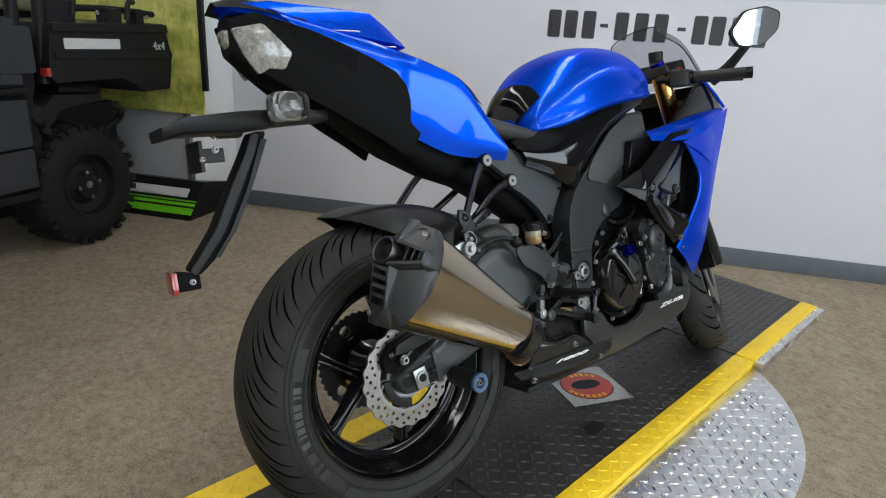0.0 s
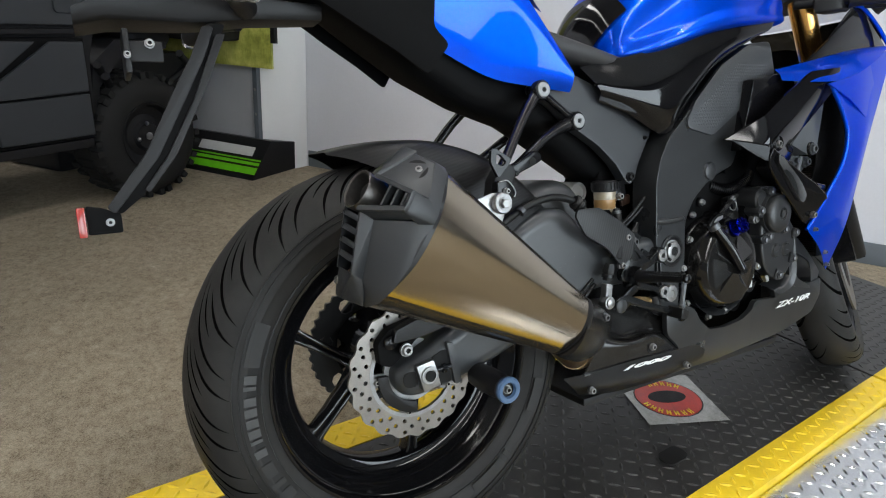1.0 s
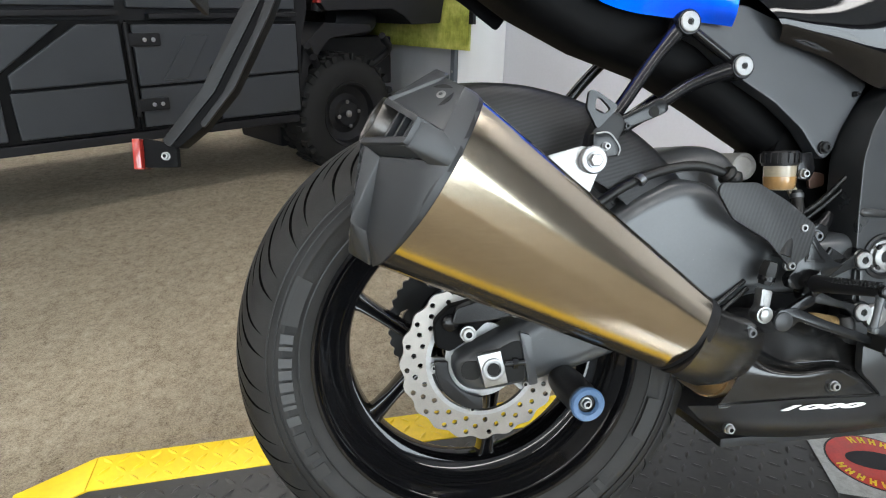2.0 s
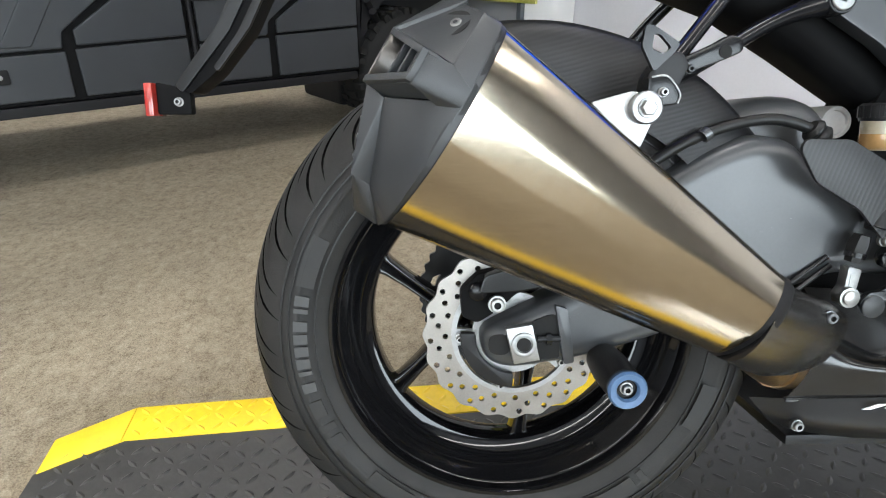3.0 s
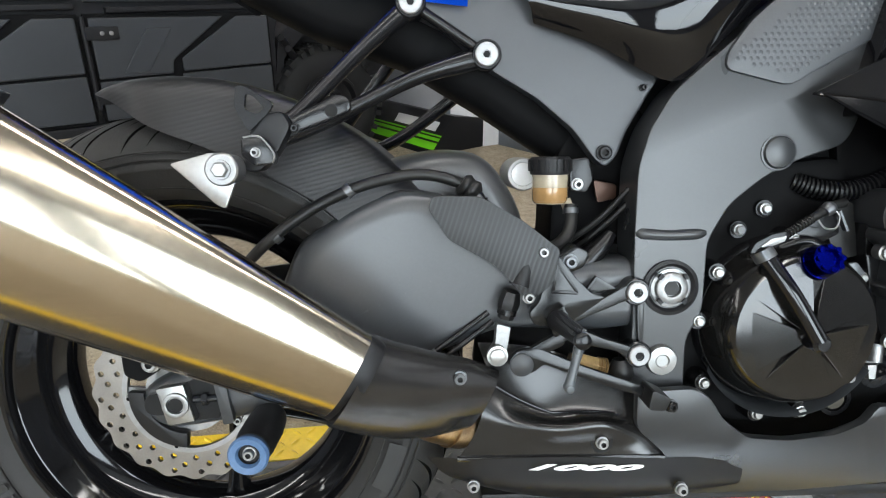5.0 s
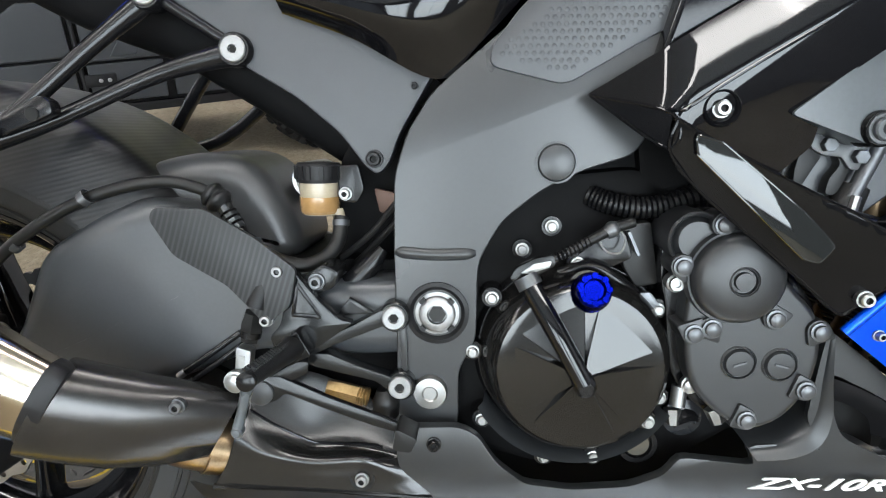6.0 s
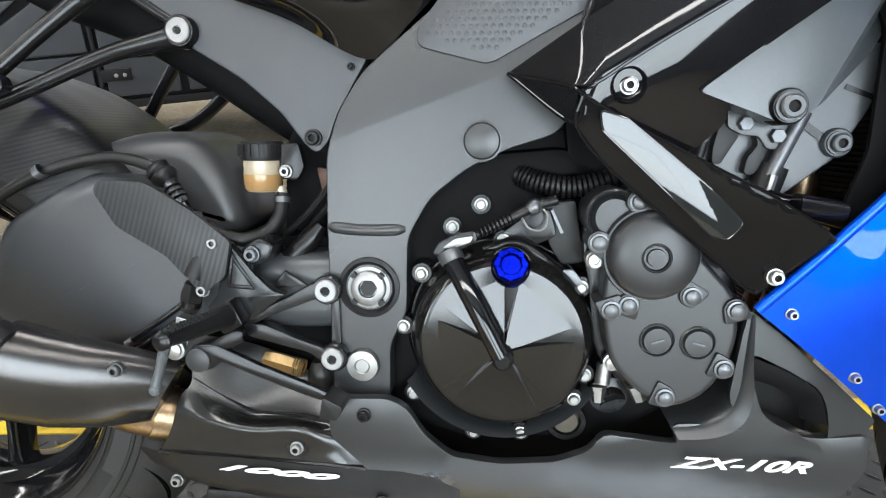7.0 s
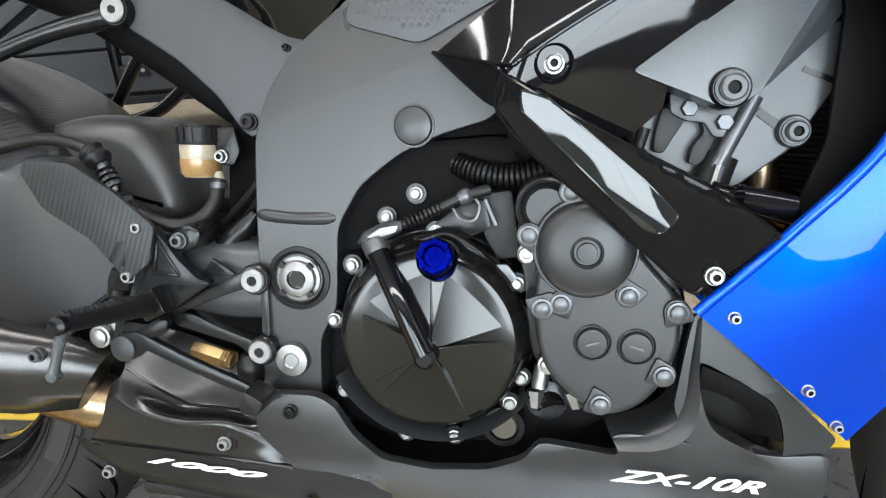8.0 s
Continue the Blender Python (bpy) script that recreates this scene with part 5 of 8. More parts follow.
part("exhaust_pipe", tube(bmesh.new(), [(0.225, -0.165, 0.372), (0.275, -0.135, 0.322), (0.325, -0.105, 0.295), (0.40, -0.07, 0.282), (0.46, -0.05, 0.28)], 0.028, 20), BRONZE, bike, "heat-stained exhaust pipe")
part("pipe_clamp", tube(bmesh.new(), [(0.300, -0.120, 0.306), (0.314, -0.112, 0.300)], 0.0305, 24), BRONZE, bike)
# hanger
part("hanger_plate", prism(bmesh.new(), rounded([(0.046, 0.597), (0.083, 0.607), (0.104, 0.604), (0.106, 0.585), (0.094, 0.556), (0.086, 0.560)], 0.003), -0.207, -0.203), BRIGHT, can, "bare steel hanger plate", bevel=0.0008)
part("hanger_washer", lathe(bmesh.new(), [(0.026, 0.0), (0.026, 0.0135), (0.006, 0.0138), (0.004, 0.0150), (-0.003, 0.0150), (-0.0045, 0.0135), (-0.0045, 0.0088), (-0.006, 0.0085), (-0.006, 0.0)], (0.095, -0.212, 0.592), 32), CAST, can, "bright washer")
part("hanger_bolt", lathe(bmesh.new(), [(0.0, 0.0072), (-0.0052, 0.0072), (-0.006, 0.0062), (-0.006, 0.0)], (0.095, -0.2175, 0.592), 6), STEEL, can)
# hanger bracket: two arms from the tail to the silencer
brk = part("footrest_hanger", tube(bmesh.new(), [(0.264, -0.085, 0.762), (0.215, -0.108, 0.715), (0.150, -0.142, 0.645), (0.118, -0.160, 0.618)], [0.0125, 0.0088, 0.0085, 0.011]), HANG, bike, "black forked silencer hanger")
part("hanger_arm", tube(bmesh.new(), [(0.345, -0.080, 0.710), (0.270, -0.102, 0.686), (0.180, -0.135, 0.640), (0.118, -0.160, 0.615)], [0.0135, 0.0088, 0.0082, 0.011]), HANG, brk)
part("hanger_arm", tube(bmesh.new(), [(0.266, -0.090, 0.762), (0.345, -0.084, 0.712)], 0.006), HANG, brk)
part("hanger_knuckle", prism(bmesh.new(), rounded([(0.102, 0.590), (0.118, 0.588), (0.136, 0.606), (0.150, 0.632), (0.142, 0.646), (0.124, 0.644), (0.108, 0.624)], 0.006), -0.176, -0.150), MATTE, brk, bevel=0.005)
part("knuckle_block", prism(bmesh.new(), rounded([(0.105, 0.621), (0.121, 0.623), (0.128, 0.619), (0.137, 0.606), (0.135, 0.596), (0.117, 0.594), (0.105, 0.604)], 0.003), -0.188, -0.172), HANG, brk, bevel=0.002)
part("block_rim", tube(bmesh.new(), [(0.108, -0.1885, 0.621), (0.121, -0.1885, 0.622), (0.129, -0.1885, 0.616), (0.136, -0.1885, 0.605), (0.134, -0.1885, 0.597)], 0.0010, 6), CAST, brk)
bolt(0.119, -0.189, 0.607, 0.0055, CAST, brk)
part("clevis_bar", prism(bmesh.new(), rounded([(0.138, 0.628), (0.140, 0.638), (0.180, 0.656), (0.192, 0.663), (0.204, 0.659), (0.206, 0.647), (0.190, 0.640), (0.152, 0.626)], 0.005), -0.166, -0.152), HANG, brk, "black clevis bar with an eye", bevel=0.0025)
# flat dark disc paints the shade of the eye's hole
part("clevis_eye_shade", lathe(bmesh.new(), [(0.002, 0.0062), (-0.0008, 0.0062), (-0.0008, 0.0)], (0.187, -0.1662, 0.6465), 18), GAPBLACK, brk)
bolt(0.152, -0.1675, 0.630, 0.0055, CASE, brk)
for x, y, z in ((0.264, -0.099, 0.762), (0.345, -0.093, 0.710)):
    part("boss", lathe(bmesh.new(), [(0.02, 0.0), (0.02, 0.0165), (-0.002, 0.0165), (-0.004, 0.015), (-0.004, 0.0)], (x, y, z), 24), HANG, brk)
    part("cap_screw", lathe(bmesh.new(), [(0.0, 0.0128), (-0.0012, 0.0128), (-0.0022, 0.0116), (-0.0022, 0.0045), (-0.0002, 0.0040), (-0.0002, 0.0)], (x, y - 0.0045, z), 26), CAST, brk, "bright cap screw")
    part("socket", lathe(bmesh.new(), [(-0.0006, 0.0040), (-0.0006, 0.0)], (x, y - 0.0045, z), 6), GAPBLACK, brk)
outer_loop = rounded([(0.099, 0.650), (0.102, 0.669), (0.110, 0.668), (0.136, 0.652), (0.130, 0.643), (0.122, 0.636), (0.112, 0.626)], 0.004, 3)
hole_loop = rounded([(0.1085, 0.647), (0.110, 0.661), (0.116, 0.660), (0.1275, 0.648), (0.120, 0.642)], 0.003, 3)
holed_plate("hook_loop", outer_loop, hole_loop, lambda x, z: -0.182, 0.006, 0.006, HANG, "black cast loop", brk)
for p in ([(0.275, 0.100, 0.780), (0.226, 0.133, 0.726), (0.183, 0.146, 0.673), (0.135, 0.160, 0.610)], [(0.350, 0.095, 0.704), (0.250, 0.130, 0.632), (0.195, 0.142, 0.610), (0.135, 0.160, 0.600)]):
    part("hanger_arm_left", tube(bmesh.new(), p, 0.009), HANG, bike)

# ---- hugger ----
bm = bmesh.new()
rails = []
for y in (-0.112, -0.098, -0.05, 0.0, 0.05, 0.098, 0.112):
    drop = 0.030 if abs(y) > 0.11 else (0.008 if abs(y) > 0.09 else 0.0)
    skirt = 0.055 if abs(y) > 0.11 else 0.0
    rails.append([(AXLE[0] + (0.357 - drop * min(1, max(0, (106 - a) / 14)) - skirt * min(1, max(0, (108 - a) / 34))) * math.cos(radians(a)), y * (1 - 0.0 if a < 95 else 1 - 0.055 * (a - 95)), AXLE[2] + (0.357 - drop * min(1, max(0, (106 - a) / 14)) - skirt * min(1, max(0, (108 - a) / 34))) * math.sin(radians(a))) for a in (38, 52, 66, 80, 92, 101, 106)])
part("rear_hugger", skin(bm, rails, 40, 25, 0.003), CARBON, bike, "carbon look rear hugger")
part("shock_cover", pillow(rounded([(0.185, 0.54), (0.200, 0.580), (0.233, 0.600), (0.294, 0.612), (0.346, 0.605), (0.381, 0.560), (0.402, 0.500), (0.30, 0.47)], 0.03), -0.052, -0.080, 0.05, 0.026), GUARDM, bike, "dark grey inner guard", angle=60, flat=True)
part("shock_reservoir", lathe(bmesh.new(), [(0.06, 0.0), (0.06, 0.020), (-0.004, 0.020), (-0.007, 0.0185), (-0.0062, 0.015), (-0.003, 0.014), (-0.003, 0.0)], (0.397, -0.030, 0.580), 28), mat("turned_aluminium", (0.55, 0.545, 0.54), 0.5, metal=0.85, var=0.08), bike, "bright round shock reservoir cap")

# ---- frame ----
frame_out = rounded([(0.503, 0.335), (0.505, 0.423), (0.503, 0.518), (0.504, 0.590), (0.516, 0.630), (0.540, 0.668), (0.582, 0.704), (0.625, 0.740), (0.700, 0.800), (0.790, 0.855), (0.860, 0.862), (0.872, 0.790), (0.800, 0.735), (0.745, 0.690), (0.740, 0.640), (0.727, 0.612), (0.680, 0.597), (0.643, 0.579), (0.606, 0.549), (0.584, 0.509), (0.583, 0.430), (0.566, 0.400), (0.566, 0.335)], 0.012, 3)
FOLD = (0.509, 0.603), (0.681, 0.668)


def folded(bm, cut=True):
    """Tucks in what lies above the crease along the frame spar."""
    (x0, z0), (x1, z1) = FOLD
    up = Vector((z0 - z1, 0, x1 - x0)).normalized()
    if cut:
        bmesh.ops.bisect_plane(bm, geom=bm.verts[:] + bm.edges[:] + bm.faces[:], plane_co=(x0, 0, z0), plane_no=up, dist=1e-5)
    for v in bm.verts:
        v.co.y += 0.09 * max(0.0, (v.co - Vector((x0, 0, z0))).dot(Vector((up.x, 0, up.z)))) if v.co.y < -0.1 else 0.0
    return bm


frm = part("frame", folded(prism(bmesh.new(), frame_out, -0.128, -0.070)), SATIN, bike, "satin black twin-spar frame", bevel=0.0125, seg=5)
part("frame_left", prism(bmesh.new(), frame_out, 0.070, 0.128), SATIN, bike, "satin black twin-spar frame", bevel=0.012, seg=3)
part("weld", tube(bmesh.new(), [(0.5075, -0.1250, 0.519), (0.512, -0.1262, 0.518), (0.540, -0.1266, 0.516), (0.570, -0.1264, 0.517), (0.5815, -0.1250, 0.518)], [0.004, 0.0062, 0.0060, 0.0062, 0.004], 14), SATIN, frm)
pad = part("knee_pad", folded(prism(bmesh.new(), rounded([(0.592, 0.690), (0.594, 0.708), (0.620, 0.742), (0.700, 0.810), (0.780, 0.850), (0.855, 0.850), (0.862, 0.800), (0.800, 0.750), (0.708, 0.700), (0.660, 0.673)], 0.010), -0.1325, -0.124), False), GREYP, frm, "dark dimpled knee pad", bevel=0.002)
bm = bmesh.new()
for i in range(36):
    for j in range(22):
        x, z = 0.60 + i * 0.0070 + (0.0035 if j % 2 else 0), 0.682 + j * 0.0062
        low, top = 0.676 + max(0, x - 0.66) * 0.58 if x > 0.66 else 0.690 - (x - 0.60) * 0.25, 0.712 + (x - 0.60) * 0.72
        if low + 0.008 < z < min(top, 0.842) - 0.006 and x < 0.845:
            lathe(bm, [(0.0, 0.0026), (-0.00035, 0.0018), (-0.0004, 0)], (x, -0.1325, z), 6)
part("dimple_relief", folded(bm, False), GREYP, pad, kind="stuff")
part("frame_plug", lathe(bmesh.new(), [(0.002, 0.0), (0.002, 0.0195), (-0.001, 0.0195), (-0.0012, 0.0175), (-0.004, 0.016), (-0.0055, 0.010), (-0.006, 0.0)], (0.655, -0.128, 0.604), 32), SATIN, frm, "round frame plug")
piv = part("pivot_nut", lathe(bmesh.new(), [(0.01, 0.0), (0.01, 0.0215), (-0.001, 0.0215), (-0.0015, 0.0180), (-0.006, 0.0175), (-0.0075, 0.0155), (-0.0075, 0.0095), (-0.003, 0.0088), (-0.003, 0.0)], (0.545, -0.1285, 0.458), 36), CAST, frm, "bright swingarm pivot nut")
part("pivot_ring", lathe(bmesh.new(), [(0.002, 0.031), (-0.002, 0.031), (-0.003, 0.027), (0.0, 0.0236), (0.004, 0.0236)], (0.545, -0.1285, 0.458), 36), MATTE, frm)
for k in range(4):
    a = radians(45 + 90 * k)
    part("notch", box(bmesh.new(), -0.002, 0.002, -0.003, 0.001, -0.003, 0.003), MATTE, piv, m=Matrix.Translation((0.545 + 0.0195 * math.cos(a), -0.1345, 0.458 + 0.0195 * math.sin(a))) @ pose(0, 0, 0, 0, -math.degrees(a), 0))
part("pivot_hex", lathe(bmesh.new(), [(0.004, 0.0), (0.004, 0.0085), (-0.0055, 0.0085), (-0.0055, 0.0)], (0.545, -0.1285, 0.458), 6), RUBBER, piv)
part("lower_mount", lathe(bmesh.new(), [(0.006, 0.0), (0.006, 0.0175), (-0.002, 0.0175), (-0.005, 0.016), (-0.0058, 0.008), (-0.0045, 0.0065), (-0.0045, 0.0)], (0.538, -0.130, 0.376), 28), STEEL, frm, "bright round-headed mount")

# ---- subframe and underside of the tail ----
sub = part("subframe", prism(bmesh.new(), rounded([(0.256, 0.772), (0.258, 0.758), (0.300, 0.738), (0.352, 0.694), (0.403, 0.664), (0.444, 0.630), (0.470, 0.596), (0.482, 0.588), (0.494, 0.600), (0.504, 0.628), (0.540, 0.690), (0.500, 0.730), (0.350, 0.790)], 0.008), -0.086, -0.060), GREYP, bike, "graphite subframe side plate", bevel=0.004)
part("subframe_left", prism(bmesh.new(), rounded([(0.256, 0.772), (0.258, 0.758), (0.352, 0.694), (0.444, 0.630), (0.482, 0.588), (0.504, 0.628), (0.540, 0.690), (0.350, 0.790)], 0.008), 0.060, 0.086), GREYP, bike, "graphite subframe side plate", bevel=0.004)
bolt(0.479, -0.0885, 0.605, 0.0105, MATTE, sub)
bolt(0.520, -0.088, 0.676, 0.0045, MATTE, sub)
rings = []
for x, zt, zb, w in ((-0.255, 1.055, 0.985, 0.030), (-0.21, 1.060, 0.948, 0.044), (-0.12, 1.040, 0.912, 0.060), (-0.03, 1.010, 0.850, 0.070), (0.06, 0.960, 0.788, 0.064), (0.15, 0.905, 0.742, 0.056), (0.25, 0.86, 0.708, 0.058), (0.34, 0.80, 0.656, 0.058), (0.41, 0.76, 0.611, 0.052), (0.45, 0.74, 0.586, 0.048)):
    rings.append([(x, y, z) for y, z in rounded([(-w, zt), (w, zt), (w * 0.9, zb + 0.02), (w * 0.55, zb), (-w * 0.55, zb), (-w * 0.9, zb + 0.02)], 0.018, 3)])
part("undertail", loft(bmesh.new(), rings), UNDER, bike, "matte black undertail", angle=50)

# ---- tail, seat, tank ----
for s in (-1, 1):
    lower = [(-0.150, s * 0.064, 1.036), (-0.098, s * 0.072, 1.006), (-0.028, s * 0.083, 0.972), (0.038, s * 0.093, 0.938), (0.056, s * 0.086, 0.898), (0.058, s * 0.074, 0.853), (0.078, s * 0.068, 0.833), (0.130, s * 0.066, 0.807), (0.186, s * 0.074, 0.782), (0.256, s * 0.090, 0.768), (0.324, s * 0.099, 0.758)]
    crest = [(-0.190, s * 0.040, 1.072), (-0.110, s * 0.058, 1.046), (-0.020, s * 0.075, 1.020), (0.055, s * 0.087, 0.996), (0.085, s * 0.091, 0.987), (0.110, s * 0.095, 0.978), (0.145, s * 0.098, 0.966), (0.180, s * 0.102, 0.951), (0.212, s * 0.105, 0.931), (0.264, s * 0.109, 0.866), (0.323, s * 0.108, 0.796)]
    part("tail_panel", skin(bmesh.new(), [lower, [tuple(Vector(a).lerp(Vector(b), 0.3) + Vector((0, s * 0.006, 0))) for a, b in zip(lower, crest)], [tuple(Vector(a).lerp(Vector(b), 0.75) + Vector((0, s * 0.007, 0))) for a, b in zip(lower, crest)], crest], 70, 14, 0.003), BLUE, bike, "gloss candy blue tail panel")
    bent_plate("tail_inner", rounded([(-0.262, 1.046), (-0.215, 1.056), (-0.172, 1.041), (-0.120, 1.024), (-0.069, 1.003), (-0.010, 0.977), (0.040, 0.951), (0.060, 0.925), (0.066, 0.890), (0.066, 0.852), (0.092, 0.828), (0.060, 0.785), (0.010, 0.820), (-0.040, 0.850), (-0.095, 0.885), (-0.150, 0.916), (-0.200, 0.950), (-0.245, 0.988)], 0.008, 3), lambda x, z, s=s: s * (along_table(((-0.27, 0.036), (-0.15, 0.077), (-0.06, 0.094), (0.03, 0.104), (0.07, 0.109), (0.11, 0.110)), x) - 0.22 * max(0, 0.93 - 0.55 * x - z)) - (0.004 if s > 0 else 0), 0.004, UNDER, "matte black tail side", bike, 0.0015)
crest = [(-0.262, 0.024, 1.070), (-0.190, 0.040, 1.0725), (-0.070, 0.066, 1.0345), (0.050, 0.086, 0.9985), (0.145, 0.098, 0.9665), (0.212, 0.105, 0.9345), (0.260, 0.109, 0.8825)]
ridge = (1.076, 1.080, 1.052, 1.024, 1.000, 0.972, 0.930)
top = [[(x, f * w, z + (h - z) * (1 - abs(f) ** 1.6)) for (x, w, z), h in zip(crest, ridge)] for f in (-1, -0.8, -0.5, 0, 0.5, 0.8, 1)]
part("seat_cowl", skin(bmesh.new(), top, 36, 25, 0.003), BLUE, bike, "gloss candy blue single-seat cowl")
rings = []
for x, low, high, w0, w1 in ((-0.250, 1.060, 1.074, 0.036, 0.028), (-0.175, 1.046, 1.084, 0.056, 0.036), (-0.100, 1.034, 1.081, 0.066, 0.042), (-0.040, 1.026, 1.078, 0.072, 0.048), (0.024, 1.016, 1.074, 0.077, 0.054), (0.060, 1.012, 1.050, 0.076, 0.054), (0.096, 1.006, 1.022, 0.070, 0.050)):
    rings.append([(x, y, z) for y, z in ((-w0, low), (-w1, high), (0.0, high + 0.004), (w1, high), (w0, low))])
part("cowl_pad", loft(bmesh.new(), rings), BLUE, bike, "raised blue seat cowl with sharp edges", bevel=0.003, angle=24)
part("tail_tip", skin(bmesh.new(), [[(-0.275, -0.03, 1.066), (-0.22, -0.05, 1.062), (-0.12, -0.066, 1.045)], [(-0.272, 0.0, 1.080), (-0.22, 0.0, 1.092), (-0.12, 0.0, 1.080)], [(-0.275, 0.03, 1.066), (-0.22, 0.05, 1.062), (-0.12, 0.066, 1.045)]], 12, 12, 0.012), MATTE, bike, "matte black tail tip")
LAMP = mat("faceted_clear_lens", (0.22, 0.215, 0.20), 0.12, var=0.7, scale=60, fine=200, bump=0.8, coat=1.0)
light = part("tail_light", loft(bmesh.new(), [[(x, y, z) for y, z in rounded([(-w, zt), (w, zt), (w * 0.8, zb), (-w * 0.8, zb)], 0.010, 3)] for x, zt, zb, w in ((-0.262, 1.032, 1.010, 0.018), (-0.240, 1.034, 0.985, 0.030), (-0.210, 1.030, 0.955, 0.040))]), LAMP, bike, "clear faceted tail light", angle=30)
for s in (-1, 1):
    bent_plate("lens_wing", rounded([(-0.256, 1.030), (-0.206, 1.037), (-0.183, 1.012), (-0.160, 0.985), (-0.173, 0.957), (-0.196, 0.962), (-0.214, 0.951), (-0.236, 0.984)], 0.005, 2), lambda x, z, s=s: s * (along_table(((-0.27, 0.040), (-0.15, 0.0815), (-0.06, 0.098)), x) - 0.22 * max(0, 0.93 - 0.55 * x - z)) - (0.008 if s > 0 else 0), 0.008, LAMP, "", light, 0.002)
for x0, x1, z in ((-0.078, -0.012, 1.0305), (0.038, 0.070, 1.0055)):
    for s in (-1, 1):
        part("tail_mark", slab(bmesh.new(), [(x0, s * 0.0690), (x0 + 0.008, s * 0.062), (x1, s * 0.0705), (x1 - 0.008, s * 0.0775)], z, z + 0.0012), WHITE, bike, "white tail marking")
# seat
rings = []
for x, zt, w, d in ((0.235, 0.905, 0.085, 0.05), (0.28, 0.872, 0.100, 0.05), (0.34, 0.855, 0.110, 0.045), (0.40, 0.840, 0.112, 0.04), (0.46, 0.828, 0.104, 0.035), (0.510, 0.826, 0.075, 0.03), (0.535, 0.828, 0.04, 0.02)):
    rings.append([(x, y, z) for y, z in rounded([(-w, zt - 0.012), (-w * 0.5, zt), (w * 0.5, zt), (w, zt - 0.012), (w * 0.92, zt - d), (-w * 0.92, zt - d)], 0.016, 3)])
part("seat", loft(bmesh.new(), rings), mat("seat_vinyl", (0.022, 0.022, 0.024), 0.55, fine=500, bump=0.5), bike, "black vinyl rider seat", angle=60)
# tank
TANK = ((0.430, 0.815, 0.845, 0.040), (0.450, 0.815, 0.915, 0.088), (0.50, 0.822, 0.972, 0.120), (0.56, 0.838, 1.010, 0.142), (0.64, 0.862, 1.036, 0.152), (0.72, 0.876, 1.044, 0.152), (0.80, 0.886, 1.040, 0.146), (0.86, 0.893, 1.020, 0.134), (0.91, 0.900, 0.985, 0.112), (0.935, 0.910, 0.950, 0.08))


def spline_at(table, f, closed=False):
    """A row of numbers on the smooth curve through the rows of a table, f rows along it."""
    n = len(table)
    k = int(math.floor(f)) if closed else min(int(f), n - 2)
    t = f - k
    rows = [table[(k + d) % n] if closed else table[max(0, min(n - 1, k + d))] for d in (-1, 0, 1, 2)]
    return [0.5 * (2 * b + (c - a) * t + (2 * a - 5 * b + 4 * c - d) * t * t + (3 * b - 3 * c + d - a) * t ** 3) for a, b, c, d in zip(*rows)]


def tank_point(f, g, grow=0.0):
    """A point of the tank: f rows along it, g of ten steps round its section."""
    x, zb, zt, w = spline_at(TANK, f)
    h = zt - zb
    y, z = spline_at([(-0.86, 0.0), (-1.0, 0.25), (-0.93, 0.62), (-0.62, 0.90), (-0.22, 1.0), (0.22, 1.0), (0.62, 0.90), (0.93, 0.62), (1.0, 0.25), (0.86, 0.0)], g, True)
    c = Vector((0.62, 0.0, zb + 0.4 * h))
    p = Vector((x, y * w, zb + z * h))
    return tuple(p + (p - c).normalized() * grow)


rings = [[tank_point(0.2 * k, 0.2 * i) for i in range(50)] for k in range(5 * (len(TANK) - 1) + 1)]
tank = part("fuel_tank", loft(bmesh.new(), rings), BLUE, bike, "gloss candy blue fuel tank", angle=70)
part("tank_cap", lathe(bmesh.new(), [(0, 0.045), (0.006, 0.043), (0.008, 0.03), (0.008, 0)], n=32), MATTE, tank, m=Matrix.Translation((0.80, 0, 1.038)) @ pose(0, 0, 0, 90))
pad_bm = bmesh.new()
grid = [[pad_bm.verts.new(tank_point(0.25 + 0.12 * k, 2.2 + 0.2 * i, 0.004)) for i in range(24)] for k in range(11)]
pad_faces = [pad_bm.faces.new((a[i], a[i + 1], b[i + 1], b[i])) for a, b in zip(grid, grid[1:]) for i in range(23)]
bmesh.ops.solidify(pad_bm, geom=pad_faces, thickness=0.003)
part("tank_pad", pad_bm, BLACKG, tank, "gloss black tank pad", angle=60)
# black side covers between seat, tank and frame
for s in (-1, 1):
    up_rail = [(0.350, s * 0.098, 0.800), (0.420, s * 0.103, 0.815), (0.480, s * 0.113, 0.826), (0.600, s * 0.131, 0.860), (0.720, s * 0.139, 0.882), (0.840, s * 0.138, 0.895)]
    mid = [(0.385, s * 0.108, 0.764), (0.440, s * 0.118, 0.754), (0.520, s * 0.131, 0.745), (0.600, s * 0.140, 0.786), (0.690, s * 0.142, 0.836), (0.820, s * 0.137, 0.876)]
    low = [(0.395, s * 0.096, 0.742), (0.463, s * 0.103, 0.718), (0.544, s * 0.110, 0.680), (0.588, s * 0.116, 0.716), (0.660, s * 0.110, 0.785), (0.780, s * 0.108, 0.858)]
    part("side_cover", skin(bmesh.new(), [up_rail, mid, low], 34, 14, 0.003), SIDEG, bike, "gloss black side cover")

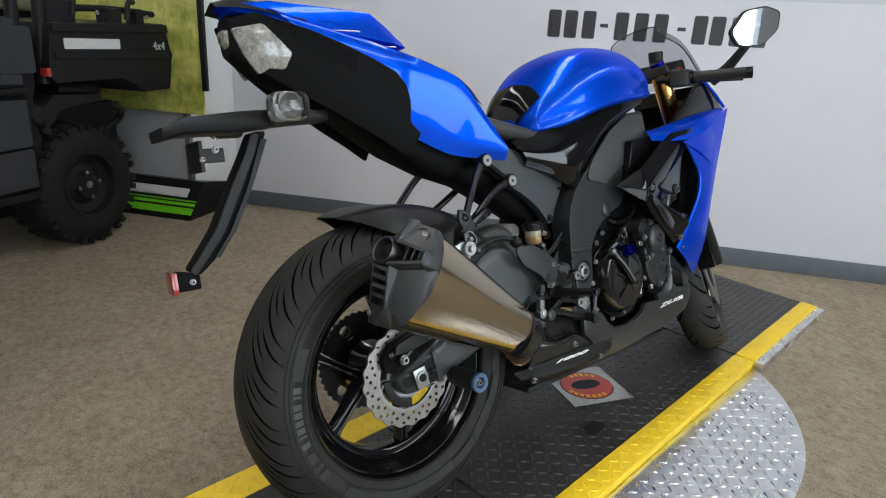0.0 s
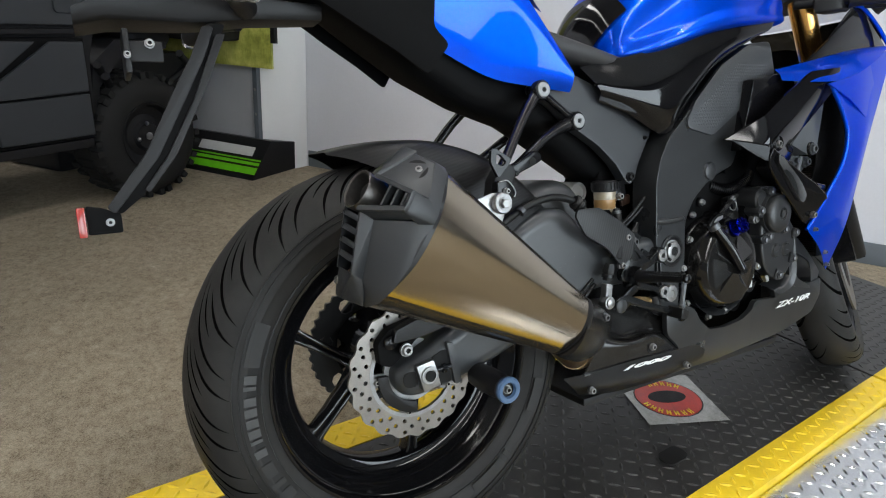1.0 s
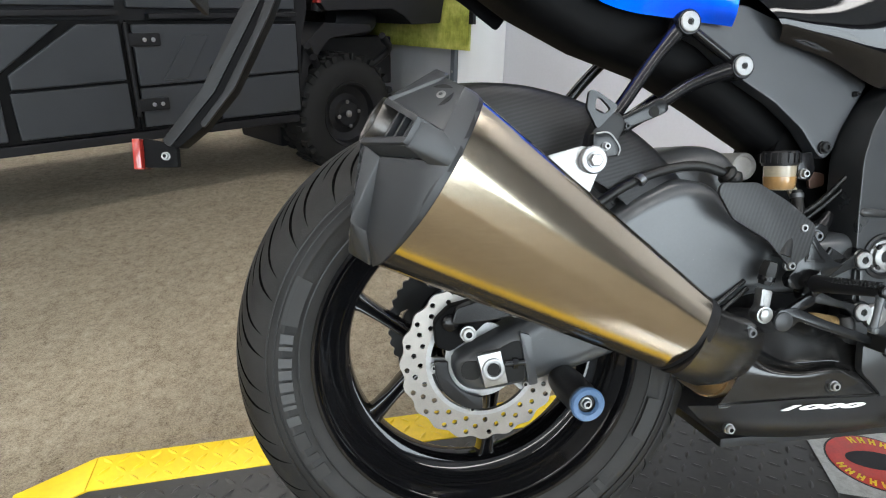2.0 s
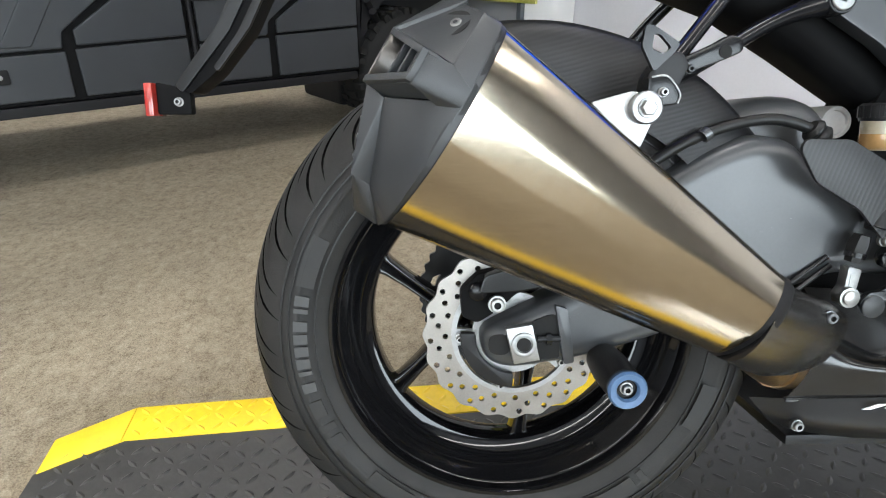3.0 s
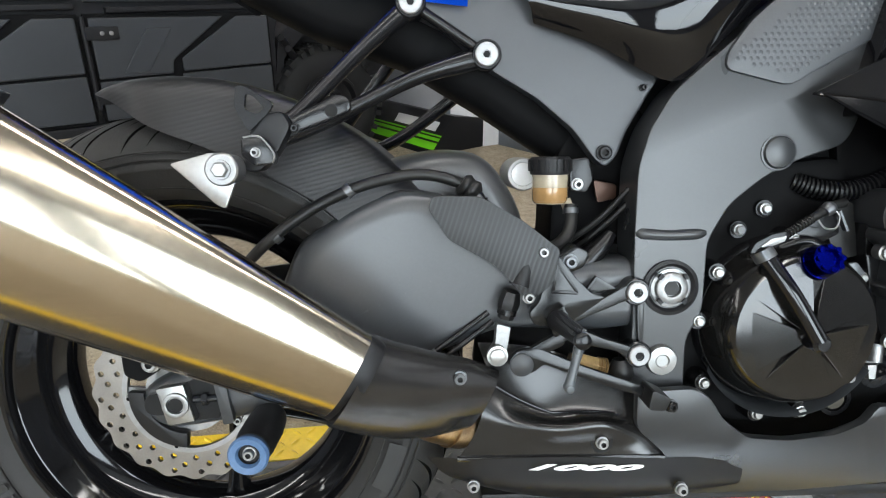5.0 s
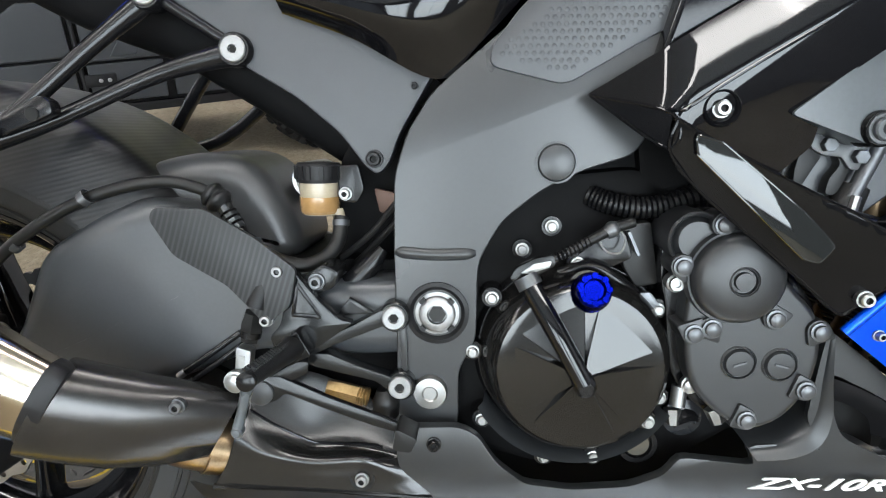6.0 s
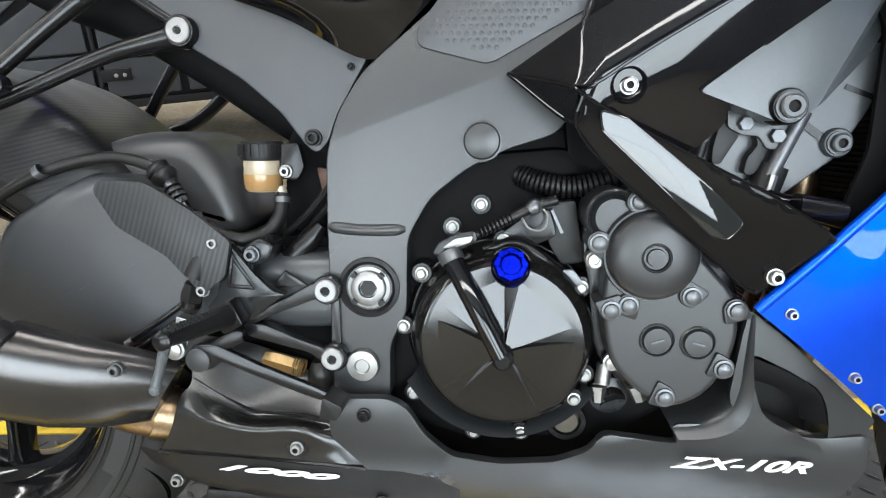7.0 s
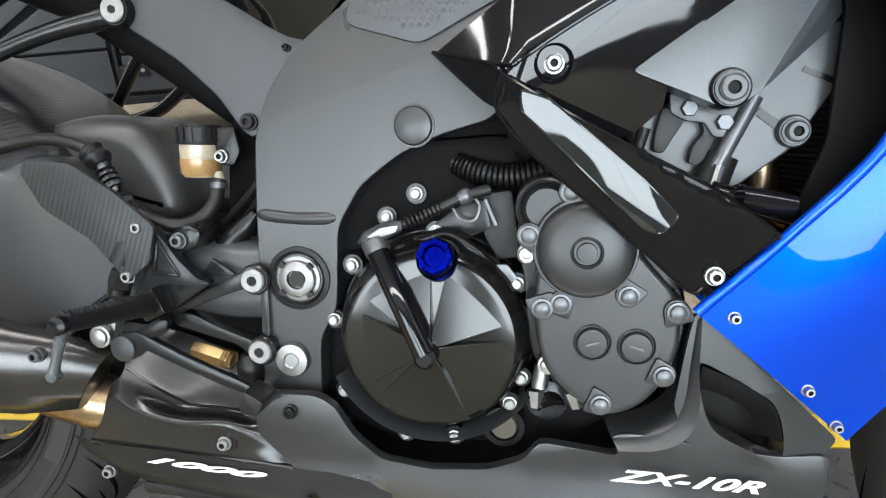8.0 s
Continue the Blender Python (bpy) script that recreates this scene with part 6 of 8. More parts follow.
# ---- plate holder, turn signal ----
holder = part("plate_holder", loft(bmesh.new(), [[(x, y, z) for y, z in rounded([(-w, zt), (w, zt), (w * 0.8, zb), (-w * 0.8, zb)], 0.006, 2)] for x, zt, zb, w in ((-0.395, 0.862, 0.842, 0.048), (-0.36, 0.878, 0.850, 0.052), (-0.26, 0.888, 0.852, 0.042), (-0.18, 0.892, 0.862, 0.036), (-0.08, 0.890, 0.868, 0.03))]), MATTE, bike, "matte black tail tidy and plate holder")
stem = part("plate_stem", prism(bmesh.new(), rounded([(-0.245, 0.850), (-0.268, 0.806), (-0.293, 0.763), (-0.333, 0.688), (-0.384, 0.622), (-0.372, 0.612), (-0.342, 0.636), (-0.301, 0.684), (-0.256, 0.770), (-0.222, 0.850)], 0.006), -0.050, -0.004), UNDER, holder, "tapered black plate stem", bevel=0.003)
part("stem_flange", prism(bmesh.new(), rounded([(-0.252, 0.845), (-0.270, 0.806), (-0.295, 0.763), (-0.335, 0.687), (-0.387, 0.622), (-0.378, 0.614), (-0.322, 0.680), (-0.282, 0.752), (-0.250, 0.812), (-0.238, 0.845)], 0.004), -0.056, -0.049), MATTE, stem, "folded flange", bevel=0.002)
part("stem_flange", prism(bmesh.new(), rounded([(-0.236, 0.836), (-0.272, 0.752), (-0.312, 0.680), (-0.342, 0.642), (-0.337, 0.637), (-0.299, 0.684), (-0.254, 0.770), (-0.224, 0.836)], 0.003), -0.056, -0.049), MATTE, stem, "folded flange", bevel=0.002)
part("plate_tab", box(bmesh.new(), -0.345, -0.338, -0.055, 0.02, 0.785, 0.838), MATTE, holder, bevel=0.002)
part("plate_tab", box(bmesh.new(), -0.338, -0.30, -0.045, -0.040, 0.80, 0.825), MATTE, holder, bevel=0.002)
bolt(-0.315, -0.046, 0.822, 0.007, STEEL, holder)
bolt(-0.342, -0.058, 0.806, 0.005, STEEL, holder)
part("reflector_arm", prism(bmesh.new(), rounded([(-0.410, 0.626), (-0.410, 0.590), (-0.372, 0.590), (-0.372, 0.614), (-0.392, 0.622)], 0.003), -0.050, -0.036), UNDER, holder, bevel=0.002)
bolt(-0.385, -0.0505, 0.604, 0.006, STEEL, holder)
part("reflector", box(bmesh.new(), -0.420, -0.4105, -0.060, -0.024, 0.588, 0.625), REDP, holder, "red rectangular reflector", bevel=0.002)
for s in (-1, 1):
    part("signal_stalk", tube(bmesh.new(), [(-0.19, s * 0.035, 0.876), (-0.215, s * 0.09, 0.878), (-0.222, s * 0.128, 0.878)], [0.016, 0.013, 0.018]), MATTE, holder)
    part("signal_body", loft(bmesh.new(), [[(-0.222 + a, s * y, 0.879 + b) for a, b in rounded([(-w, -h), (w, -h), (w, h), (-w, h)], 0.012, 3)] for y, w, h in ((0.120, 0.018, 0.012), (0.132, 0.028, 0.021), (0.140, 0.030, 0.023))]), MATTE, holder, "black signal housing")
    part("signal_lens", loft(bmesh.new(), [[(-0.222 + a, s * y, 0.879 + b) for a, b in rounded([(-w, -h), (w, -h), (w, h), (-w, h)], 0.012, 3)] for y, w, h in ((0.1405, 0.030, 0.023), (0.165, 0.029, 0.0225), (0.180, 0.026, 0.020), (0.186, 0.016, 0.012))]), LENS, holder, "clear signal lens")
    part("signal_reflector", lathe(bmesh.new(), [(0.0, 0.020), (-0.004, 0.016), (0.008, 0.005), (0.008, 0.0)], n=20), STEEL, holder, m=Matrix.Translation((-0.222, s * 0.152, 0.879)) @ pose(0, 0, 0, 0, 0, 0 if s < 0 else 180))
    part("signal_bulb", lathe(bmesh.new(), [(-0.018, 0.0), (-0.015, 0.006), (-0.004, 0.007), (0.0, 0.005)], n=14), STEEL, holder, m=Matrix.Translation((-0.222, s * 0.156, 0.879)) @ pose(0, 0, 0, 0, 0, 0 if s < 0 else 180))

# ---- rearset, footpeg, brake lever, guards ----
rearset = part("rearset", prism(bmesh.new(), rounded([(0.409, 0.506), (0.435, 0.474), (0.453, 0.457), (0.467, 0.454), (0.421, 0.421), (0.390, 0.425), (0.385, 0.438), (0.396, 0.450), (0.404, 0.482)], 0.005), -0.152, -0.140), REARM, bike, "black machined rearset bracket", bevel=0.002)
for name, hollow in (("emboss_bar", [(0.4125, 0.490), (0.4155, 0.492), (0.4365, 0.461), (0.435, 0.458)]), ("emboss_bar", [(0.4125, 0.491), (0.4155, 0.490), (0.4110, 0.461), (0.4075, 0.461)]), ("emboss_bar", [(0.4085, 0.463), (0.4085, 0.459), (0.436, 0.4575), (0.434, 0.4615)])):
    part(name, prism(bmesh.new(), hollow, -0.1534, -0.1515), CASE, rearset, bevel=0.0005)
part("bracket_arm", prism(bmesh.new(), rounded([(0.419, 0.424), (0.429, 0.431), (0.466, 0.449), (0.492, 0.464), (0.500, 0.462), (0.500, 0.449), (0.486, 0.444), (0.452, 0.430), (0.420, 0.415)], 0.004), -0.140, -0.124), REARM, rearset, bevel=0.003, seg=3)
part("bracket_arm", prism(bmesh.new(), rounded([(0.416, 0.418), (0.439, 0.418), (0.469, 0.405), (0.498, 0.396), (0.504, 0.392), (0.500, 0.378), (0.485, 0.390), (0.420, 0.405)], 0.004), -0.140, -0.124), REARM, rearset, bevel=0.003, seg=3)
part("bracket_strut", prism(bmesh.new(), rounded([(0.507, 0.449), (0.515, 0.449), (0.516, 0.398), (0.510, 0.400)], 0.003), -0.1335, -0.126), SATIN, rearset, bevel=0.0015)
part("rear_gusset", prism(bmesh.new(), [(0.460, 0.474), (0.484, 0.459), (0.447, 0.455)], -0.136, -0.130), REARM, rearset, bevel=0.001)
part("gusset_emboss", prism(bmesh.new(), [(0.461, 0.470), (0.475, 0.460), (0.453, 0.458)], -0.1372, -0.1355), CASE, rearset)
for bx, bz in ((0.504, 0.456), (0.509, 0.385)):
    part("arm_eye", lathe(bmesh.new(), [(0.012, 0.0), (0.012, 0.0150), (-0.006, 0.0150), (-0.0078, 0.0135), (-0.0078, 0.0)], (bx, -0.1320, bz), 26), REARM, rearset)
    part("cap_screw", lathe(bmesh.new(), [(0.002, 0.0118), (-0.0034, 0.0118), (-0.0046, 0.0105), (-0.0046, 0.0050), (-0.0020, 0.0045), (-0.0020, 0.0)], (bx, -0.1395, bz), 24), CAST, rearset, "dull steel cap screw")
    part("socket", lathe(bmesh.new(), [(-0.0026, 0.0046), (-0.0026, 0.0)], (bx, -0.1395, bz), 6), GAPBLACK, rearset)
bolt(0.398, -0.1545, 0.504, 0.0078, CAST, rearset)
bolt(0.384, -0.1545, 0.456, 0.0080, CAST, rearset)
part("peg_block", prism(bmesh.new(), rounded([(0.400, 0.436), (0.417, 0.451), (0.430, 0.427), (0.409, 0.416)], 0.003), -0.170, -0.148), CASE, rearset, bevel=0.002)
bolt(0.414, -0.1715, 0.434, 0.0075, CAST, rearset)
part("heel_guard", prism(bmesh.new(), rounded([(0.279, 0.552), (0.284, 0.563), (0.332, 0.562), (0.376, 0.537), (0.416, 0.506), (0.408, 0.470), (0.384, 0.452), (0.349, 0.490), (0.300, 0.518)], 0.006), -0.158, -0.153), WEAVE, bike, "carbon look heel guard", bevel=0.001)
peg = part("footpeg", tube(bmesh.new(), [(0.412, -0.168, 0.434), (0.411, -0.215, 0.439), (0.409, -0.268, 0.445)], [0.0115, 0.0088, 0.0066], 14), MATTE, rearset, "black knurled footpeg")
bm = bmesh.new()
for k in range(16):
    p = Vector((0.412, -0.182, 0.436)).lerp(Vector((0.4095, -0.262, 0.4445)), k / 15)
    for off in ((-0.0062, 0.0, 0.0050), (-0.0020, 0.0, 0.0078), (0.0026, 0.0, 0.0076)):
        box(bm, -0.0018, 0.0018, -0.0015, 0.0015, -0.0016, 0.0016, Matrix.Translation(p + Vector(off)) @ pose(0, 0, 0, 0, 30, 5))
part("knurling", bm, SATIN, peg, kind="stuff")
part("peg_end", lathe(bmesh.new(), [(0, 0.0), (0, 0.0076), (0.005, 0.0076), (0.006, 0.006), (0.006, 0.0)], n=14), CASE, peg, m=align((0.409, -0.268, 0.445), (0.409, -0.280, 0.446)))
part("peg_feeler", tube(bmesh.new(), [(0.408, -0.266, 0.440), (0.403, -0.268, 0.420), (0.399, -0.269, 0.405)], [0.0050, 0.0038, 0.0044], 12), NOSEM, peg, "grey peg feeler")
part("feeler_ball", lathe(bmesh.new(), [(0.005, 0.0), (0.004, 0.0044), (-0.003, 0.0046), (-0.005, 0.0030), (-0.0055, 0.0)], (0.399, -0.269, 0.403), 16), NOSEM, peg)
lever = part("brake_pedal", prism(bmesh.new(), rounded([(0.362, 0.388), (0.368, 0.376), (0.380, 0.372), (0.392, 0.376), (0.400, 0.384), (0.430, 0.372), (0.480, 0.354), (0.512, 0.345), (0.514, 0.354), (0.490, 0.364), (0.440, 0.382), (0.408, 0.396), (0.394, 0.402), (0.372, 0.400)], 0.005), -0.160, -0.152), REARM, rearset, "black brake pedal", bevel=0.0025)
part("pedal_link", prism(bmesh.new(), rounded([(0.384, 0.400), (0.396, 0.392), (0.422, 0.404), (0.424, 0.416), (0.412, 0.416)], 0.004), -0.158, -0.150), CASE, lever, bevel=0.002)
part("pedal_eye", lathe(bmesh.new(), [(0.002, 0.0), (0.002, 0.0125), (-0.002, 0.0125), (-0.003, 0.0112), (-0.003, 0.0)], (0.3765, -0.160, 0.3845), 26), CAPM, lever)
bolt(0.351, -0.158, 0.394, 0.0125, BRIGHT, lever, hole=False)
part("pedal_pad", prism(bmesh.new(), rounded([(0.506, 0.340), (0.524, 0.338), (0.530, 0.352), (0.510, 0.362)], 0.004), -0.182, -0.150), RUBBER, lever, bevel=0.003)
part("clevis_nut", tube(bmesh.new(), [(0.368, -0.143, 0.460), (0.365, -0.142, 0.447), (0.361, -0.142, 0.430)], [0.009, 0.0115, 0.0085], 6), RUBBER, rearset)
part("clevis_collar", lathe(bmesh.new(), [(-0.003, 0.0), (-0.003, 0.0105), (0.003, 0.0105), (0.003, 0.0)], n=20), CASE, rearset, m=align((0.363, -0.142, 0.438), (0.359, -0.142, 0.42)))
clevis = part("link_clevis", prism(bmesh.new(), rounded([(0.351, 0.427), (0.366, 0.423), (0.362, 0.398), (0.357, 0.386), (0.346, 0.384), (0.343, 0.395), (0.349, 0.404)], 0.003), -0.152, -0.138), CAST, rearset, "bright steel link clevis", bevel=0.002)
part("clevis_slot", prism(bmesh.new(), [(0.3535, 0.419), (0.3595, 0.418), (0.3575, 0.402), (0.3530, 0.403)], -0.1526, -0.150), STEEL, clevis)
bolt(0.351, -0.1525, 0.392, 0.0088, CAST, clevis, hole=False)
for p in ([(0.286, -0.129, 0.390), (0.345, -0.123, 0.432)], [(0.294, -0.129, 0.381), (0.350, -0.123, 0.422)]):
    rod = part("stay_rod", tube(bmesh.new(), p, 0.0034, 10), HANG, rearset)
    a, b = Vector(p[0]), Vector(p[1])
    part("rod_tip", tube(bmesh.new(), [tuple(a + (a - b) * 0.10), tuple(a + (b - a) * 0.02)], 0.0038, 10), CAST, rod)
part("brake_light_switch", tube(bmesh.new(), [(0.434, -0.132, 0.379), (0.448, -0.132, 0.376), (0.472, -0.132, 0.370)], [0.0085, 0.0098, 0.0098], 6), BRASS, rearset, "brass brake light switch")
for k in range(4):
    part("coil", lathe(bmesh.new(), [(-0.0013, 0.0088), (0, 0.0102), (0.0013, 0.0088)], (0, 0.003 * k, 0), 16), BRASS, rearset, m=align((0.466, -0.132, 0.3715), (0.488, -0.132, 0.367)))
part("switch_boot", tube(bmesh.new(), [(0.492, -0.130, 0.378), (0.493, -0.130, 0.366), (0.493, -0.128, 0.350)], [0.008, 0.0135, 0.013], 14), RUBBER, rearset)
part("master_cylinder", tube(bmesh.new(), [(0.385, -0.145, 0.500), (0.374, -0.152, 0.468)], 0.011, 14), MATTE, bike, "black rear master cylinder")
# brake hose, reservoir
part("brake_hose", tube(bmesh.new(), [(0.06, -0.125, 0.46), (0.10, -0.125, 0.505), (0.137, -0.120, 0.535), (0.180, -0.116, 0.560), (0.225, -0.112, 0.576), (0.271, -0.11, 0.583), (0.308, -0.11, 0.576), (0.332, -0.112, 0.562), (0.344, -0.118, 0.542)], 0.0062, 12, 60), RUBBER, bike, "black rubber brake hose")
for x, z in ((0.118, 0.519), (0.196, 0.567)):
    part("hose_clip", lathe(bmesh.new(), [(-0.004, 0.0078), (0.004, 0.0078), (0.004, 0.006), (-0.004, 0.006)], n=16, closed=True), PAINTB, bike, m=align((x, -0.121, z), (x + 0.03, -0.119, z + 0.022)))
part("hose_boot", tube(bmesh.new(), [(0.316, -0.112, 0.574), (0.320, -0.112, 0.571), (0.324, -0.112, 0.568), (0.328, -0.113, 0.564), (0.333, -0.114, 0.559)], [0.0095, 0.0135, 0.0115, 0.0138, 0.0090], 18), RUBBER, bike, "ribbed rubber hose boot")
part("hose_nipple", tube(bmesh.new(), [(0.332, -0.114, 0.560), (0.340, -0.116, 0.548), (0.348, -0.118, 0.537)], [0.0062, 0.0080, 0.0078], 8), PAINTB, bike)
for f in (0.2, 0.5, 0.8):
    q = Vector((0.335, -0.115, 0.556)).lerp(Vector((0.347, -0.118, 0.539)), f)
    part("nipple_ring", lathe(bmesh.new(), [(-0.0012, 0.0082), (0, 0.0092), (0.0012, 0.0082)], n=16), CASE, bike, m=align(q, q + Vector((0.012, -0.003, -0.017))))
part("banjo", tube(bmesh.new(), [(0.348, -0.118, 0.537), (0.356, -0.122, 0.530), (0.364, -0.126, 0.526)], [0.0060, 0.0056, 0.0066], 12), CASE, bike)
part("banjo_bolt", lathe(bmesh.new(), [(0.014, 0), (0.014, 0.0075), (0.004, 0.0075), (0.004, 0.0100), (0.001, 0.0100), (0.001, 0.0078), (-0.008, 0.0074), (-0.009, 0.0)], n=6), PAINTB, bike, m=Matrix.Translation((0.368, -0.128, 0.521)) @ pose(0, 0, 0, -64, 0, 8))
part("union_block", prism(bmesh.new(), rounded([(0.356, 0.519), (0.378, 0.519), (0.384, 0.508), (0.376, 0.500), (0.360, 0.506)], 0.004), -0.136, -0.118), CASE, bike, bevel=0.002)
part("feed_hose", tube(bmesh.new(), [(0.378, -0.128, 0.514), (0.392, -0.124, 0.506), (0.412, -0.116, 0.501), (0.430, -0.104, 0.507), (0.441, -0.094, 0.522), (0.443, -0.085, 0.546)], 0.0074, 14, 40), RUBBER, bike, "short black feed hose")
part("hose_clamp", lathe(bmesh.new(), [(-0.003, 0.0088), (0.003, 0.0088), (0.003, 0.007), (-0.003, 0.007)], n=18, closed=True), PAINTB, bike, m=align((0.443, -0.087, 0.540), (0.443, -0.084, 0.556)))
res = part("brake_reservoir", lathe(bmesh.new(), [(0.0, 0.0), (0.0, 0.017), (0.003, 0.0195), (0.030, 0.0205), (0.034, 0.0205), (0.034, 0.0)], n=32), FLUID, bike, "translucent amber brake fluid reservoir", m=Matrix.Translation((0.420, -0.080, 0.548)) @ pose(0, 0, 0, 90))
BRAKEF = mat("brake_fluid_amber", (0.46, 0.27, 0.11), 0.2, var=0.12, scale=30, coat=0.4)
BRAKEF.node_tree.nodes["Principled BSDF"].inputs["Transmission Weight"].default_value = 0.4
part("brake_fluid", lathe(bmesh.new(), [(0.0012, 0.0), (0.0012, 0.0182), (0.004, 0.0202), (0.017, 0.0207), (0.0185, 0.0207), (0.0185, 0.0)], n=32), BRAKEF, res, "amber brake fluid", m=Matrix.Translation((0.420, -0.080, 0.548)) @ pose(0, 0, 0, 90))
part("reservoir_spout", tube(bmesh.new(), [(0.438, -0.080, 0.552), (0.442, -0.083, 0.540)], 0.0065, 12), FLUID, res)
bm = bmesh.new()
lathe(bm, [(0.033, 0.0), (0.033, 0.0225), (0.037, 0.0235), (0.050, 0.0235), (0.053, 0.021), (0.053, 0.0)], n=36)
rcap = part("reservoir_cap", bm, MATTE, res, "black ribbed cap", m=Matrix.Translation((0.420, -0.080, 0.548)) @ pose(0, 0, 0, 90))
for k in range(18):
    part("rib", box(bmesh.new(), 0.0225, 0.0252, 0.037, 0.050, -0.002, 0.002, pose(0, 0, 0, 0, 20 * k, 0)), MATTE, rcap, m=Matrix.Translation((0.420, -0.080, 0.548)) @ pose(0, 0, 0, 90))
part("reservoir_stay", prism(bmesh.new(), rounded([(0.440, 0.598), (0.462, 0.600), (0.468, 0.575), (0.460, 0.560), (0.442, 0.562)], 0.004), -0.088, -0.076), CASE, res, bevel=0.002)
bolt(0.449, -0.090, 0.570, 0.008, STEEL, res)
for p in ([(0.44, -0.075, 0.50), (0.475, -0.09, 0.53), (0.505, -0.10, 0.565)], [(0.45, -0.07, 0.49), (0.48, -0.085, 0.52), (0.508, -0.095, 0.55)]):
    part("cable", tube(bmesh.new(), p, 0.0036, 8), RUBBER, bike)
part("bracket_tab", prism(bmesh.new(), rounded([(0.474, 0.574), (0.502, 0.568), (0.502, 0.552), (0.480, 0.547)], 0.004), -0.066, -0.060), mat("copper_plated_tab", (0.06, 0.032, 0.022), 0.4, metal=0.6), bike, bevel=0.001)
part("rear_engine_lug", prism(bmesh.new(), rounded([(0.416, 0.494), (0.436, 0.508), (0.452, 0.500), (0.446, 0.484), (0.426, 0.476)], 0.005), -0.140, -0.10), REARM, bike, bevel=0.003)
bolt(0.430, -0.142, 0.491, 0.0095, PAINTB, bike)
part("switch_tube", tube(bmesh.new(), [(0.455, -0.100, 0.478), (0.476, -0.098, 0.500), (0.488, -0.096, 0.515)], [0.013, 0.0105, 0.006], 14), CASE, bike)
part("inner_guard", prism(bmesh.new(), rounded([(0.33, 0.36), (0.34, 0.44), (0.40, 0.475), (0.505, 0.475), (0.520, 0.35), (0.42, 0.33)], 0.01), -0.090, -0.078), UNDER, bike, "black inner guard behind the footrest", bevel=0.003)

part("shock_linkage", prism(bmesh.new(), rounded([(0.428, 0.50), (0.432, 0.60), (0.47, 0.66), (0.54, 0.66), (0.54, 0.40), (0.42, 0.40)], 0.02), -0.045, 0.05), UNDER, bike, "black shock linkage housing", bevel=0.01)

# ---- engine ----
part("crankcase", prism(bmesh.new(), rounded([(0.560, 0.310), (0.575, 0.540), (0.640, 0.590), (0.740, 0.600), (0.800, 0.570), (0.870, 0.540), (0.900, 0.470), (0.890, 0.360), (0.800, 0.300), (0.650, 0.285)], 0.02), -0.105, 0.13), UNDER, bike, "black painted crankcase", bevel=0.01)
CC = (0.679, 0.416)
clutch = part("clutch_cover", lathe(bmesh.new(), [(0.02, 0.0), (0.02, 0.094), (-0.012, 0.094), (-0.020, 0.091), (-0.040, 0.088), (-0.056, 0.082), (-0.062, 0.076), (-0.063, 0.070), (-0.060, 0.0)], (CC[0], -0.102, CC[1]), 64), CLUTCHM, bike, "black faceted clutch cover", angle=30)
part("clutch_flange", lathe(bmesh.new(), [(0.02, 0.0), (0.02, 0.098), (-0.008, 0.098), (-0.014, 0.094), (-0.016, 0.0)], (CC[0], -0.102, CC[1]), 48), CASE, clutch)
# five flat facets rise to the hub, with a sunk notch at each meeting
HUB = Vector((0.681, -0.1735, 0.413))
for a0, a1 in ((16, 83), (87, 150), (154, 221), (225, 303), (307, 372)):
    bm = bmesh.new()
    mid, half, n = radians((a0 + a1) / 2), radians((a1 - a0) / 2), 10
    hub, low = bm.verts.new(HUB), bm.verts.new((HUB.x, -0.150, HUB.z))
    rim_v = []
    for i in range(n + 1):
        a = mid + (half - radians(3.6)) * (2 * i / n - 1)
        fall = 0.0095 * math.cos(a - mid) / math.cos(half)
        rim_v.append(bm.verts.new((HUB.x + 0.076 * math.cos(a), HUB.y + fall, HUB.z + 0.076 * math.sin(a))))
    ends = [bm.verts.new((HUB.x + 0.018 * math.cos(mid + k * (half - 0.012)), HUB.y + 0.0022, HUB.z + 0.018 * math.sin(mid + k * (half - 0.012)))) for k in (-1, 1)]
    foot = [bm.verts.new((v.co.x, -0.152, v.co.z)) for v in rim_v]
    sink = [bm.verts.new((v.co.x, -0.152, v.co.z)) for v in ends]
    face = [hub, ends[0]] + rim_v + [ends[1]]
    under = [low, sink[0]] + foot + [sink[1]]
    bm.faces.new(face)
    for i in range(len(face)):
        bm.faces.new((face[i - 1], face[i], under[i], under[i - 1]))
    part("facet", bm, CLUTCHM, clutch, bevel=0.0007, seg=1, angle=20)
for x, y, z in ((0.655, -0.112, 0.542), (0.627, -0.112, 0.519), (0.598, -0.128, 0.474), (0.580, -0.128, 0.419), (0.590, -0.128, 0.347), (0.653, -0.130, 0.309), (0.701, -0.134, 0.313), (0.752, -0.136, 0.353), (0.761, -0.136, 0.379), (0.753, -0.138, 0.468), (0.678, -0.132, 0.510)):
    bolt(x, y, z, 0.0074, STEEL, clutch, hole=False)
    part("bolt_boss", lathe(bmesh.new(), [(0.03, 0.0), (0.03, 0.0125), (0.002, 0.0098), (0.002, 0.0)], (x, y, z), 16), CASE, clutch)
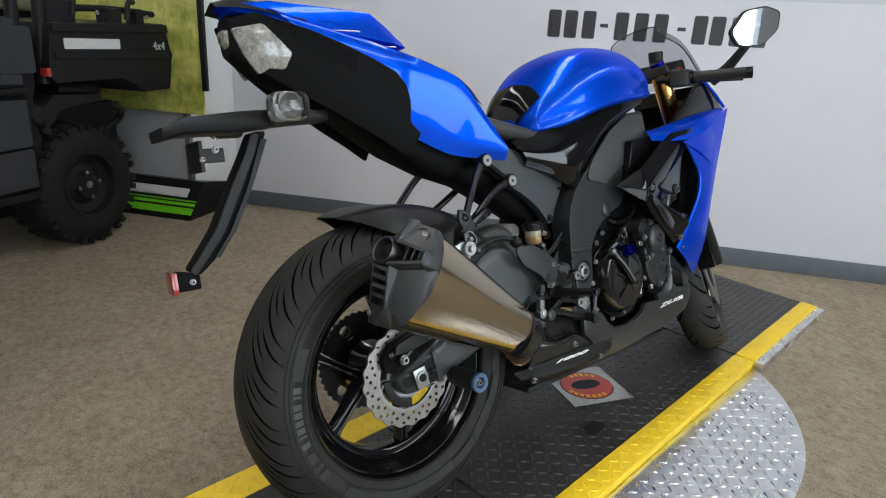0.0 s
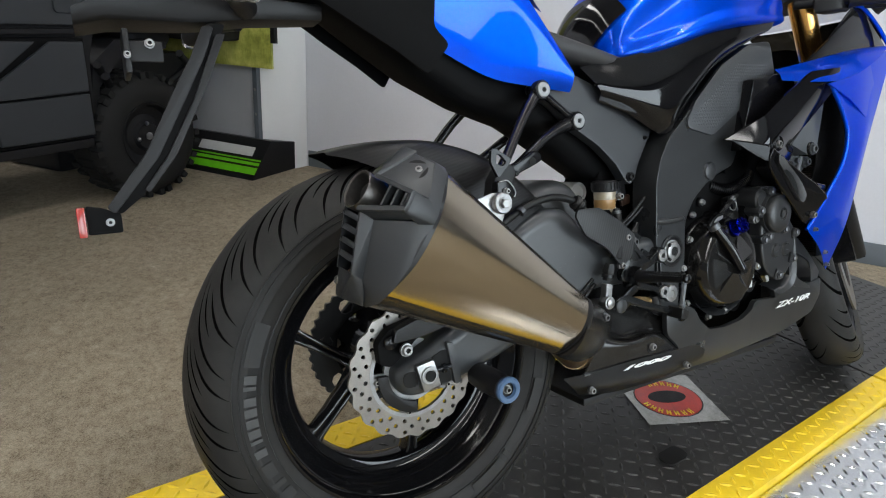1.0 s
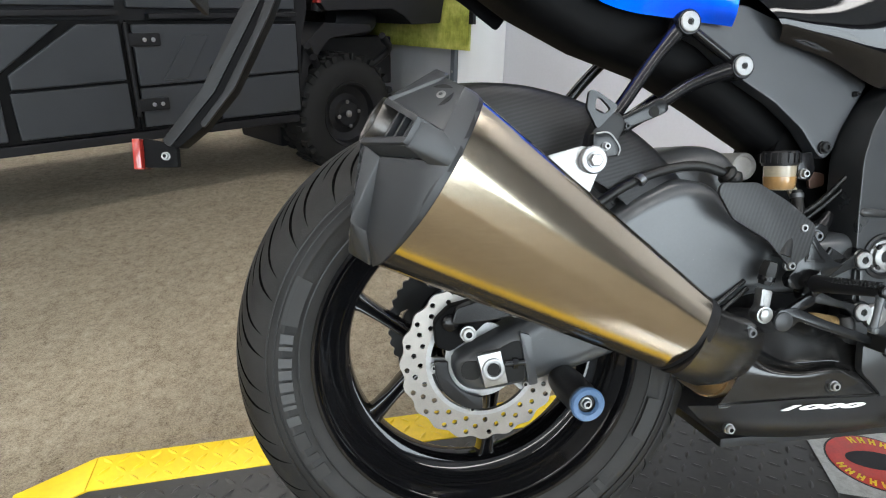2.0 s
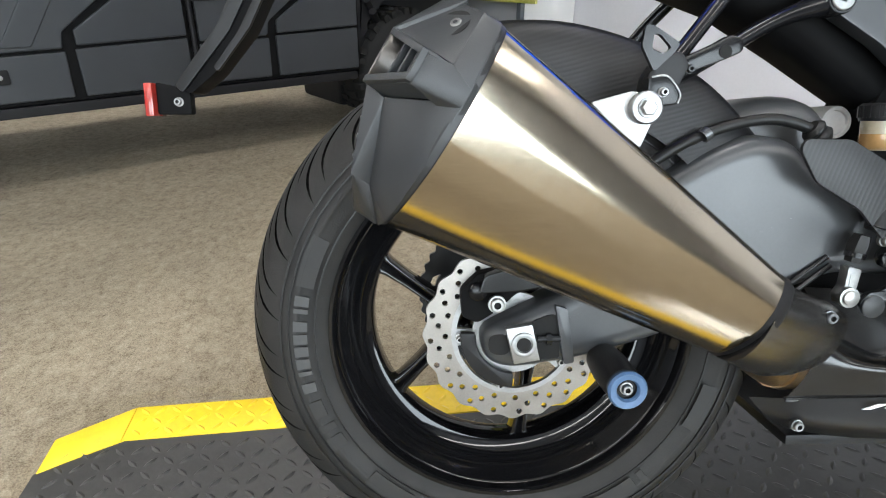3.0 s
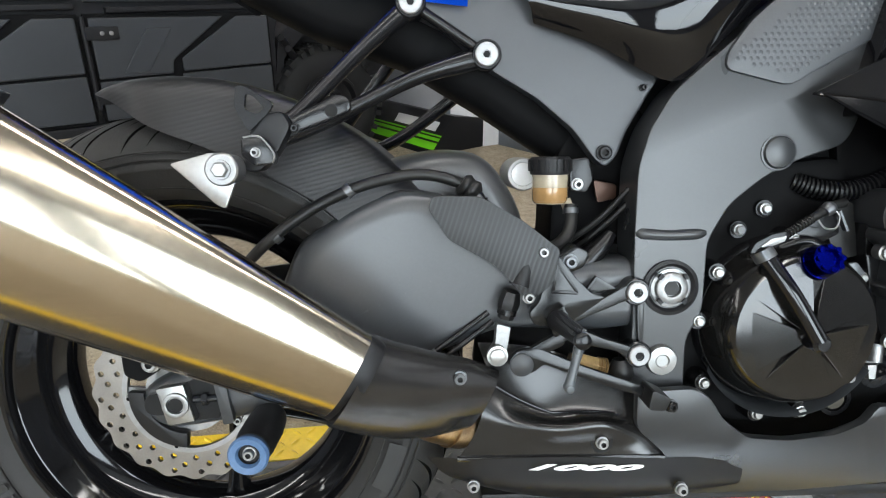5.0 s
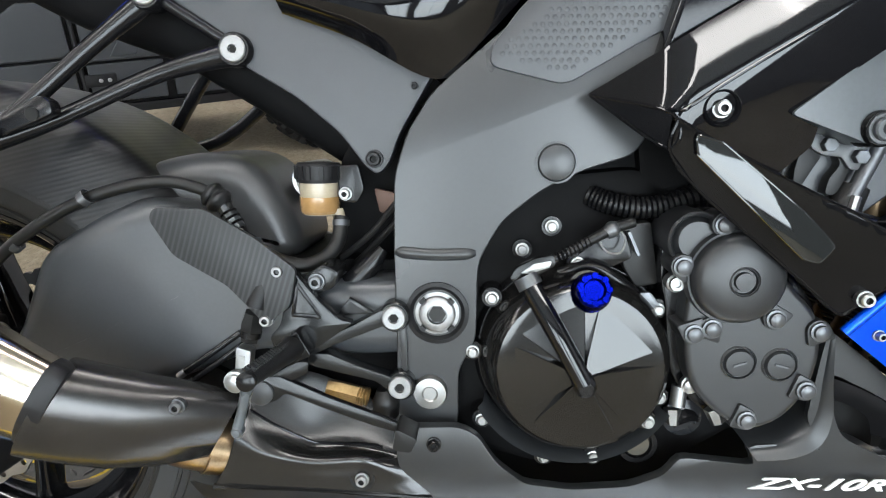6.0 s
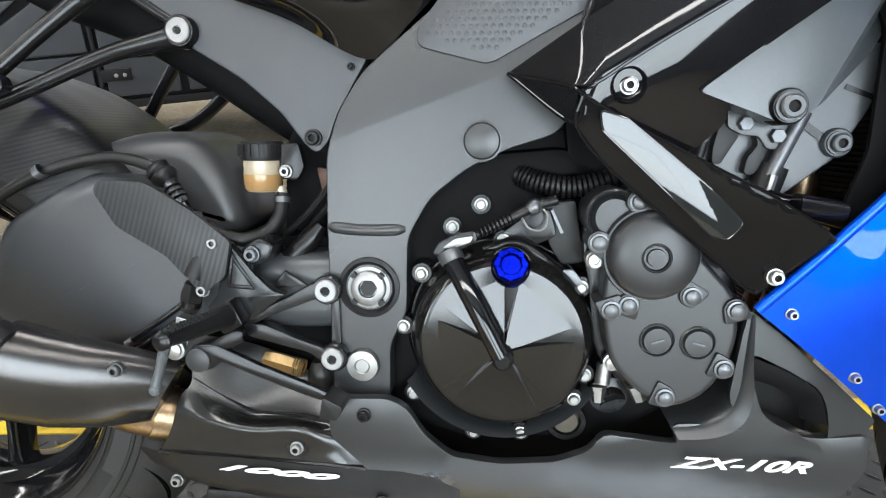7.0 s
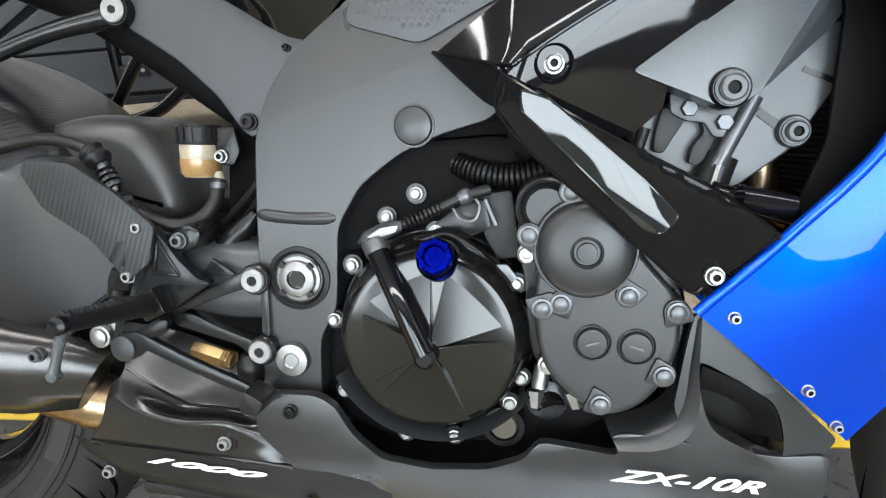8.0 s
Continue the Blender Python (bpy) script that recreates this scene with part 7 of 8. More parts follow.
# clutch release arm, cable and bracket
part("release_shaft", tube(bmesh.new(), [(0.630, -0.160, 0.497), (0.655, -0.176, 0.455), (0.679, -0.184, 0.412)], [0.0098, 0.0092, 0.0092], 20), LACQ, clutch)
part("release_hub", lathe(bmesh.new(), [(0.012, 0.0), (0.012, 0.0105), (-0.004, 0.0100), (-0.008, 0.0065), (-0.008, 0.0)], (0.680, -0.184, 0.410), 20), CASE, clutch)
part("release_collar", tube(bmesh.new(), [(0.627, -0.157, 0.503), (0.632, -0.160, 0.494)], 0.0116, 18), PAINTB, clutch)
part("release_lever", prism(bmesh.new(), rounded([(0.612, 0.500), (0.618, 0.512), (0.636, 0.521), (0.652, 0.524), (0.654, 0.514), (0.640, 0.506), (0.628, 0.498)], 0.004), -0.162, -0.154), CASE, clutch, "dark release lever with a forked end", bevel=0.0015)
part("lever_fork", prism(bmesh.new(), rounded([(0.622, 0.507), (0.634, 0.516), (0.650, 0.519), (0.648, 0.513), (0.632, 0.507)], 0.002), -0.1635, -0.161), STEEL, clutch, bevel=0.0006)
part("clutch_cable", tube(bmesh.new(), [(0.645, -0.156, 0.515), (0.664, -0.152, 0.524), (0.690, -0.146, 0.537), (0.706, -0.142, 0.545), (0.726, -0.138, 0.551)], [0.0022, 0.0040, 0.0046, 0.0052, 0.0050], 12), RUBBER, clutch, "black clutch cable")
part("cable_sleeve", tube(bmesh.new(), [(0.700, -0.1445, 0.541), (0.706, -0.143, 0.545), (0.710, -0.142, 0.547)], [0.0058, 0.0076, 0.0058], 14), PAINTB, clutch)
part("cable_loop", tube(bmesh.new(), [(0.694, -0.143, 0.534), (0.702, -0.145, 0.524), (0.714, -0.145, 0.524), (0.718, -0.143, 0.536), (0.712, -0.141, 0.545)], 0.0011, 8), STEEL, clutch, "bent wire cable guide")
for k in range(9):
    p = Vector((0.656, -0.1535, 0.5205)).lerp(Vector((0.684, -0.147, 0.534)), k / 8)
    part("cable_ferrule", lathe(bmesh.new(), [(-0.0013, 0.0042), (0, 0.0056), (0.0013, 0.0042)], n=12), CASE, clutch, m=align(p, p + Vector((0.04, 0.008, 0.019))))
part("cable_bracket", prism(bmesh.new(), rounded([(0.676, 0.517), (0.708, 0.543), (0.722, 0.540), (0.728, 0.516), (0.706, 0.505), (0.690, 0.510)], 0.004), -0.132, -0.127), CASE, clutch, bevel=0.001)
part("cable_stay", tube(bmesh.new(), [(0.660, -0.134, 0.500), (0.688, -0.136, 0.509), (0.712, -0.138, 0.497), (0.735, -0.138, 0.478)], 0.0062, 12), CASE, clutch)
part("stay_tab", prism(bmesh.new(), rounded([(0.730, 0.484), (0.744, 0.486), (0.760, 0.466), (0.750, 0.460)], 0.003), -0.142, -0.138), PAINTB, clutch, bevel=0.001)
part("bracket_clip", prism(bmesh.new(), [(0.721, 0.541), (0.7235, 0.542), (0.734, 0.520), (0.7315, 0.519)], -0.138, -0.131), PAINTB, clutch)
part("dark_bracket", prism(bmesh.new(), rounded([(0.715, 0.545), (0.745, 0.550), (0.756, 0.490), (0.735, 0.486), (0.722, 0.506)], 0.004), -0.126, -0.110), RUBBER, clutch, bevel=0.002)
cap_oil = part("oil_cap", lathe(bmesh.new(), [(0.02, 0.0), (0.02, 0.0180), (0.0, 0.0180), (-0.002, 0.0164), (-0.015, 0.0156), (-0.017, 0.0135), (-0.017, 0.010), (-0.013, 0.0085), (-0.013, 0.0)], n=28), BLUEA, bike, "blue anodised oil filler cap", m=Matrix.Translation((0.685, -0.166, 0.4915)) @ pose(0, 0, 0, -22, 0, 0))
for k in range(8):
    part("cap_stud", lathe(bmesh.new(), [(0.0, 0.0031), (-0.004, 0.0028), (-0.004, 0)], (0.0122 * math.cos(k * math.pi / 4), -0.0155, 0.0122 * math.sin(k * math.pi / 4)), 8), BLUEA, cap_oil, m=Matrix.Translation((0.685, -0.166, 0.4915)) @ pose(0, 0, 0, -22, 0, 0))
part("filler_neck", lathe(bmesh.new(), [(0.03, 0.0), (0.03, 0.024), (0.004, 0.0205), (0.004, 0.0)], n=28), CASE, bike, m=Matrix.Translation((0.685, -0.160, 0.490)) @ pose(0, 0, 0, -22, 0, 0))
# pick-up coil and starter covers
gear = part("starter_cover", prism(bmesh.new(), rounded([(0.768, 0.470), (0.772, 0.430), (0.780, 0.402), (0.800, 0.380), (0.832, 0.360), (0.862, 0.372), (0.884, 0.402), (0.891, 0.440), (0.884, 0.474), (0.862, 0.496), (0.842, 0.520), (0.800, 0.530), (0.774, 0.510)], 0.016), -0.166, -0.100), COVERG, bike, "satin black starter gear cover", bevel=0.006, seg=4)
part("cover_flange", prism(bmesh.new(), rounded([(0.760, 0.470), (0.764, 0.425), (0.772, 0.397), (0.796, 0.372), (0.830, 0.350), (0.868, 0.364), (0.893, 0.398), (0.902, 0.440), (0.894, 0.478), (0.870, 0.505), (0.850, 0.545), (0.812, 0.566), (0.770, 0.566), (0.752, 0.545), (0.752, 0.500)], 0.018), -0.140, -0.098), CASE, gear, bevel=0.004)
part("round_cover", lathe(bmesh.new(), [(0.05, 0.0), (0.05, 0.0395), (0.0, 0.0392), (-0.003, 0.0386), (-0.0058, 0.0368), (-0.0078, 0.034), (-0.0098, 0.028), (-0.0110, 0.020), (-0.0116, 0.0130), (-0.0104, 0.0122), (-0.0112, 0.0110), (-0.0090, 0.0102), (-0.0090, 0.0082), (-0.0120, 0.0076), (-0.0124, 0.0)], (0.808, -0.176, 0.508), 56), COVERG, gear, "round satin black cover", angle=30)
part("cover_rim", lathe(bmesh.new(), [(0.012, 0.0430), (0.004, 0.0428), (0.001, 0.0418), (0.001, 0.0398), (0.012, 0.0392)], (0.808, -0.172, 0.508), 48, closed=True), COVERG, gear, angle=40)
part("side_dome", lathe(bmesh.new(), [(0.05, 0.0), (0.05, 0.026), (-0.003, 0.0255), (-0.005, 0.0235), (-0.003, 0.0215), (0.002, 0.0205), (-0.002, 0.0180), (-0.004, 0.0165), (-0.0045, 0.0)], (0.775, -0.160, 0.539), 40), COVERG, gear, "round dark end cover", angle=30)
for x, z in ((0.819, 0.428), (0.855, 0.427)):
    part("plug", lathe(bmesh.new(), [(0.01, 0.0), (0.01, 0.0165), (-0.0005, 0.0160), (-0.0016, 0.0146), (0.0003, 0.0136), (-0.0012, 0.0128), (-0.0034, 0.0118), (-0.0038, 0.0)], (x, -0.166, z), 36), COVERG, gear, angle=25)
    part("plug_slot", box(bmesh.new(), -0.0058, 0.0058, -0.0008, 0.0008, -0.0009, 0.0009), PAINTB, gear, m=Matrix.Translation((x, -0.1700, z)) @ pose(0, 0, 0, 0, -18 if x < 0.83 else 14, 0))
for x, z, tilt in ((0.762, 0.517, 60), (0.794, 0.554, 80), (0.776, 0.456, 200), (0.791, 0.461, 340), (0.845, 0.471, 150), (0.884, 0.460, 20), (0.878, 0.405, 250), (0.829, 0.375, 250)):
    ear = rounded([(0.0105 * math.cos(radians(a)), 0.0105 * math.sin(radians(a))) for a in range(0, 200, 25)] + [(-0.012, -0.011), (0.012, -0.011)], 0.003)
    part("bolt_ear", prism(bmesh.new(), ear, -0.004, 0.028), COVERG, gear, bevel=0.0012, m=Matrix.Translation((x, -0.166, z)) @ pose(0, 0, 0, 0, -tilt, 0))
    bolt(x, -0.171, z, 0.0098, PAINTB, gear, hole=False)
part("flange_nut", lathe(bmesh.new(), [(0.01, 0.0), (0.01, 0.0085), (-0.001, 0.0085), (-0.002, 0.0066), (-0.005, 0.0062), (-0.005, 0.0035), (-0.003, 0.0032), (-0.003, 0.0)], (0.761, -0.158, 0.499), 18), STEEL, gear)
bolt(0.784, -0.150, 0.399, 0.0098, BRIGHT, gear, hole=False)
# sump under the covers, which closes the view through the motorcycle
part("sump", prism(bmesh.new(), rounded([(0.56, 0.215), (0.60, 0.345), (0.80, 0.375), (0.875, 0.375), (0.905, 0.345), (0.900, 0.25), (0.86, 0.215)], 0.015), -0.085, 0.09), UNDER, bike, "black oil sump", bevel=0.008)
part("drain_fitting", tube(bmesh.new(), [(0.775, -0.135, 0.368), (0.776, -0.137, 0.352)], [0.0085, 0.0060], 6), STEEL, bike)
part("drain_fitting", tube(bmesh.new(), [(0.807, -0.150, 0.376), (0.812, -0.152, 0.362)], [0.0085, 0.0062], 6), STEEL, bike)
part("water_pump_elbow", tube(bmesh.new(), [(0.786, -0.12, 0.362), (0.790, -0.135, 0.352)], 0.013, 16), CASE, bike)
part("sender", lathe(bmesh.new(), [(0.03, 0.0), (0.03, 0.020), (-0.004, 0.019), (-0.008, 0.008), (-0.008, 0)], (0.786, -0.128, 0.357), 24), CASEG, bike)
part("sender_plug", tube(bmesh.new(), [(0.780, -0.136, 0.392), (0.778, -0.138, 0.372)], 0.0075, 12), CAST, bike)
part("oil_window_ring", lathe(bmesh.new(), [(0.02, 0.0), (0.02, 0.021), (-0.006, 0.020), (-0.006, 0.015), (-0.002, 0.014), (-0.002, 0.0)], (0.747, -0.118, 0.322), 28), CASE, bike)
part("oil_window", lathe(bmesh.new(), [(0.0, 0.0138), (-0.004, 0.012), (-0.0045, 0.0)], (0.747, -0.120, 0.322), 24), mat("sight_glass", (0.06, 0.055, 0.045), 0.1, coat=1.0), bike)
# ribbed hose under the frame
bm = bmesh.new()
hose = [(0.690, -0.100, 0.572), (0.712, -0.108, 0.564), (0.740, -0.112, 0.561), (0.768, -0.112, 0.566), (0.800, -0.108, 0.578), (0.82, -0.10, 0.59)]
path = catmull(hose, 30)
tube(bm, hose, 0.0105, 14, 30)
part("breather_hose", bm, RUBBER, bike, "black ribbed breather hose")
bm = bmesh.new()
for k in range(1, 29):
    mm = align(path[k], path[min(k + 1, 29)])
    b2 = bmesh.new()
    lathe(b2, [(-0.0012, 0.0108), (0, 0.0130), (0.0012, 0.0108)], n=14)
    b2.transform(mm)
    me = bpy.data.meshes.new("rib")
    b2.to_mesh(me)
    b2.free()
    bm.from_mesh(me)
    bpy.data.meshes.remove(me)
part("hose_ribbing", bm, BLACKG, bike, kind="stuff")
part("airbox", prism(bmesh.new(), rounded([(0.58, 0.55), (0.66, 0.68), (0.78, 0.68), (0.82, 0.60), (0.80, 0.52), (0.62, 0.52)], 0.02), -0.092, 0.09), UNDER, bike, "black airbox side", bevel=0.008)
part("cylinder_block", prism(bmesh.new(), rounded([(0.74, 0.57), (0.72, 0.72), (0.80, 0.80), (0.95, 0.76), (0.99, 0.64), (0.93, 0.545), (0.84, 0.53)], 0.015), -0.105, 0.12), UNDER, bike, "black cylinder block", bevel=0.006)
mount = part("engine_mount", prism(bmesh.new(), rounded([(0.840, 0.600), (0.866, 0.626), (0.915, 0.632), (0.938, 0.648), (0.984, 0.690), (0.996, 0.690), (0.992, 0.640), (0.966, 0.592), (0.925, 0.558), (0.903, 0.560), (0.866, 0.574)], 0.006), -0.136, -0.10), MOUNTM, bike, "grey cast engine mount", bevel=0.004, seg=3)
part("mount_step", prism(bmesh.new(), [(0.935, 0.619), (0.939, 0.624), (0.966, 0.606), (0.962, 0.600)], -0.1375, -0.134), CASE, mount)
part("mount_step", prism(bmesh.new(), [(0.966, 0.652), (0.968, 0.656), (0.994, 0.646), (0.993, 0.642)], -0.1375, -0.134), CASE, mount)
part("mount_boss", lathe(bmesh.new(), [(0.02, 0.0), (0.02, 0.0135), (-0.002, 0.0130), (-0.004, 0.0115), (-0.004, 0.0)], (0.965, -0.138, 0.606), 24), MOUNTM, mount)
bolt(0.965, -0.143, 0.606, 0.0120, MOUNTM, mount)
bracket = part("slotted_plate", prism(bmesh.new(), rounded([(0.866, 0.633), (0.886, 0.634), (0.900, 0.624), (0.922, 0.627), (0.922, 0.612), (0.914, 0.600), (0.902, 0.600), (0.894, 0.611), (0.880, 0.612), (0.868, 0.618)], 0.003), -0.152, -0.146), MOUNTM, mount, "grey cast bracket with two hex bolts", bevel=0.0015)
for prong in ([(0.862, 0.622), (0.872, 0.622), (0.880, 0.612), (0.870, 0.594), (0.866, 0.586), (0.858, 0.587), (0.858, 0.600)], [(0.893, 0.612), (0.905, 0.602), (0.899, 0.584), (0.893, 0.577), (0.886, 0.579), (0.888, 0.592), (0.896, 0.604)]):
    part("fork_prong", prism(bmesh.new(), rounded(prong, 0.003), -0.148, -0.136), RUBBER, bracket, bevel=0.0015)
part("bracket_tube", tube(bmesh.new(), [(0.850, -0.146, 0.606), (0.846, -0.146, 0.588)], [0.005, 0.0045], 12), RUBBER, bracket)
for x, z in ((0.881, 0.6215), (0.908, 0.6115)):
    part("hex_bolt", lathe(bmesh.new(), [(0.002, 0.0), (0.002, 0.0066), (-0.006, 0.0066), (-0.0066, 0.0058), (-0.0066, 0.0)], (x, -0.152, z), 6), PAINTB, bracket)
part("damper_rod", tube(bmesh.new(), [(0.929, -0.150, 0.632), (0.906, -0.152, 0.576)], [0.0070, 0.0064], 14), PAINTB, mount)
part("damper_body", tube(bmesh.new(), [(0.912, -0.144, 0.586), (0.902, -0.144, 0.556)], [0.0130, 0.0150], 16), RUBBER, mount)
part("damper_clip", tube(bmesh.new(), [(0.907, -0.158, 0.578), (0.902, -0.160, 0.556)], 0.0042, 8), STEEL, mount)
part("stay_bar", tube(bmesh.new(), [(0.900, -0.168, 0.558), (0.962, -0.168, 0.542)], 0.0090, 12), LACQ, mount)
part("header_tip", tube(bmesh.new(), [(0.950, -0.10, 0.600), (0.958, -0.10, 0.570), (0.955, -0.095, 0.53)], 0.014, 12), BRONZE, mount)
rad = part("radiator", box(bmesh.new(), 1.0, 1.04, -0.150, 0.155, 0.39, 0.78), MATTE, bike, "brown-black finned radiator")
for k in range(76):
    z = 0.396 + k * 0.005
    part("fin", box(bmesh.new(), 0.992, 1.0, -0.148, 0.15, z, z + 0.0024), RADM, rad)
for k in range(4):
    part("header_pipe", tube(bmesh.new(), [(0.95, -0.09 + 0.06 * k, 0.56), (1.02, -0.08 + 0.055 * k, 0.50), (0.98, -0.05 + 0.035 * k, 0.36), (0.86, -0.03 + 0.02 * k, 0.27)], 0.019, 12), BRONZE, bike)
# grey frame nose that carries the fairing
NOSE_FOLD = (0.918, 0.626, 0.985, 0.748)
nose_arm = bent_plate("frame_nose", rounded([(0.831, 0.646), (0.870, 0.676), (0.912, 0.706), (0.975, 0.752), (1.04, 0.79), (1.07, 0.77), (1.01, 0.715), (0.976, 0.682), (0.925, 0.636), (0.910, 0.624), (0.899, 0.620), (0.882, 0.627)], 0.006), lambda x, z: -0.186 + 1.1 * max(0.0, -beside(x, z, *NOSE_FOLD)) + 0.10 * max(0.0, z - 0.66) + 0.5 * max(0.0, x - 0.965), 0.034, NOSEM, "graphite frame nose", bike, 0.003, 3, creases=[NOSE_FOLD])
part("bolt_boss", lathe(bmesh.new(), [(0.02, 0.0), (0.02, 0.0150), (-0.001, 0.0145), (-0.003, 0.0130), (-0.003, 0.0)], (0.9005, -0.187, 0.6345), 28), CASE, nose_arm)
bolt(0.9005, -0.191, 0.6345, 0.0140, MOUNTM, nose_arm)
part("nose_brace", prism(bmesh.new(), [(0.72, 0.64), (0.76, 0.78), (0.90, 0.80), (0.90, 0.66), (0.84, 0.64)], -0.150, -0.10), BLACKG, bike, bevel=0.006)

# ---- belly pan and heat shield ----
pan_out = [(0.506, 0.346), (0.507, 0.304), (0.525, 0.288), (0.545, 0.268), (0.530, 0.240), (0.52, 0.205), (0.70, 0.205), (0.90, 0.225), (1.000, 0.258), (1.024, 0.300), (1.024, 0.338), (0.980, 0.332), (0.915, 0.336), (0.868, 0.341), (0.842, 0.338), (0.853, 0.318), (0.780, 0.324), (0.768, 0.305), (0.735, 0.291), (0.680, 0.285), (0.632, 0.290), (0.604, 0.312), (0.586, 0.340), (0.568, 0.349)]


def curved_plate(name, outline, y, drop, thick, material, label, parent, bevel=0.003):
    """A side panel whose lower edge tucks in under the motorcycle."""
    bm = prism(bmesh.new(), outline, y, y + thick)
    bmesh.ops.subdivide_edges(bm, edges=[e for e in bm.edges if abs(e.verts[0].co.y - e.verts[1].co.y) < 1e-6 and e.calc_length() > 0.05], cuts=3)
    bmesh.ops.triangulate(bm, faces=[f for f in bm.faces if len(f.verts) > 4])
    for v in bm.verts:
        d = max(0.0, 0.30 - v.co.z)
        v.co.y += drop * d * d * 10
    return part(name, bm, material, parent, label, bevel, angle=30)


pan = curved_plate("belly_pan", rounded(pan_out, 0.008, 2), -0.150, 0.35, 0.012, SATIN, "satin black belly pan", bike)
part("pan_bowl", lathe(bmesh.new(), [(-0.142, 0.106), (-0.134, 0.1), (-0.11, 0.097), (-0.10, 0.096)], (CC[0], 0, CC[1]), 40, a0=radians(208), a1=radians(330)), SATIN, pan)
part("pan_scoop", skin(bmesh.new(), [[(0.838, -0.118, 0.345), (0.866, -0.118, 0.349), (0.886, -0.118, 0.362), (0.898, -0.118, 0.382), (0.900, -0.118, 0.410), (0.902, -0.118, 0.448)], [(0.842, -0.146, 0.338), (0.870, -0.147, 0.342), (0.890, -0.148, 0.355), (0.900, -0.149, 0.378), (0.902, -0.149, 0.410), (0.904, -0.149, 0.450)], [(0.850, -0.156, 0.326), (0.882, -0.158, 0.331), (0.905, -0.159, 0.346), (0.912, -0.159, 0.374), (0.909, -0.158, 0.408), (0.908, -0.154, 0.452)]], 20, 8, 0.004), SATIN, pan, "flared rim of the belly pan")
vent_in = catmull([(x, 0, z) for x, z in ((0.911, 0.400), (0.912, 0.412), (0.930, 0.405), (0.952, 0.394), (0.974, 0.379), (0.985, 0.352), (0.984, 0.325), (0.958, 0.336), (0.928, 0.352), (0.915, 0.380), (0.911, 0.400))], 61)[:-1]
vent_out = rounded([(0.899, 0.430), (0.903, 0.456), (0.940, 0.428), (0.985, 0.390), (1.030, 0.350), (1.012, 0.322), (0.986, 0.318), (0.924, 0.331), (0.904, 0.340), (0.893, 0.372)], 0.005, 3)
holed_plate("vent_panel", vent_out, [(p.x, p.z) for p in vent_in], lambda x, z: -0.1520 + 0.12 * max(0.0, x - 0.96), 0.006, 0.030, SATIN, "satin black side panel with an air vent", pan)
part("vent_flank", skin(bmesh.new(), [[(0.914, -0.148, 0.408), (0.945, -0.148, 0.396), (0.974, -0.148, 0.377), (0.986, -0.148, 0.345)], [(0.918, -0.128, 0.380), (0.944, -0.125, 0.372), (0.966, -0.124, 0.358), (0.972, -0.124, 0.340)]], 14, 6, 0.003), MATTE, pan)
# added dark sheet that paints in the shade inside the pan's vent
part("vent_shade", skin(bmesh.new(), [[(0.900, -0.112, 0.43), (0.935, -0.110, 0.42), (0.985, -0.105, 0.385)], [(0.895, -0.110, 0.345), (0.940, -0.100, 0.33), (0.99, -0.10, 0.315)]], 8, 6, 0.004), GAPBLACK, pan)
part("pan_left", prism(bmesh.new(), rounded([(0.30, 0.25), (0.52, 0.33), (0.80, 0.33), (0.92, 0.44), (1.01, 0.31), (0.95, 0.23), (0.60, 0.19), (0.35, 0.20)], 0.01), 0.130, 0.142), SATIN, bike, "satin black belly pan", bevel=0.003)
part("pan_floor", box(bmesh.new(), 0.34, 0.94, -0.10, 0.10, 0.185, 0.20), MATTE, bike, bevel=0.005)
part("pan_nose", skin(bmesh.new(), [[(1.008, -0.150, 0.31), (1.05, -0.09, 0.30), (1.06, 0, 0.30), (1.05, 0.09, 0.30), (1.008, 0.142, 0.31)], [(0.93, -0.125, 0.228), (0.96, -0.07, 0.205), (0.97, 0, 0.20), (0.96, 0.07, 0.205), (0.93, 0.13, 0.228)]], 20, 8, 0.004), SATIN, bike)
bolt(0.543, -0.152, 0.331, 0.0085, CASE, pan)
shield = part("heat_shield", skin(bmesh.new(), [[(0.335, -0.105, 0.392), (0.378, -0.103, 0.388), (0.421, -0.103, 0.380), (0.459, -0.106, 0.364), (0.504, -0.116, 0.344), (0.548, -0.118, 0.330)], [(0.349, -0.126, 0.349), (0.379, -0.124, 0.330), (0.412, -0.124, 0.314), (0.453, -0.126, 0.314), (0.496, -0.128, 0.313), (0.548, -0.126, 0.312)], [(0.341, -0.136, 0.334), (0.377, -0.140, 0.316), (0.419, -0.143, 0.309), (0.468, -0.143, 0.312), (0.502, -0.137, 0.304), (0.548, -0.130, 0.300)], [(0.336, -0.140, 0.318), (0.374, -0.145, 0.308), (0.421, -0.148, 0.302), (0.471, -0.148, 0.306), (0.506, -0.142, 0.296), (0.548, -0.134, 0.288)], [(0.327, -0.138, 0.293), (0.375, -0.143, 0.287), (0.429, -0.145, 0.285), (0.477, -0.145, 0.286), (0.514, -0.143, 0.282), (0.548, -0.138, 0.276)], [(0.312, -0.134, 0.268), (0.376, -0.142, 0.270), (0.441, -0.145, 0.271), (0.491, -0.145, 0.272), (0.522, -0.145, 0.271), (0.548, -0.142, 0.268)]], 40, 26, 0.004), SHIELD, bike, "semi-gloss black exhaust cover", angle=60)
part("shield_hem", tube(bmesh.new(), [(0.310, -0.133, 0.265), (0.376, -0.141, 0.267), (0.441, -0.144, 0.268), (0.491, -0.144, 0.269), (0.542, -0.144, 0.267)], 0.0035, 8), SHIELD, shield)
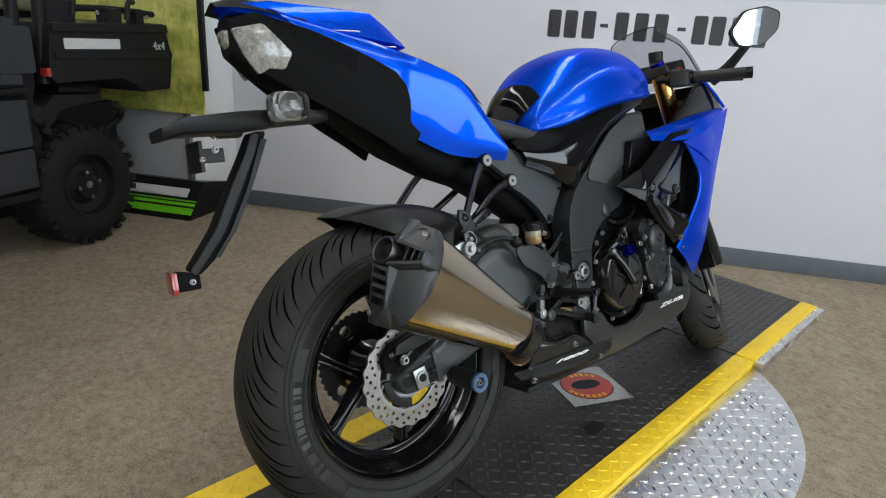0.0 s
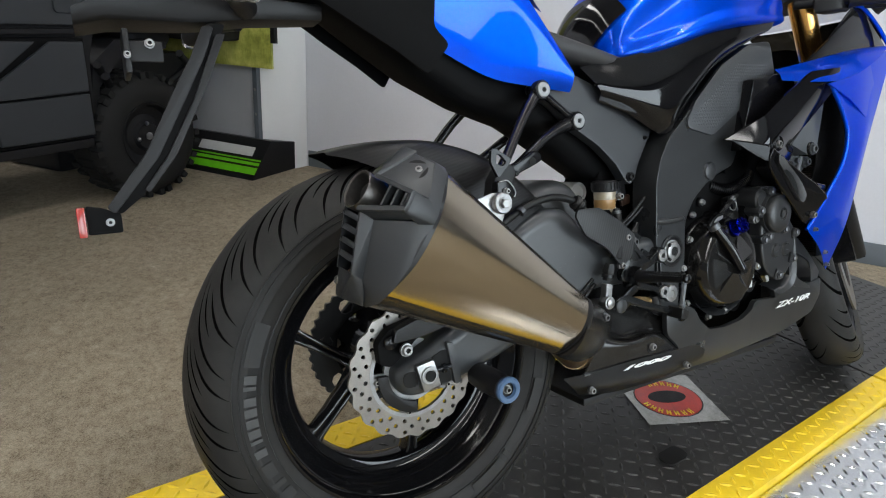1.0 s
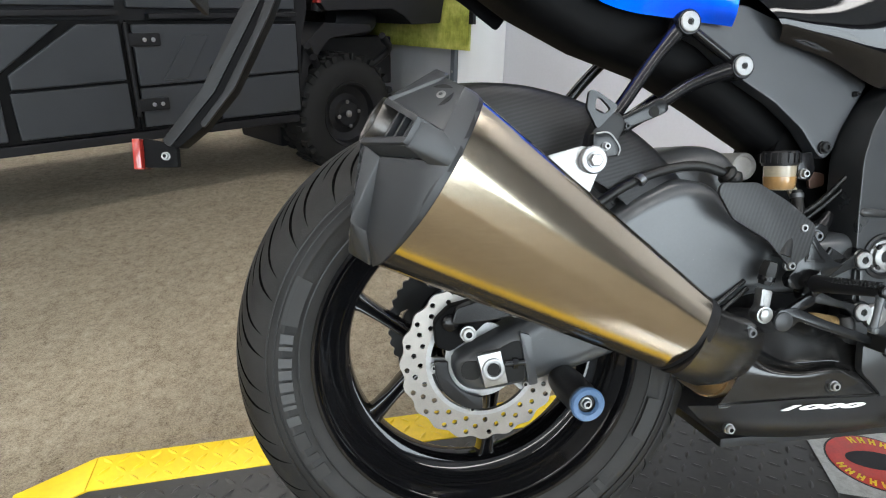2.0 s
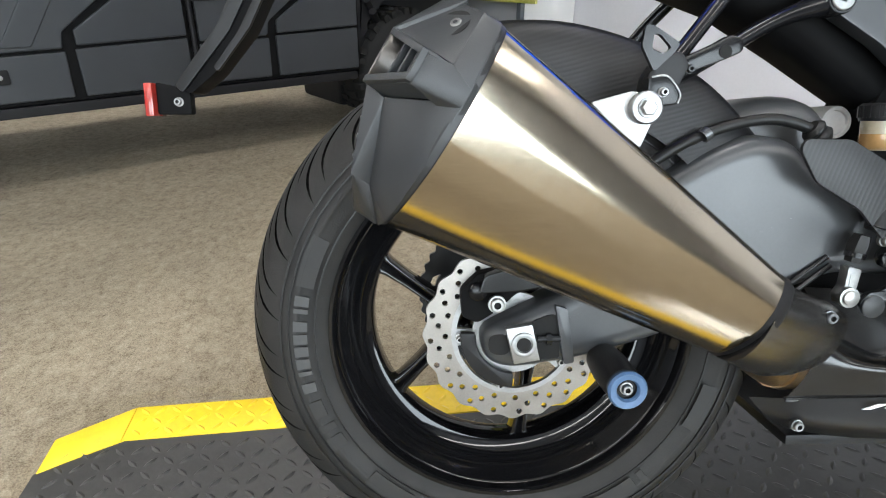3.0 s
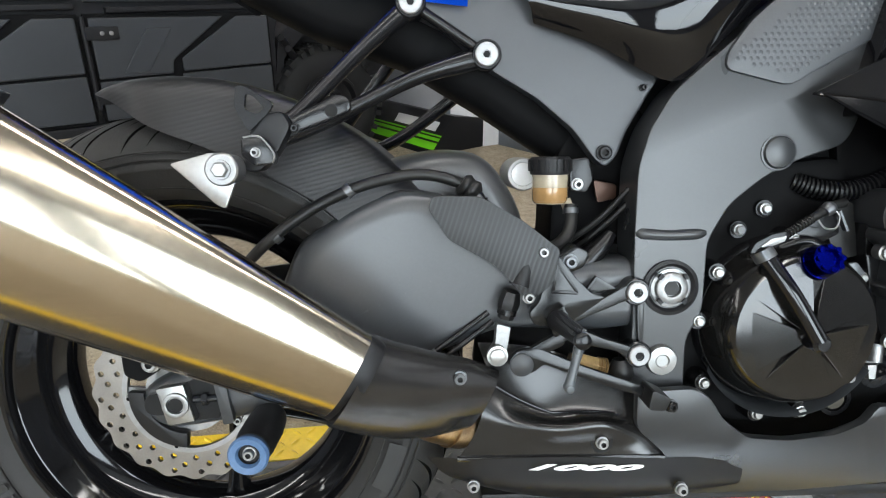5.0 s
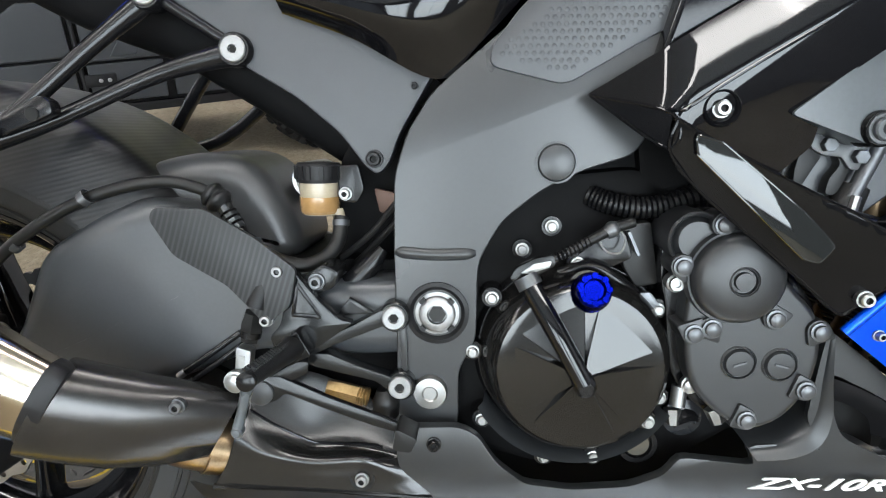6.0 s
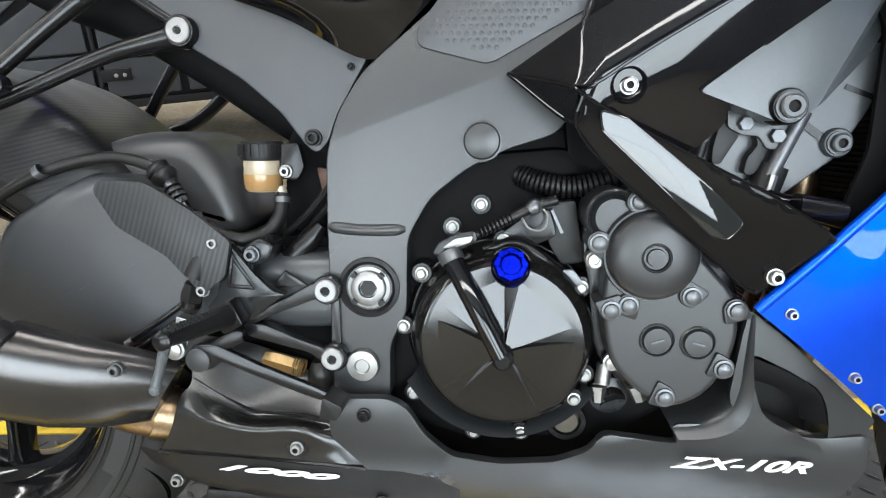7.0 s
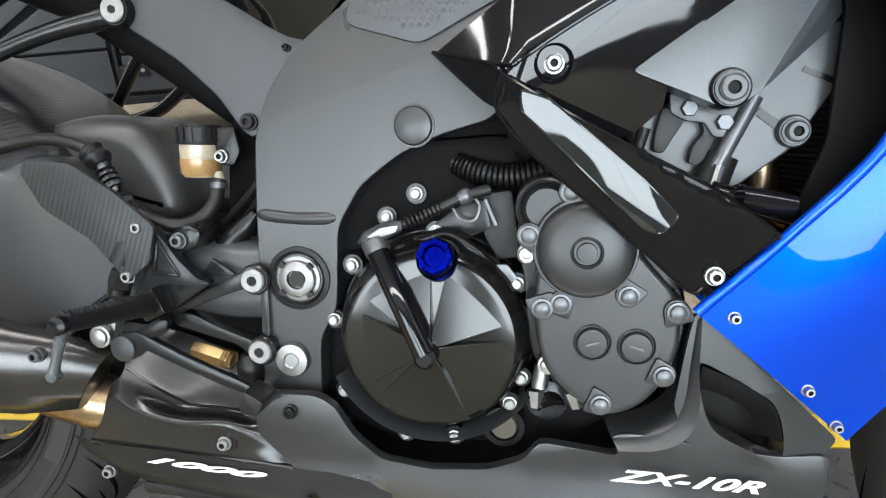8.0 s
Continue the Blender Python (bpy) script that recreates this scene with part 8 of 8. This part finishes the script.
part("lower_cowl", skin(bmesh.new(), [[(0.275, -0.120, 0.262), (0.330, -0.140, 0.268), (0.420, -0.148, 0.272), (0.530, -0.148, 0.268), (0.64, -0.134, 0.262)], [(0.300, -0.118, 0.236), (0.350, -0.134, 0.232), (0.430, -0.142, 0.230), (0.530, -0.144, 0.228), (0.64, -0.128, 0.225)], [(0.340, -0.085, 0.205), (0.380, -0.098, 0.200), (0.440, -0.108, 0.198), (0.530, -0.110, 0.198), (0.64, -0.098, 0.198)]], 24, 12, 0.004), MATTE, bike, "matte black lower cowl")
part("shield_rib", tube(bmesh.new(), [(0.351, -0.1265, 0.349), (0.380, -0.1255, 0.331), (0.413, -0.1255, 0.316), (0.428, -0.1255, 0.3145), (0.472, -0.1285, 0.316), (0.488, -0.131, 0.3145)], 0.0013, 8), BLACKG, shield)
part("bolt_well", lathe(bmesh.new(), [(0.004, 0.0), (-0.0005, 0.0125), (0.004, 0.0128)], (0.470, -0.1455, 0.287), 20), GAPBLACK, shield)
bolt(0.470, -0.1465, 0.287, 0.0085, CAST, shield)
bolt(0.328, -0.134, 0.232, 0.0085, CAST, shield)
bolt(0.560, -0.152, 0.232, 0.0085, CAST, shield)
lettering("lettering", "1000", 0.0175, Matrix.Translation((0.441, -0.1525, 0.2615)) @ pose(0, 0, 0, 88, 2.5, 1) @ Matrix.Diagonal((3.6, 0.50, 1, 1)), WHITE, shield, shear=0.42, label="white 1000 lettering", bold=0.0006)
lettering("lettering", "ZX-10R", 0.023, Matrix.Translation((0.907, -0.1545, 0.3025)) @ pose(0, 0, 0, 88, -1, 0) @ Matrix.Diagonal((1.62, 0.68, 1, 1)), WHITE, pan, shear=0.5, label="white slanted model lettering", bold=0.0005)

# ---- fairing ----

def rim_of(outline, face, r, lift=0.0):
    """A rounded hem that follows the edge of a panel."""
    pts = [(x, face(x, z) + lift, z) for x, z in outline]
    return tube(bmesh.new(), pts + pts[:1], r, 8, len(pts) * 8)


def infill_face(x, z):
    """The upper infill is folded along a ridge that climbs forward."""
    d = z - 0.655 - (x - 0.745) * 0.62
    below, above = max(0.0, -d), max(0.0, d)
    curve = 0.055 * below + 3.4 * min(below, 0.035) ** 2 + 0.22 * max(0.0, below - 0.035)
    return -0.1955 + 0.20 * above + curve + 0.62 * max(0, 0.74 - x)


upper = bent_plate("upper_infill", rounded([(0.676, 0.663), (0.715, 0.688), (0.763, 0.718), (0.830, 0.757), (0.900, 0.792), (0.985, 0.800), (0.975, 0.752), (0.923, 0.714), (0.862, 0.668), (0.858, 0.620), (0.835, 0.598), (0.815, 0.598), (0.765, 0.626), (0.736, 0.645)], 0.004), infill_face, 0.006, LACQ, "gloss black upper infill", bike, 0.0, fine=True)
part("bolt_well", lathe(bmesh.new(), [(0.006, 0.0), (0.003, 0.0105), (-0.002, 0.0135), (-0.0008, 0.0148), (0.004, 0.0148)], (0.774, -0.1938, 0.650), 28), BLACKG, upper)
bolt(0.774, -0.1925, 0.650, 0.0088, STEEL, upper)
part("infill_ridge", tube(bmesh.new(), [(0.680, -0.150, 0.6615), (0.736, -0.193, 0.649), (0.750, -0.197, 0.653), (0.772, -0.1965, 0.668), (0.800, -0.1955, 0.686), (0.850, -0.194, 0.716)], 0.0016, 8), BLACKG, upper)
TIP = [(0.677, 0.6620), (0.7335, 0.6455), (0.7310, 0.6195)]
tip = bent_plate("infill_tip", TIP, lambda x, z: -0.2035 + 0.72 * max(0, 0.735 - x), 0.005, SPEARM, "gloss black pointed tip", bike, 0.0)
part("tip_hem", rim_of(TIP, lambda x, z: -0.2035 + 0.72 * max(0, 0.735 - x), 0.0016, 0.001), SPEARM, tip)
SPEAR_TOP = (0.738, 0.640, 0.936, 0.536)
SPEAR_OUT = [(0.7365, 0.641), (0.780, 0.617), (0.849, 0.583), (0.893, 0.562), (0.938, 0.533), (0.934, 0.524), (0.900, 0.489), (0.888, 0.482), (0.857, 0.507), (0.807, 0.548), (0.758, 0.588), (0.7335, 0.6175)]
INSERT_MID = (0.752, 0.623, 0.868, 0.533)


def spear_face(x, z):
    """A flat face that leans in towards its lower edge."""
    return -0.2080 + 0.03 * (x - 0.735) + 0.24 * max(0.0, -beside(x, z, *SPEAR_TOP))


def insert_face(x, z):
    """The insert stands more upright than the panel, gently crowned, and rolls over at its front end."""
    d = beside(x, z, *INSERT_MID)
    return spear_face(x, z) - 0.0046 + 0.20 * d + 5.0 * d * d + 0.0009 * math.sin(62 * (x - 0.75)) + 2.0 * max(0.0, x - 0.84) ** 2


spear = bent_plate("fairing_infill", rounded(SPEAR_OUT, 0.003), spear_face, 0.008, SPEARM, "gloss black fairing infill", bike, 0.0, fine=True)
part("panel_hem", rim_of(SPEAR_OUT, spear_face, 0.0020, 0.0016), SPEARM, spear)
insert_out = rounded([(0.750, 0.630), (0.773, 0.623), (0.820, 0.586), (0.843, 0.568), (0.872, 0.541), (0.860, 0.527), (0.846, 0.531), (0.806, 0.567), (0.753, 0.614)], 0.005, 4)
window = bent_plate("infill_window", insert_out, insert_face, 0.010, INSERT, "polished clear-black insert", spear, 0.0, fine=True, creases=[INSERT_MID])
part("window_hem", rim_of(insert_out[::2], insert_face, 0.0011, 0.0008), INSERT, window)
bolt(0.9015, -0.1955, 0.497, 0.0085, STEEL, spear)
part("infill_stay", tube(bmesh.new(), [(0.915, -0.186, 0.556), (0.955, -0.182, 0.551)], [0.010, 0.008], 12), BLACKG, spear)
part("side_fairing", skin(bmesh.new(), [[(0.894, -0.188, 0.465), (0.950, -0.194, 0.530), (1.004, -0.198, 0.600), (1.010, -0.202, 0.660), (0.985, -0.204, 0.705), (0.935, -0.204, 0.765)], [(0.952, -0.182, 0.420), (1.020, -0.190, 0.495), (1.070, -0.196, 0.590), (1.090, -0.200, 0.680), (1.095, -0.198, 0.750), (1.100, -0.192, 0.815)], [(1.030, -0.157, 0.356), (1.090, -0.166, 0.455), (1.132, -0.172, 0.580), (1.160, -0.176, 0.670), (1.205, -0.174, 0.760), (1.290, -0.155, 0.862)]], 40, 16, 0.003), BLUE, bike, "gloss candy blue side fairing")
part("inner_duct", prism(bmesh.new(), rounded([(0.955, 0.50), (0.985, 0.60), (0.985, 0.70), (0.945, 0.765), (1.20, 0.850), (1.150, 0.66), (1.105, 0.52), (1.02, 0.42)], 0.01), -0.152, -0.146), UNDER, bike, "black duct panel inside the fairing", bevel=0.002)
part("fairing_edge", tube(bmesh.new(), [(0.894, -0.187, 0.4655), (0.950, -0.193, 0.530), (1.004, -0.197, 0.600), (1.010, -0.201, 0.660), (0.985, -0.203, 0.705), (0.936, -0.203, 0.765)], 0.0046, 10, 40), BLUE, bike, "rounded rear edge of the blue fairing")
fairing = part("fairing_wing", skin(bmesh.new(), [[(0.826, -0.166, 0.775), (0.914, -0.200, 0.769), (1.000, -0.207, 0.778), (1.100, -0.203, 0.812), (1.240, -0.166, 0.854)], [(0.832, -0.156, 0.790), (0.918, -0.178, 0.795), (1.006, -0.182, 0.810), (1.105, -0.180, 0.836), (1.240, -0.158, 0.860)], [(0.838, -0.142, 0.800), (0.925, -0.150, 0.815), (1.014, -0.152, 0.831), (1.115, -0.152, 0.848), (1.235, -0.148, 0.861)]], 30, 12, 0.003), BLUE, bike, "gloss candy blue upper fairing")
bent_plate("fairing_step", rounded([(0.916, 0.764), (1.000, 0.733), (1.080, 0.694), (1.140, 0.762), (1.092, 0.812), (1.000, 0.779)], 0.004), lambda x, z: -0.2090 + 0.22 * max(0.0, x - 1.05), 0.006, BLUE, "stepped edge of the blue upper fairing", fairing, 0.002)
part("inner_cowl", prism(bmesh.new(), rounded([(0.900, 0.792), (1.020, 0.865), (1.120, 0.944), (1.150, 0.940), (1.200, 0.905), (1.262, 0.862), (1.160, 0.835), (1.000, 0.800)], 0.008), -0.150, -0.144), BLACKG, bike, "gloss black inner cowl", bevel=0.002)
part("cowl_edge", tube(bmesh.new(), [(1.118, -0.152, 0.944), (1.150, -0.154, 0.938), (1.200, -0.158, 0.905), (1.250, -0.162, 0.862)], 0.0045, 10), BLUE, fairing)
for x, z, y in ((0.921, 0.464, -0.189), (0.986, 0.405, -0.176), (1.016, 0.372, -0.165)):
    bolt(x, y, z, 0.0058, STEEL, fairing)
part("fairing_left", skin(bmesh.new(), [[(0.90, 0.19, 0.47), (1.0, 0.198, 0.60), (0.98, 0.204, 0.70), (0.935, 0.204, 0.765)], [(1.01, 0.16, 0.37), (1.13, 0.17, 0.58), (1.2, 0.174, 0.76), (1.29, 0.155, 0.862)]], 20, 10, 0.003), BLUE, bike, "gloss candy blue side fairing")
part("nose_cowl", skin(bmesh.new(), [[(1.23, -0.145, 0.80), (1.36, -0.09, 0.78), (1.42, 0, 0.78), (1.36, 0.09, 0.78), (1.23, 0.145, 0.80)], [(1.24, -0.150, 0.89), (1.36, -0.09, 0.89), (1.43, 0, 0.89), (1.36, 0.09, 0.89), (1.24, 0.150, 0.89)], [(1.17, -0.140, 0.935), (1.27, -0.10, 0.945), (1.32, 0, 0.95), (1.27, 0.10, 0.945), (1.17, 0.140, 0.935)]], 24, 14, 0.004), BLACKG, bike, "gloss black nose cowl")
screen = part("windscreen", skin(bmesh.new(), [[(1.18, -0.138, 0.938), (1.27, -0.10, 0.950), (1.32, 0, 0.955), (1.27, 0.10, 0.950), (1.18, 0.138, 0.938)], [(1.10, -0.115, 1.045), (1.17, -0.075, 1.075), (1.19, 0, 1.085), (1.17, 0.075, 1.075), (1.10, 0.115, 1.045)], [(1.03, -0.085, 1.085), (1.07, -0.05, 1.118), (1.08, 0, 1.125), (1.07, 0.05, 1.118), (1.03, 0.085, 1.085)]], 24, 12, 0.003), SMOKE, bike, "smoked clear windscreen")
part("screen_edge", tube(bmesh.new(), [(1.18, -0.139, 0.940), (1.10, -0.116, 1.046), (1.03, -0.086, 1.086), (1.07, -0.05, 1.120), (1.08, 0, 1.127), (1.07, 0.05, 1.120), (1.03, 0.086, 1.086), (1.10, 0.116, 1.046)], 0.002, 6), MATTE, screen)
part("dashboard", prism(bmesh.new(), rounded([(1.10, 0.97), (1.14, 1.020), (1.175, 1.025), (1.20, 0.97)], 0.01), -0.075, 0.075), MATTE, bike, bevel=0.01)

# ---- front end: fork, bars, mirror, front wheel ----
STEER = Matrix.Translation((1.08, 0, 0.93)) @ pose(0, 0, 0, 0, -24.5, 0) @ pose(0, 0, 0, 0, 0, 28) @ pose(0, 0, 0, 0, 24.5, 0) @ Matrix.Translation((-1.08, 0, -0.93))
FAXLE = (1.378, 0.055, 0.303)
TURN_F = Matrix.Translation(FAXLE) @ STEER.to_3x3().to_4x4() @ pose(0, 0, 0, -4, 0, 0)


def steered(x, y, z):
    return tuple(STEER @ Vector((x, y, z)))


for s in (-1, 1):
    a, b, c = steered(1.001, s * 0.103 + 0.048, 0.975), steered(1.191, s * 0.103 + 0.048, 0.56), tuple(TURN_F @ Vector((0.0, s * 0.103, 0.0)))
    fork = part("fork_leg", tube(bmesh.new(), [a, b], 0.027, 20), GOLD, bike, "gold upper fork tube")
    part("fork_slider", tube(bmesh.new(), [b, c], 0.022, 20), MATTE, fork)
    part("fork_cap", tube(bmesh.new(), [a, steered(0.992, s * 0.103 + 0.048, 0.995)], 0.022, 16), BLUEA if s < 0 else MATTE, fork)
for z0, x0 in ((0.965, 1.07), (0.80, 1.145)):
    bm = box(bmesh.new(), x0 - 0.099, x0 - 0.024, -0.082, 0.178, z0 - 0.014, z0 + 0.014)
    part("triple_clamp", bm, MATTE, bike, bevel=0.008, m=STEER)
part("stem_nut", lathe(bmesh.new(), [(0, 0.0), (0, 0.018), (0.014, 0.016), (0.016, 0.0)], n=20), STEEL, bike, m=Matrix.Translation(steered(0.966, 0.048, 0.985)) @ pose(0, 0, 0, 90))
g0, g1 = Vector((1.020, -0.085, 0.955)), Vector((1.148, -0.292, 0.943))
bar = part("handlebar", tube(bmesh.new(), [g0 - (g1 - g0) * 0.05, g1], 0.011, 14), MATTE, bike, "black clip-on handlebar")
part("grip", tube(bmesh.new(), [g0.lerp(g1, 0.38), g0.lerp(g1, 0.5), g0.lerp(g1, 0.93)], [0.0185, 0.0165, 0.0165], 18), RUBBER, bar, "black rubber grip")
part("bar_end", tube(bmesh.new(), [g0.lerp(g1, 0.94), g0.lerp(g1, 1.02)], 0.0165, 16), CASE, bar)
part("switch_gear", loft(bmesh.new(), [[tuple(g0.lerp(g1, f) + Vector((a, 0, b))) for a, b in rounded([(-w, -h), (w, -h), (w, h), (-w, h)], 0.008, 3)] for f, w, h in ((0.14, 0.018, 0.016), (0.17, 0.026, 0.026), (0.33, 0.026, 0.024), (0.36, 0.02, 0.018))]), MATTE, bar)
part("kill_switch", box(bmesh.new(), -0.007, 0.007, -0.006, 0.006, 0, 0.008), REDP, bar, "red kill switch", bevel=0.002, m=Matrix.Translation(g0.lerp(g1, 0.22) + Vector((0, 0, 0.024))))
part("brake_lever_front", tube(bmesh.new(), [g0.lerp(g1, 0.15) + Vector((0.045, 0.02, 0)), g0.lerp(g1, 0.5) + Vector((0.065, 0.03, -0.005)), g0.lerp(g1, 0.95) + Vector((0.05, 0.03, -0.01))], 0.006, 10), MATTE, bar)
part("front_master", tube(bmesh.new(), [g0.lerp(g1, 0.02) + Vector((0.03, 0.02, 0.02)), g0.lerp(g1, 0.2) + Vector((0.04, 0.02, 0.015))], 0.014, 14), MATTE, bar)
part("front_reservoir", lathe(bmesh.new(), [(0, 0.0), (0, 0.018), (0.03, 0.022), (0.045, 0.022), (0.045, 0.0)], n=24), MATTE, bar, m=Matrix.Translation((1.082, -0.036, 1.003)) @ pose(0, 0, 0, 90))
h0, h1 = Vector(steered(1.055, 0.105, 0.958)), Vector(steered(0.99, 0.34, 0.945))
part("handlebar_left", tube(bmesh.new(), [h0, h1], 0.0165, 16), RUBBER, bike, "black rubber grip")
MX = Vector((1.205, -0.292, 1.075))
mir = part("mirror", tube(bmesh.new(), [(1.20, -0.150, 0.945), (1.205, -0.195, 0.972), (1.21, -0.245, 1.020), MX + Vector((0.015, 0.03, -0.03))], [0.020, 0.016, 0.013, 0.014], 14), MATTE, bike, "black mirror on a faceted stalk")
shell = [(-0.078, -0.030), (-0.052, 0.034), (0.008, 0.058), (0.054, 0.050), (0.062, 0.0), (0.026, -0.052), (-0.043, -0.064)]
MM = Matrix.Translation(MX) @ pose(0, 0, 0, 8, 14, -35.8)
part("mirror_shell", loft(bmesh.new(), [[(x * g, y, z * g) for x, z in rounded(shell, 0.012, 3)] for y, g in ((0.0, 1.0), (0.012, 1.03), (0.035, 0.88), (0.052, 0.5))]), MATTE, mir, m=MM)
part("mirror_glass", prism(bmesh.new(), [(x * 0.93, z * 0.93) for x, z in rounded(shell, 0.012, 3)], -0.002, 0.001), MIRROR, mir, "mirror glass", m=MM)

front = wheel_rim("front_wheel", FAXLE, 0.218, 0.048, "gloss black alloy front wheel")
for ob in [front]:
    ob.matrix_basis = TURN_F


def on_front(name, bm, material, label=""):
    ob = part(name, bm, material, None, label)
    ob.parent = front
    return ob


for k in range(6):
    rings = [[(r, y, z) for y, z in rounded([(-0.016, -w), (0.016, -w), (0.016, w), (-0.016, w)], 0.003, 2)] for r, w in ((0.03, 0.016), (0.1, 0.010), (0.18, 0.013))]
    bm = loft(bmesh.new(), rings)
    bm.transform(pose(0, 0, 0, 0, 60 * k, 0))
    on_front("spoke", bm, RIMB)
prof = [(-0.050, 0.216), (-0.056, 0.232), (-0.060, 0.252), (-0.056, 0.272), (-0.044, 0.288), (-0.024, 0.297), (0, 0.300)]
prof = [(v.x, v.y) for v in catmull([(a, b, 0) for a, b in prof], 20)]
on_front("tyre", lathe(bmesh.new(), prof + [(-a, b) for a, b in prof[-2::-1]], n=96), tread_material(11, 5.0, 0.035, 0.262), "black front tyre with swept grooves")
for s in (-1, 1):
    on_front("brake_disc", lathe(bmesh.new(), [(s * 0.062, 0.09), (s * 0.062, 0.155), (s * 0.067, 0.155), (s * 0.067, 0.09)], n=48, closed=True), DISC, "front brake disc")
    on_front("caliper", loft(bmesh.new(), [[(x, s * 0.075 + y, z) for x, z in rounded([(-0.17, 0.0), (-0.09, 0.0), (-0.07, 0.09), (-0.13, 0.12)], 0.015, 2)] for y in (-0.028, 0.028)]), CASE, "black radial caliper")
on_front("axle", tube(bmesh.new(), [(0, -0.12, 0), (0, 0.12, 0)], 0.014, 16), CASE)
bm = skin(bmesh.new(), [[(0.322 * math.cos(radians(a)), y * (1.0 if a > 50 else 0.9), 0.322 * math.sin(radians(a)) - abs(y) * 0.25) for a in (35, 60, 85, 110, 135, 150)] for y in (-0.075, -0.05, 0.0, 0.05, 0.075)], 24, 14, 0.003)
on_front("front_fender", bm, BLUE, "gloss blue front fender")
REFLECT = (1.236, -0.100, 0.537)
part("fork_reflector", box(bmesh.new(), -0.010, 0.010, -0.004, 0.004, -0.020, 0.020), AMBER, bike, "amber side reflector", bevel=0.003, m=Matrix.Translation(REFLECT) @ STEER.to_3x3().to_4x4())
part("side_stand", tube(bmesh.new(), [(0.55, 0.13, 0.26), (0.60, 0.24, 0.12), (0.64, 0.30, 0.098)], [0.012, 0.011, 0.012], 12), MATTE, bike, "black side stand")
part("chain", prism(bmesh.new(), rounded([(-0.11, 0.334), (0.0, 0.44), (0.55, 0.50), (0.58, 0.46), (0.55, 0.42), (0.0, 0.23)], 0.05), 0.098, 0.108), MATTE, bike)
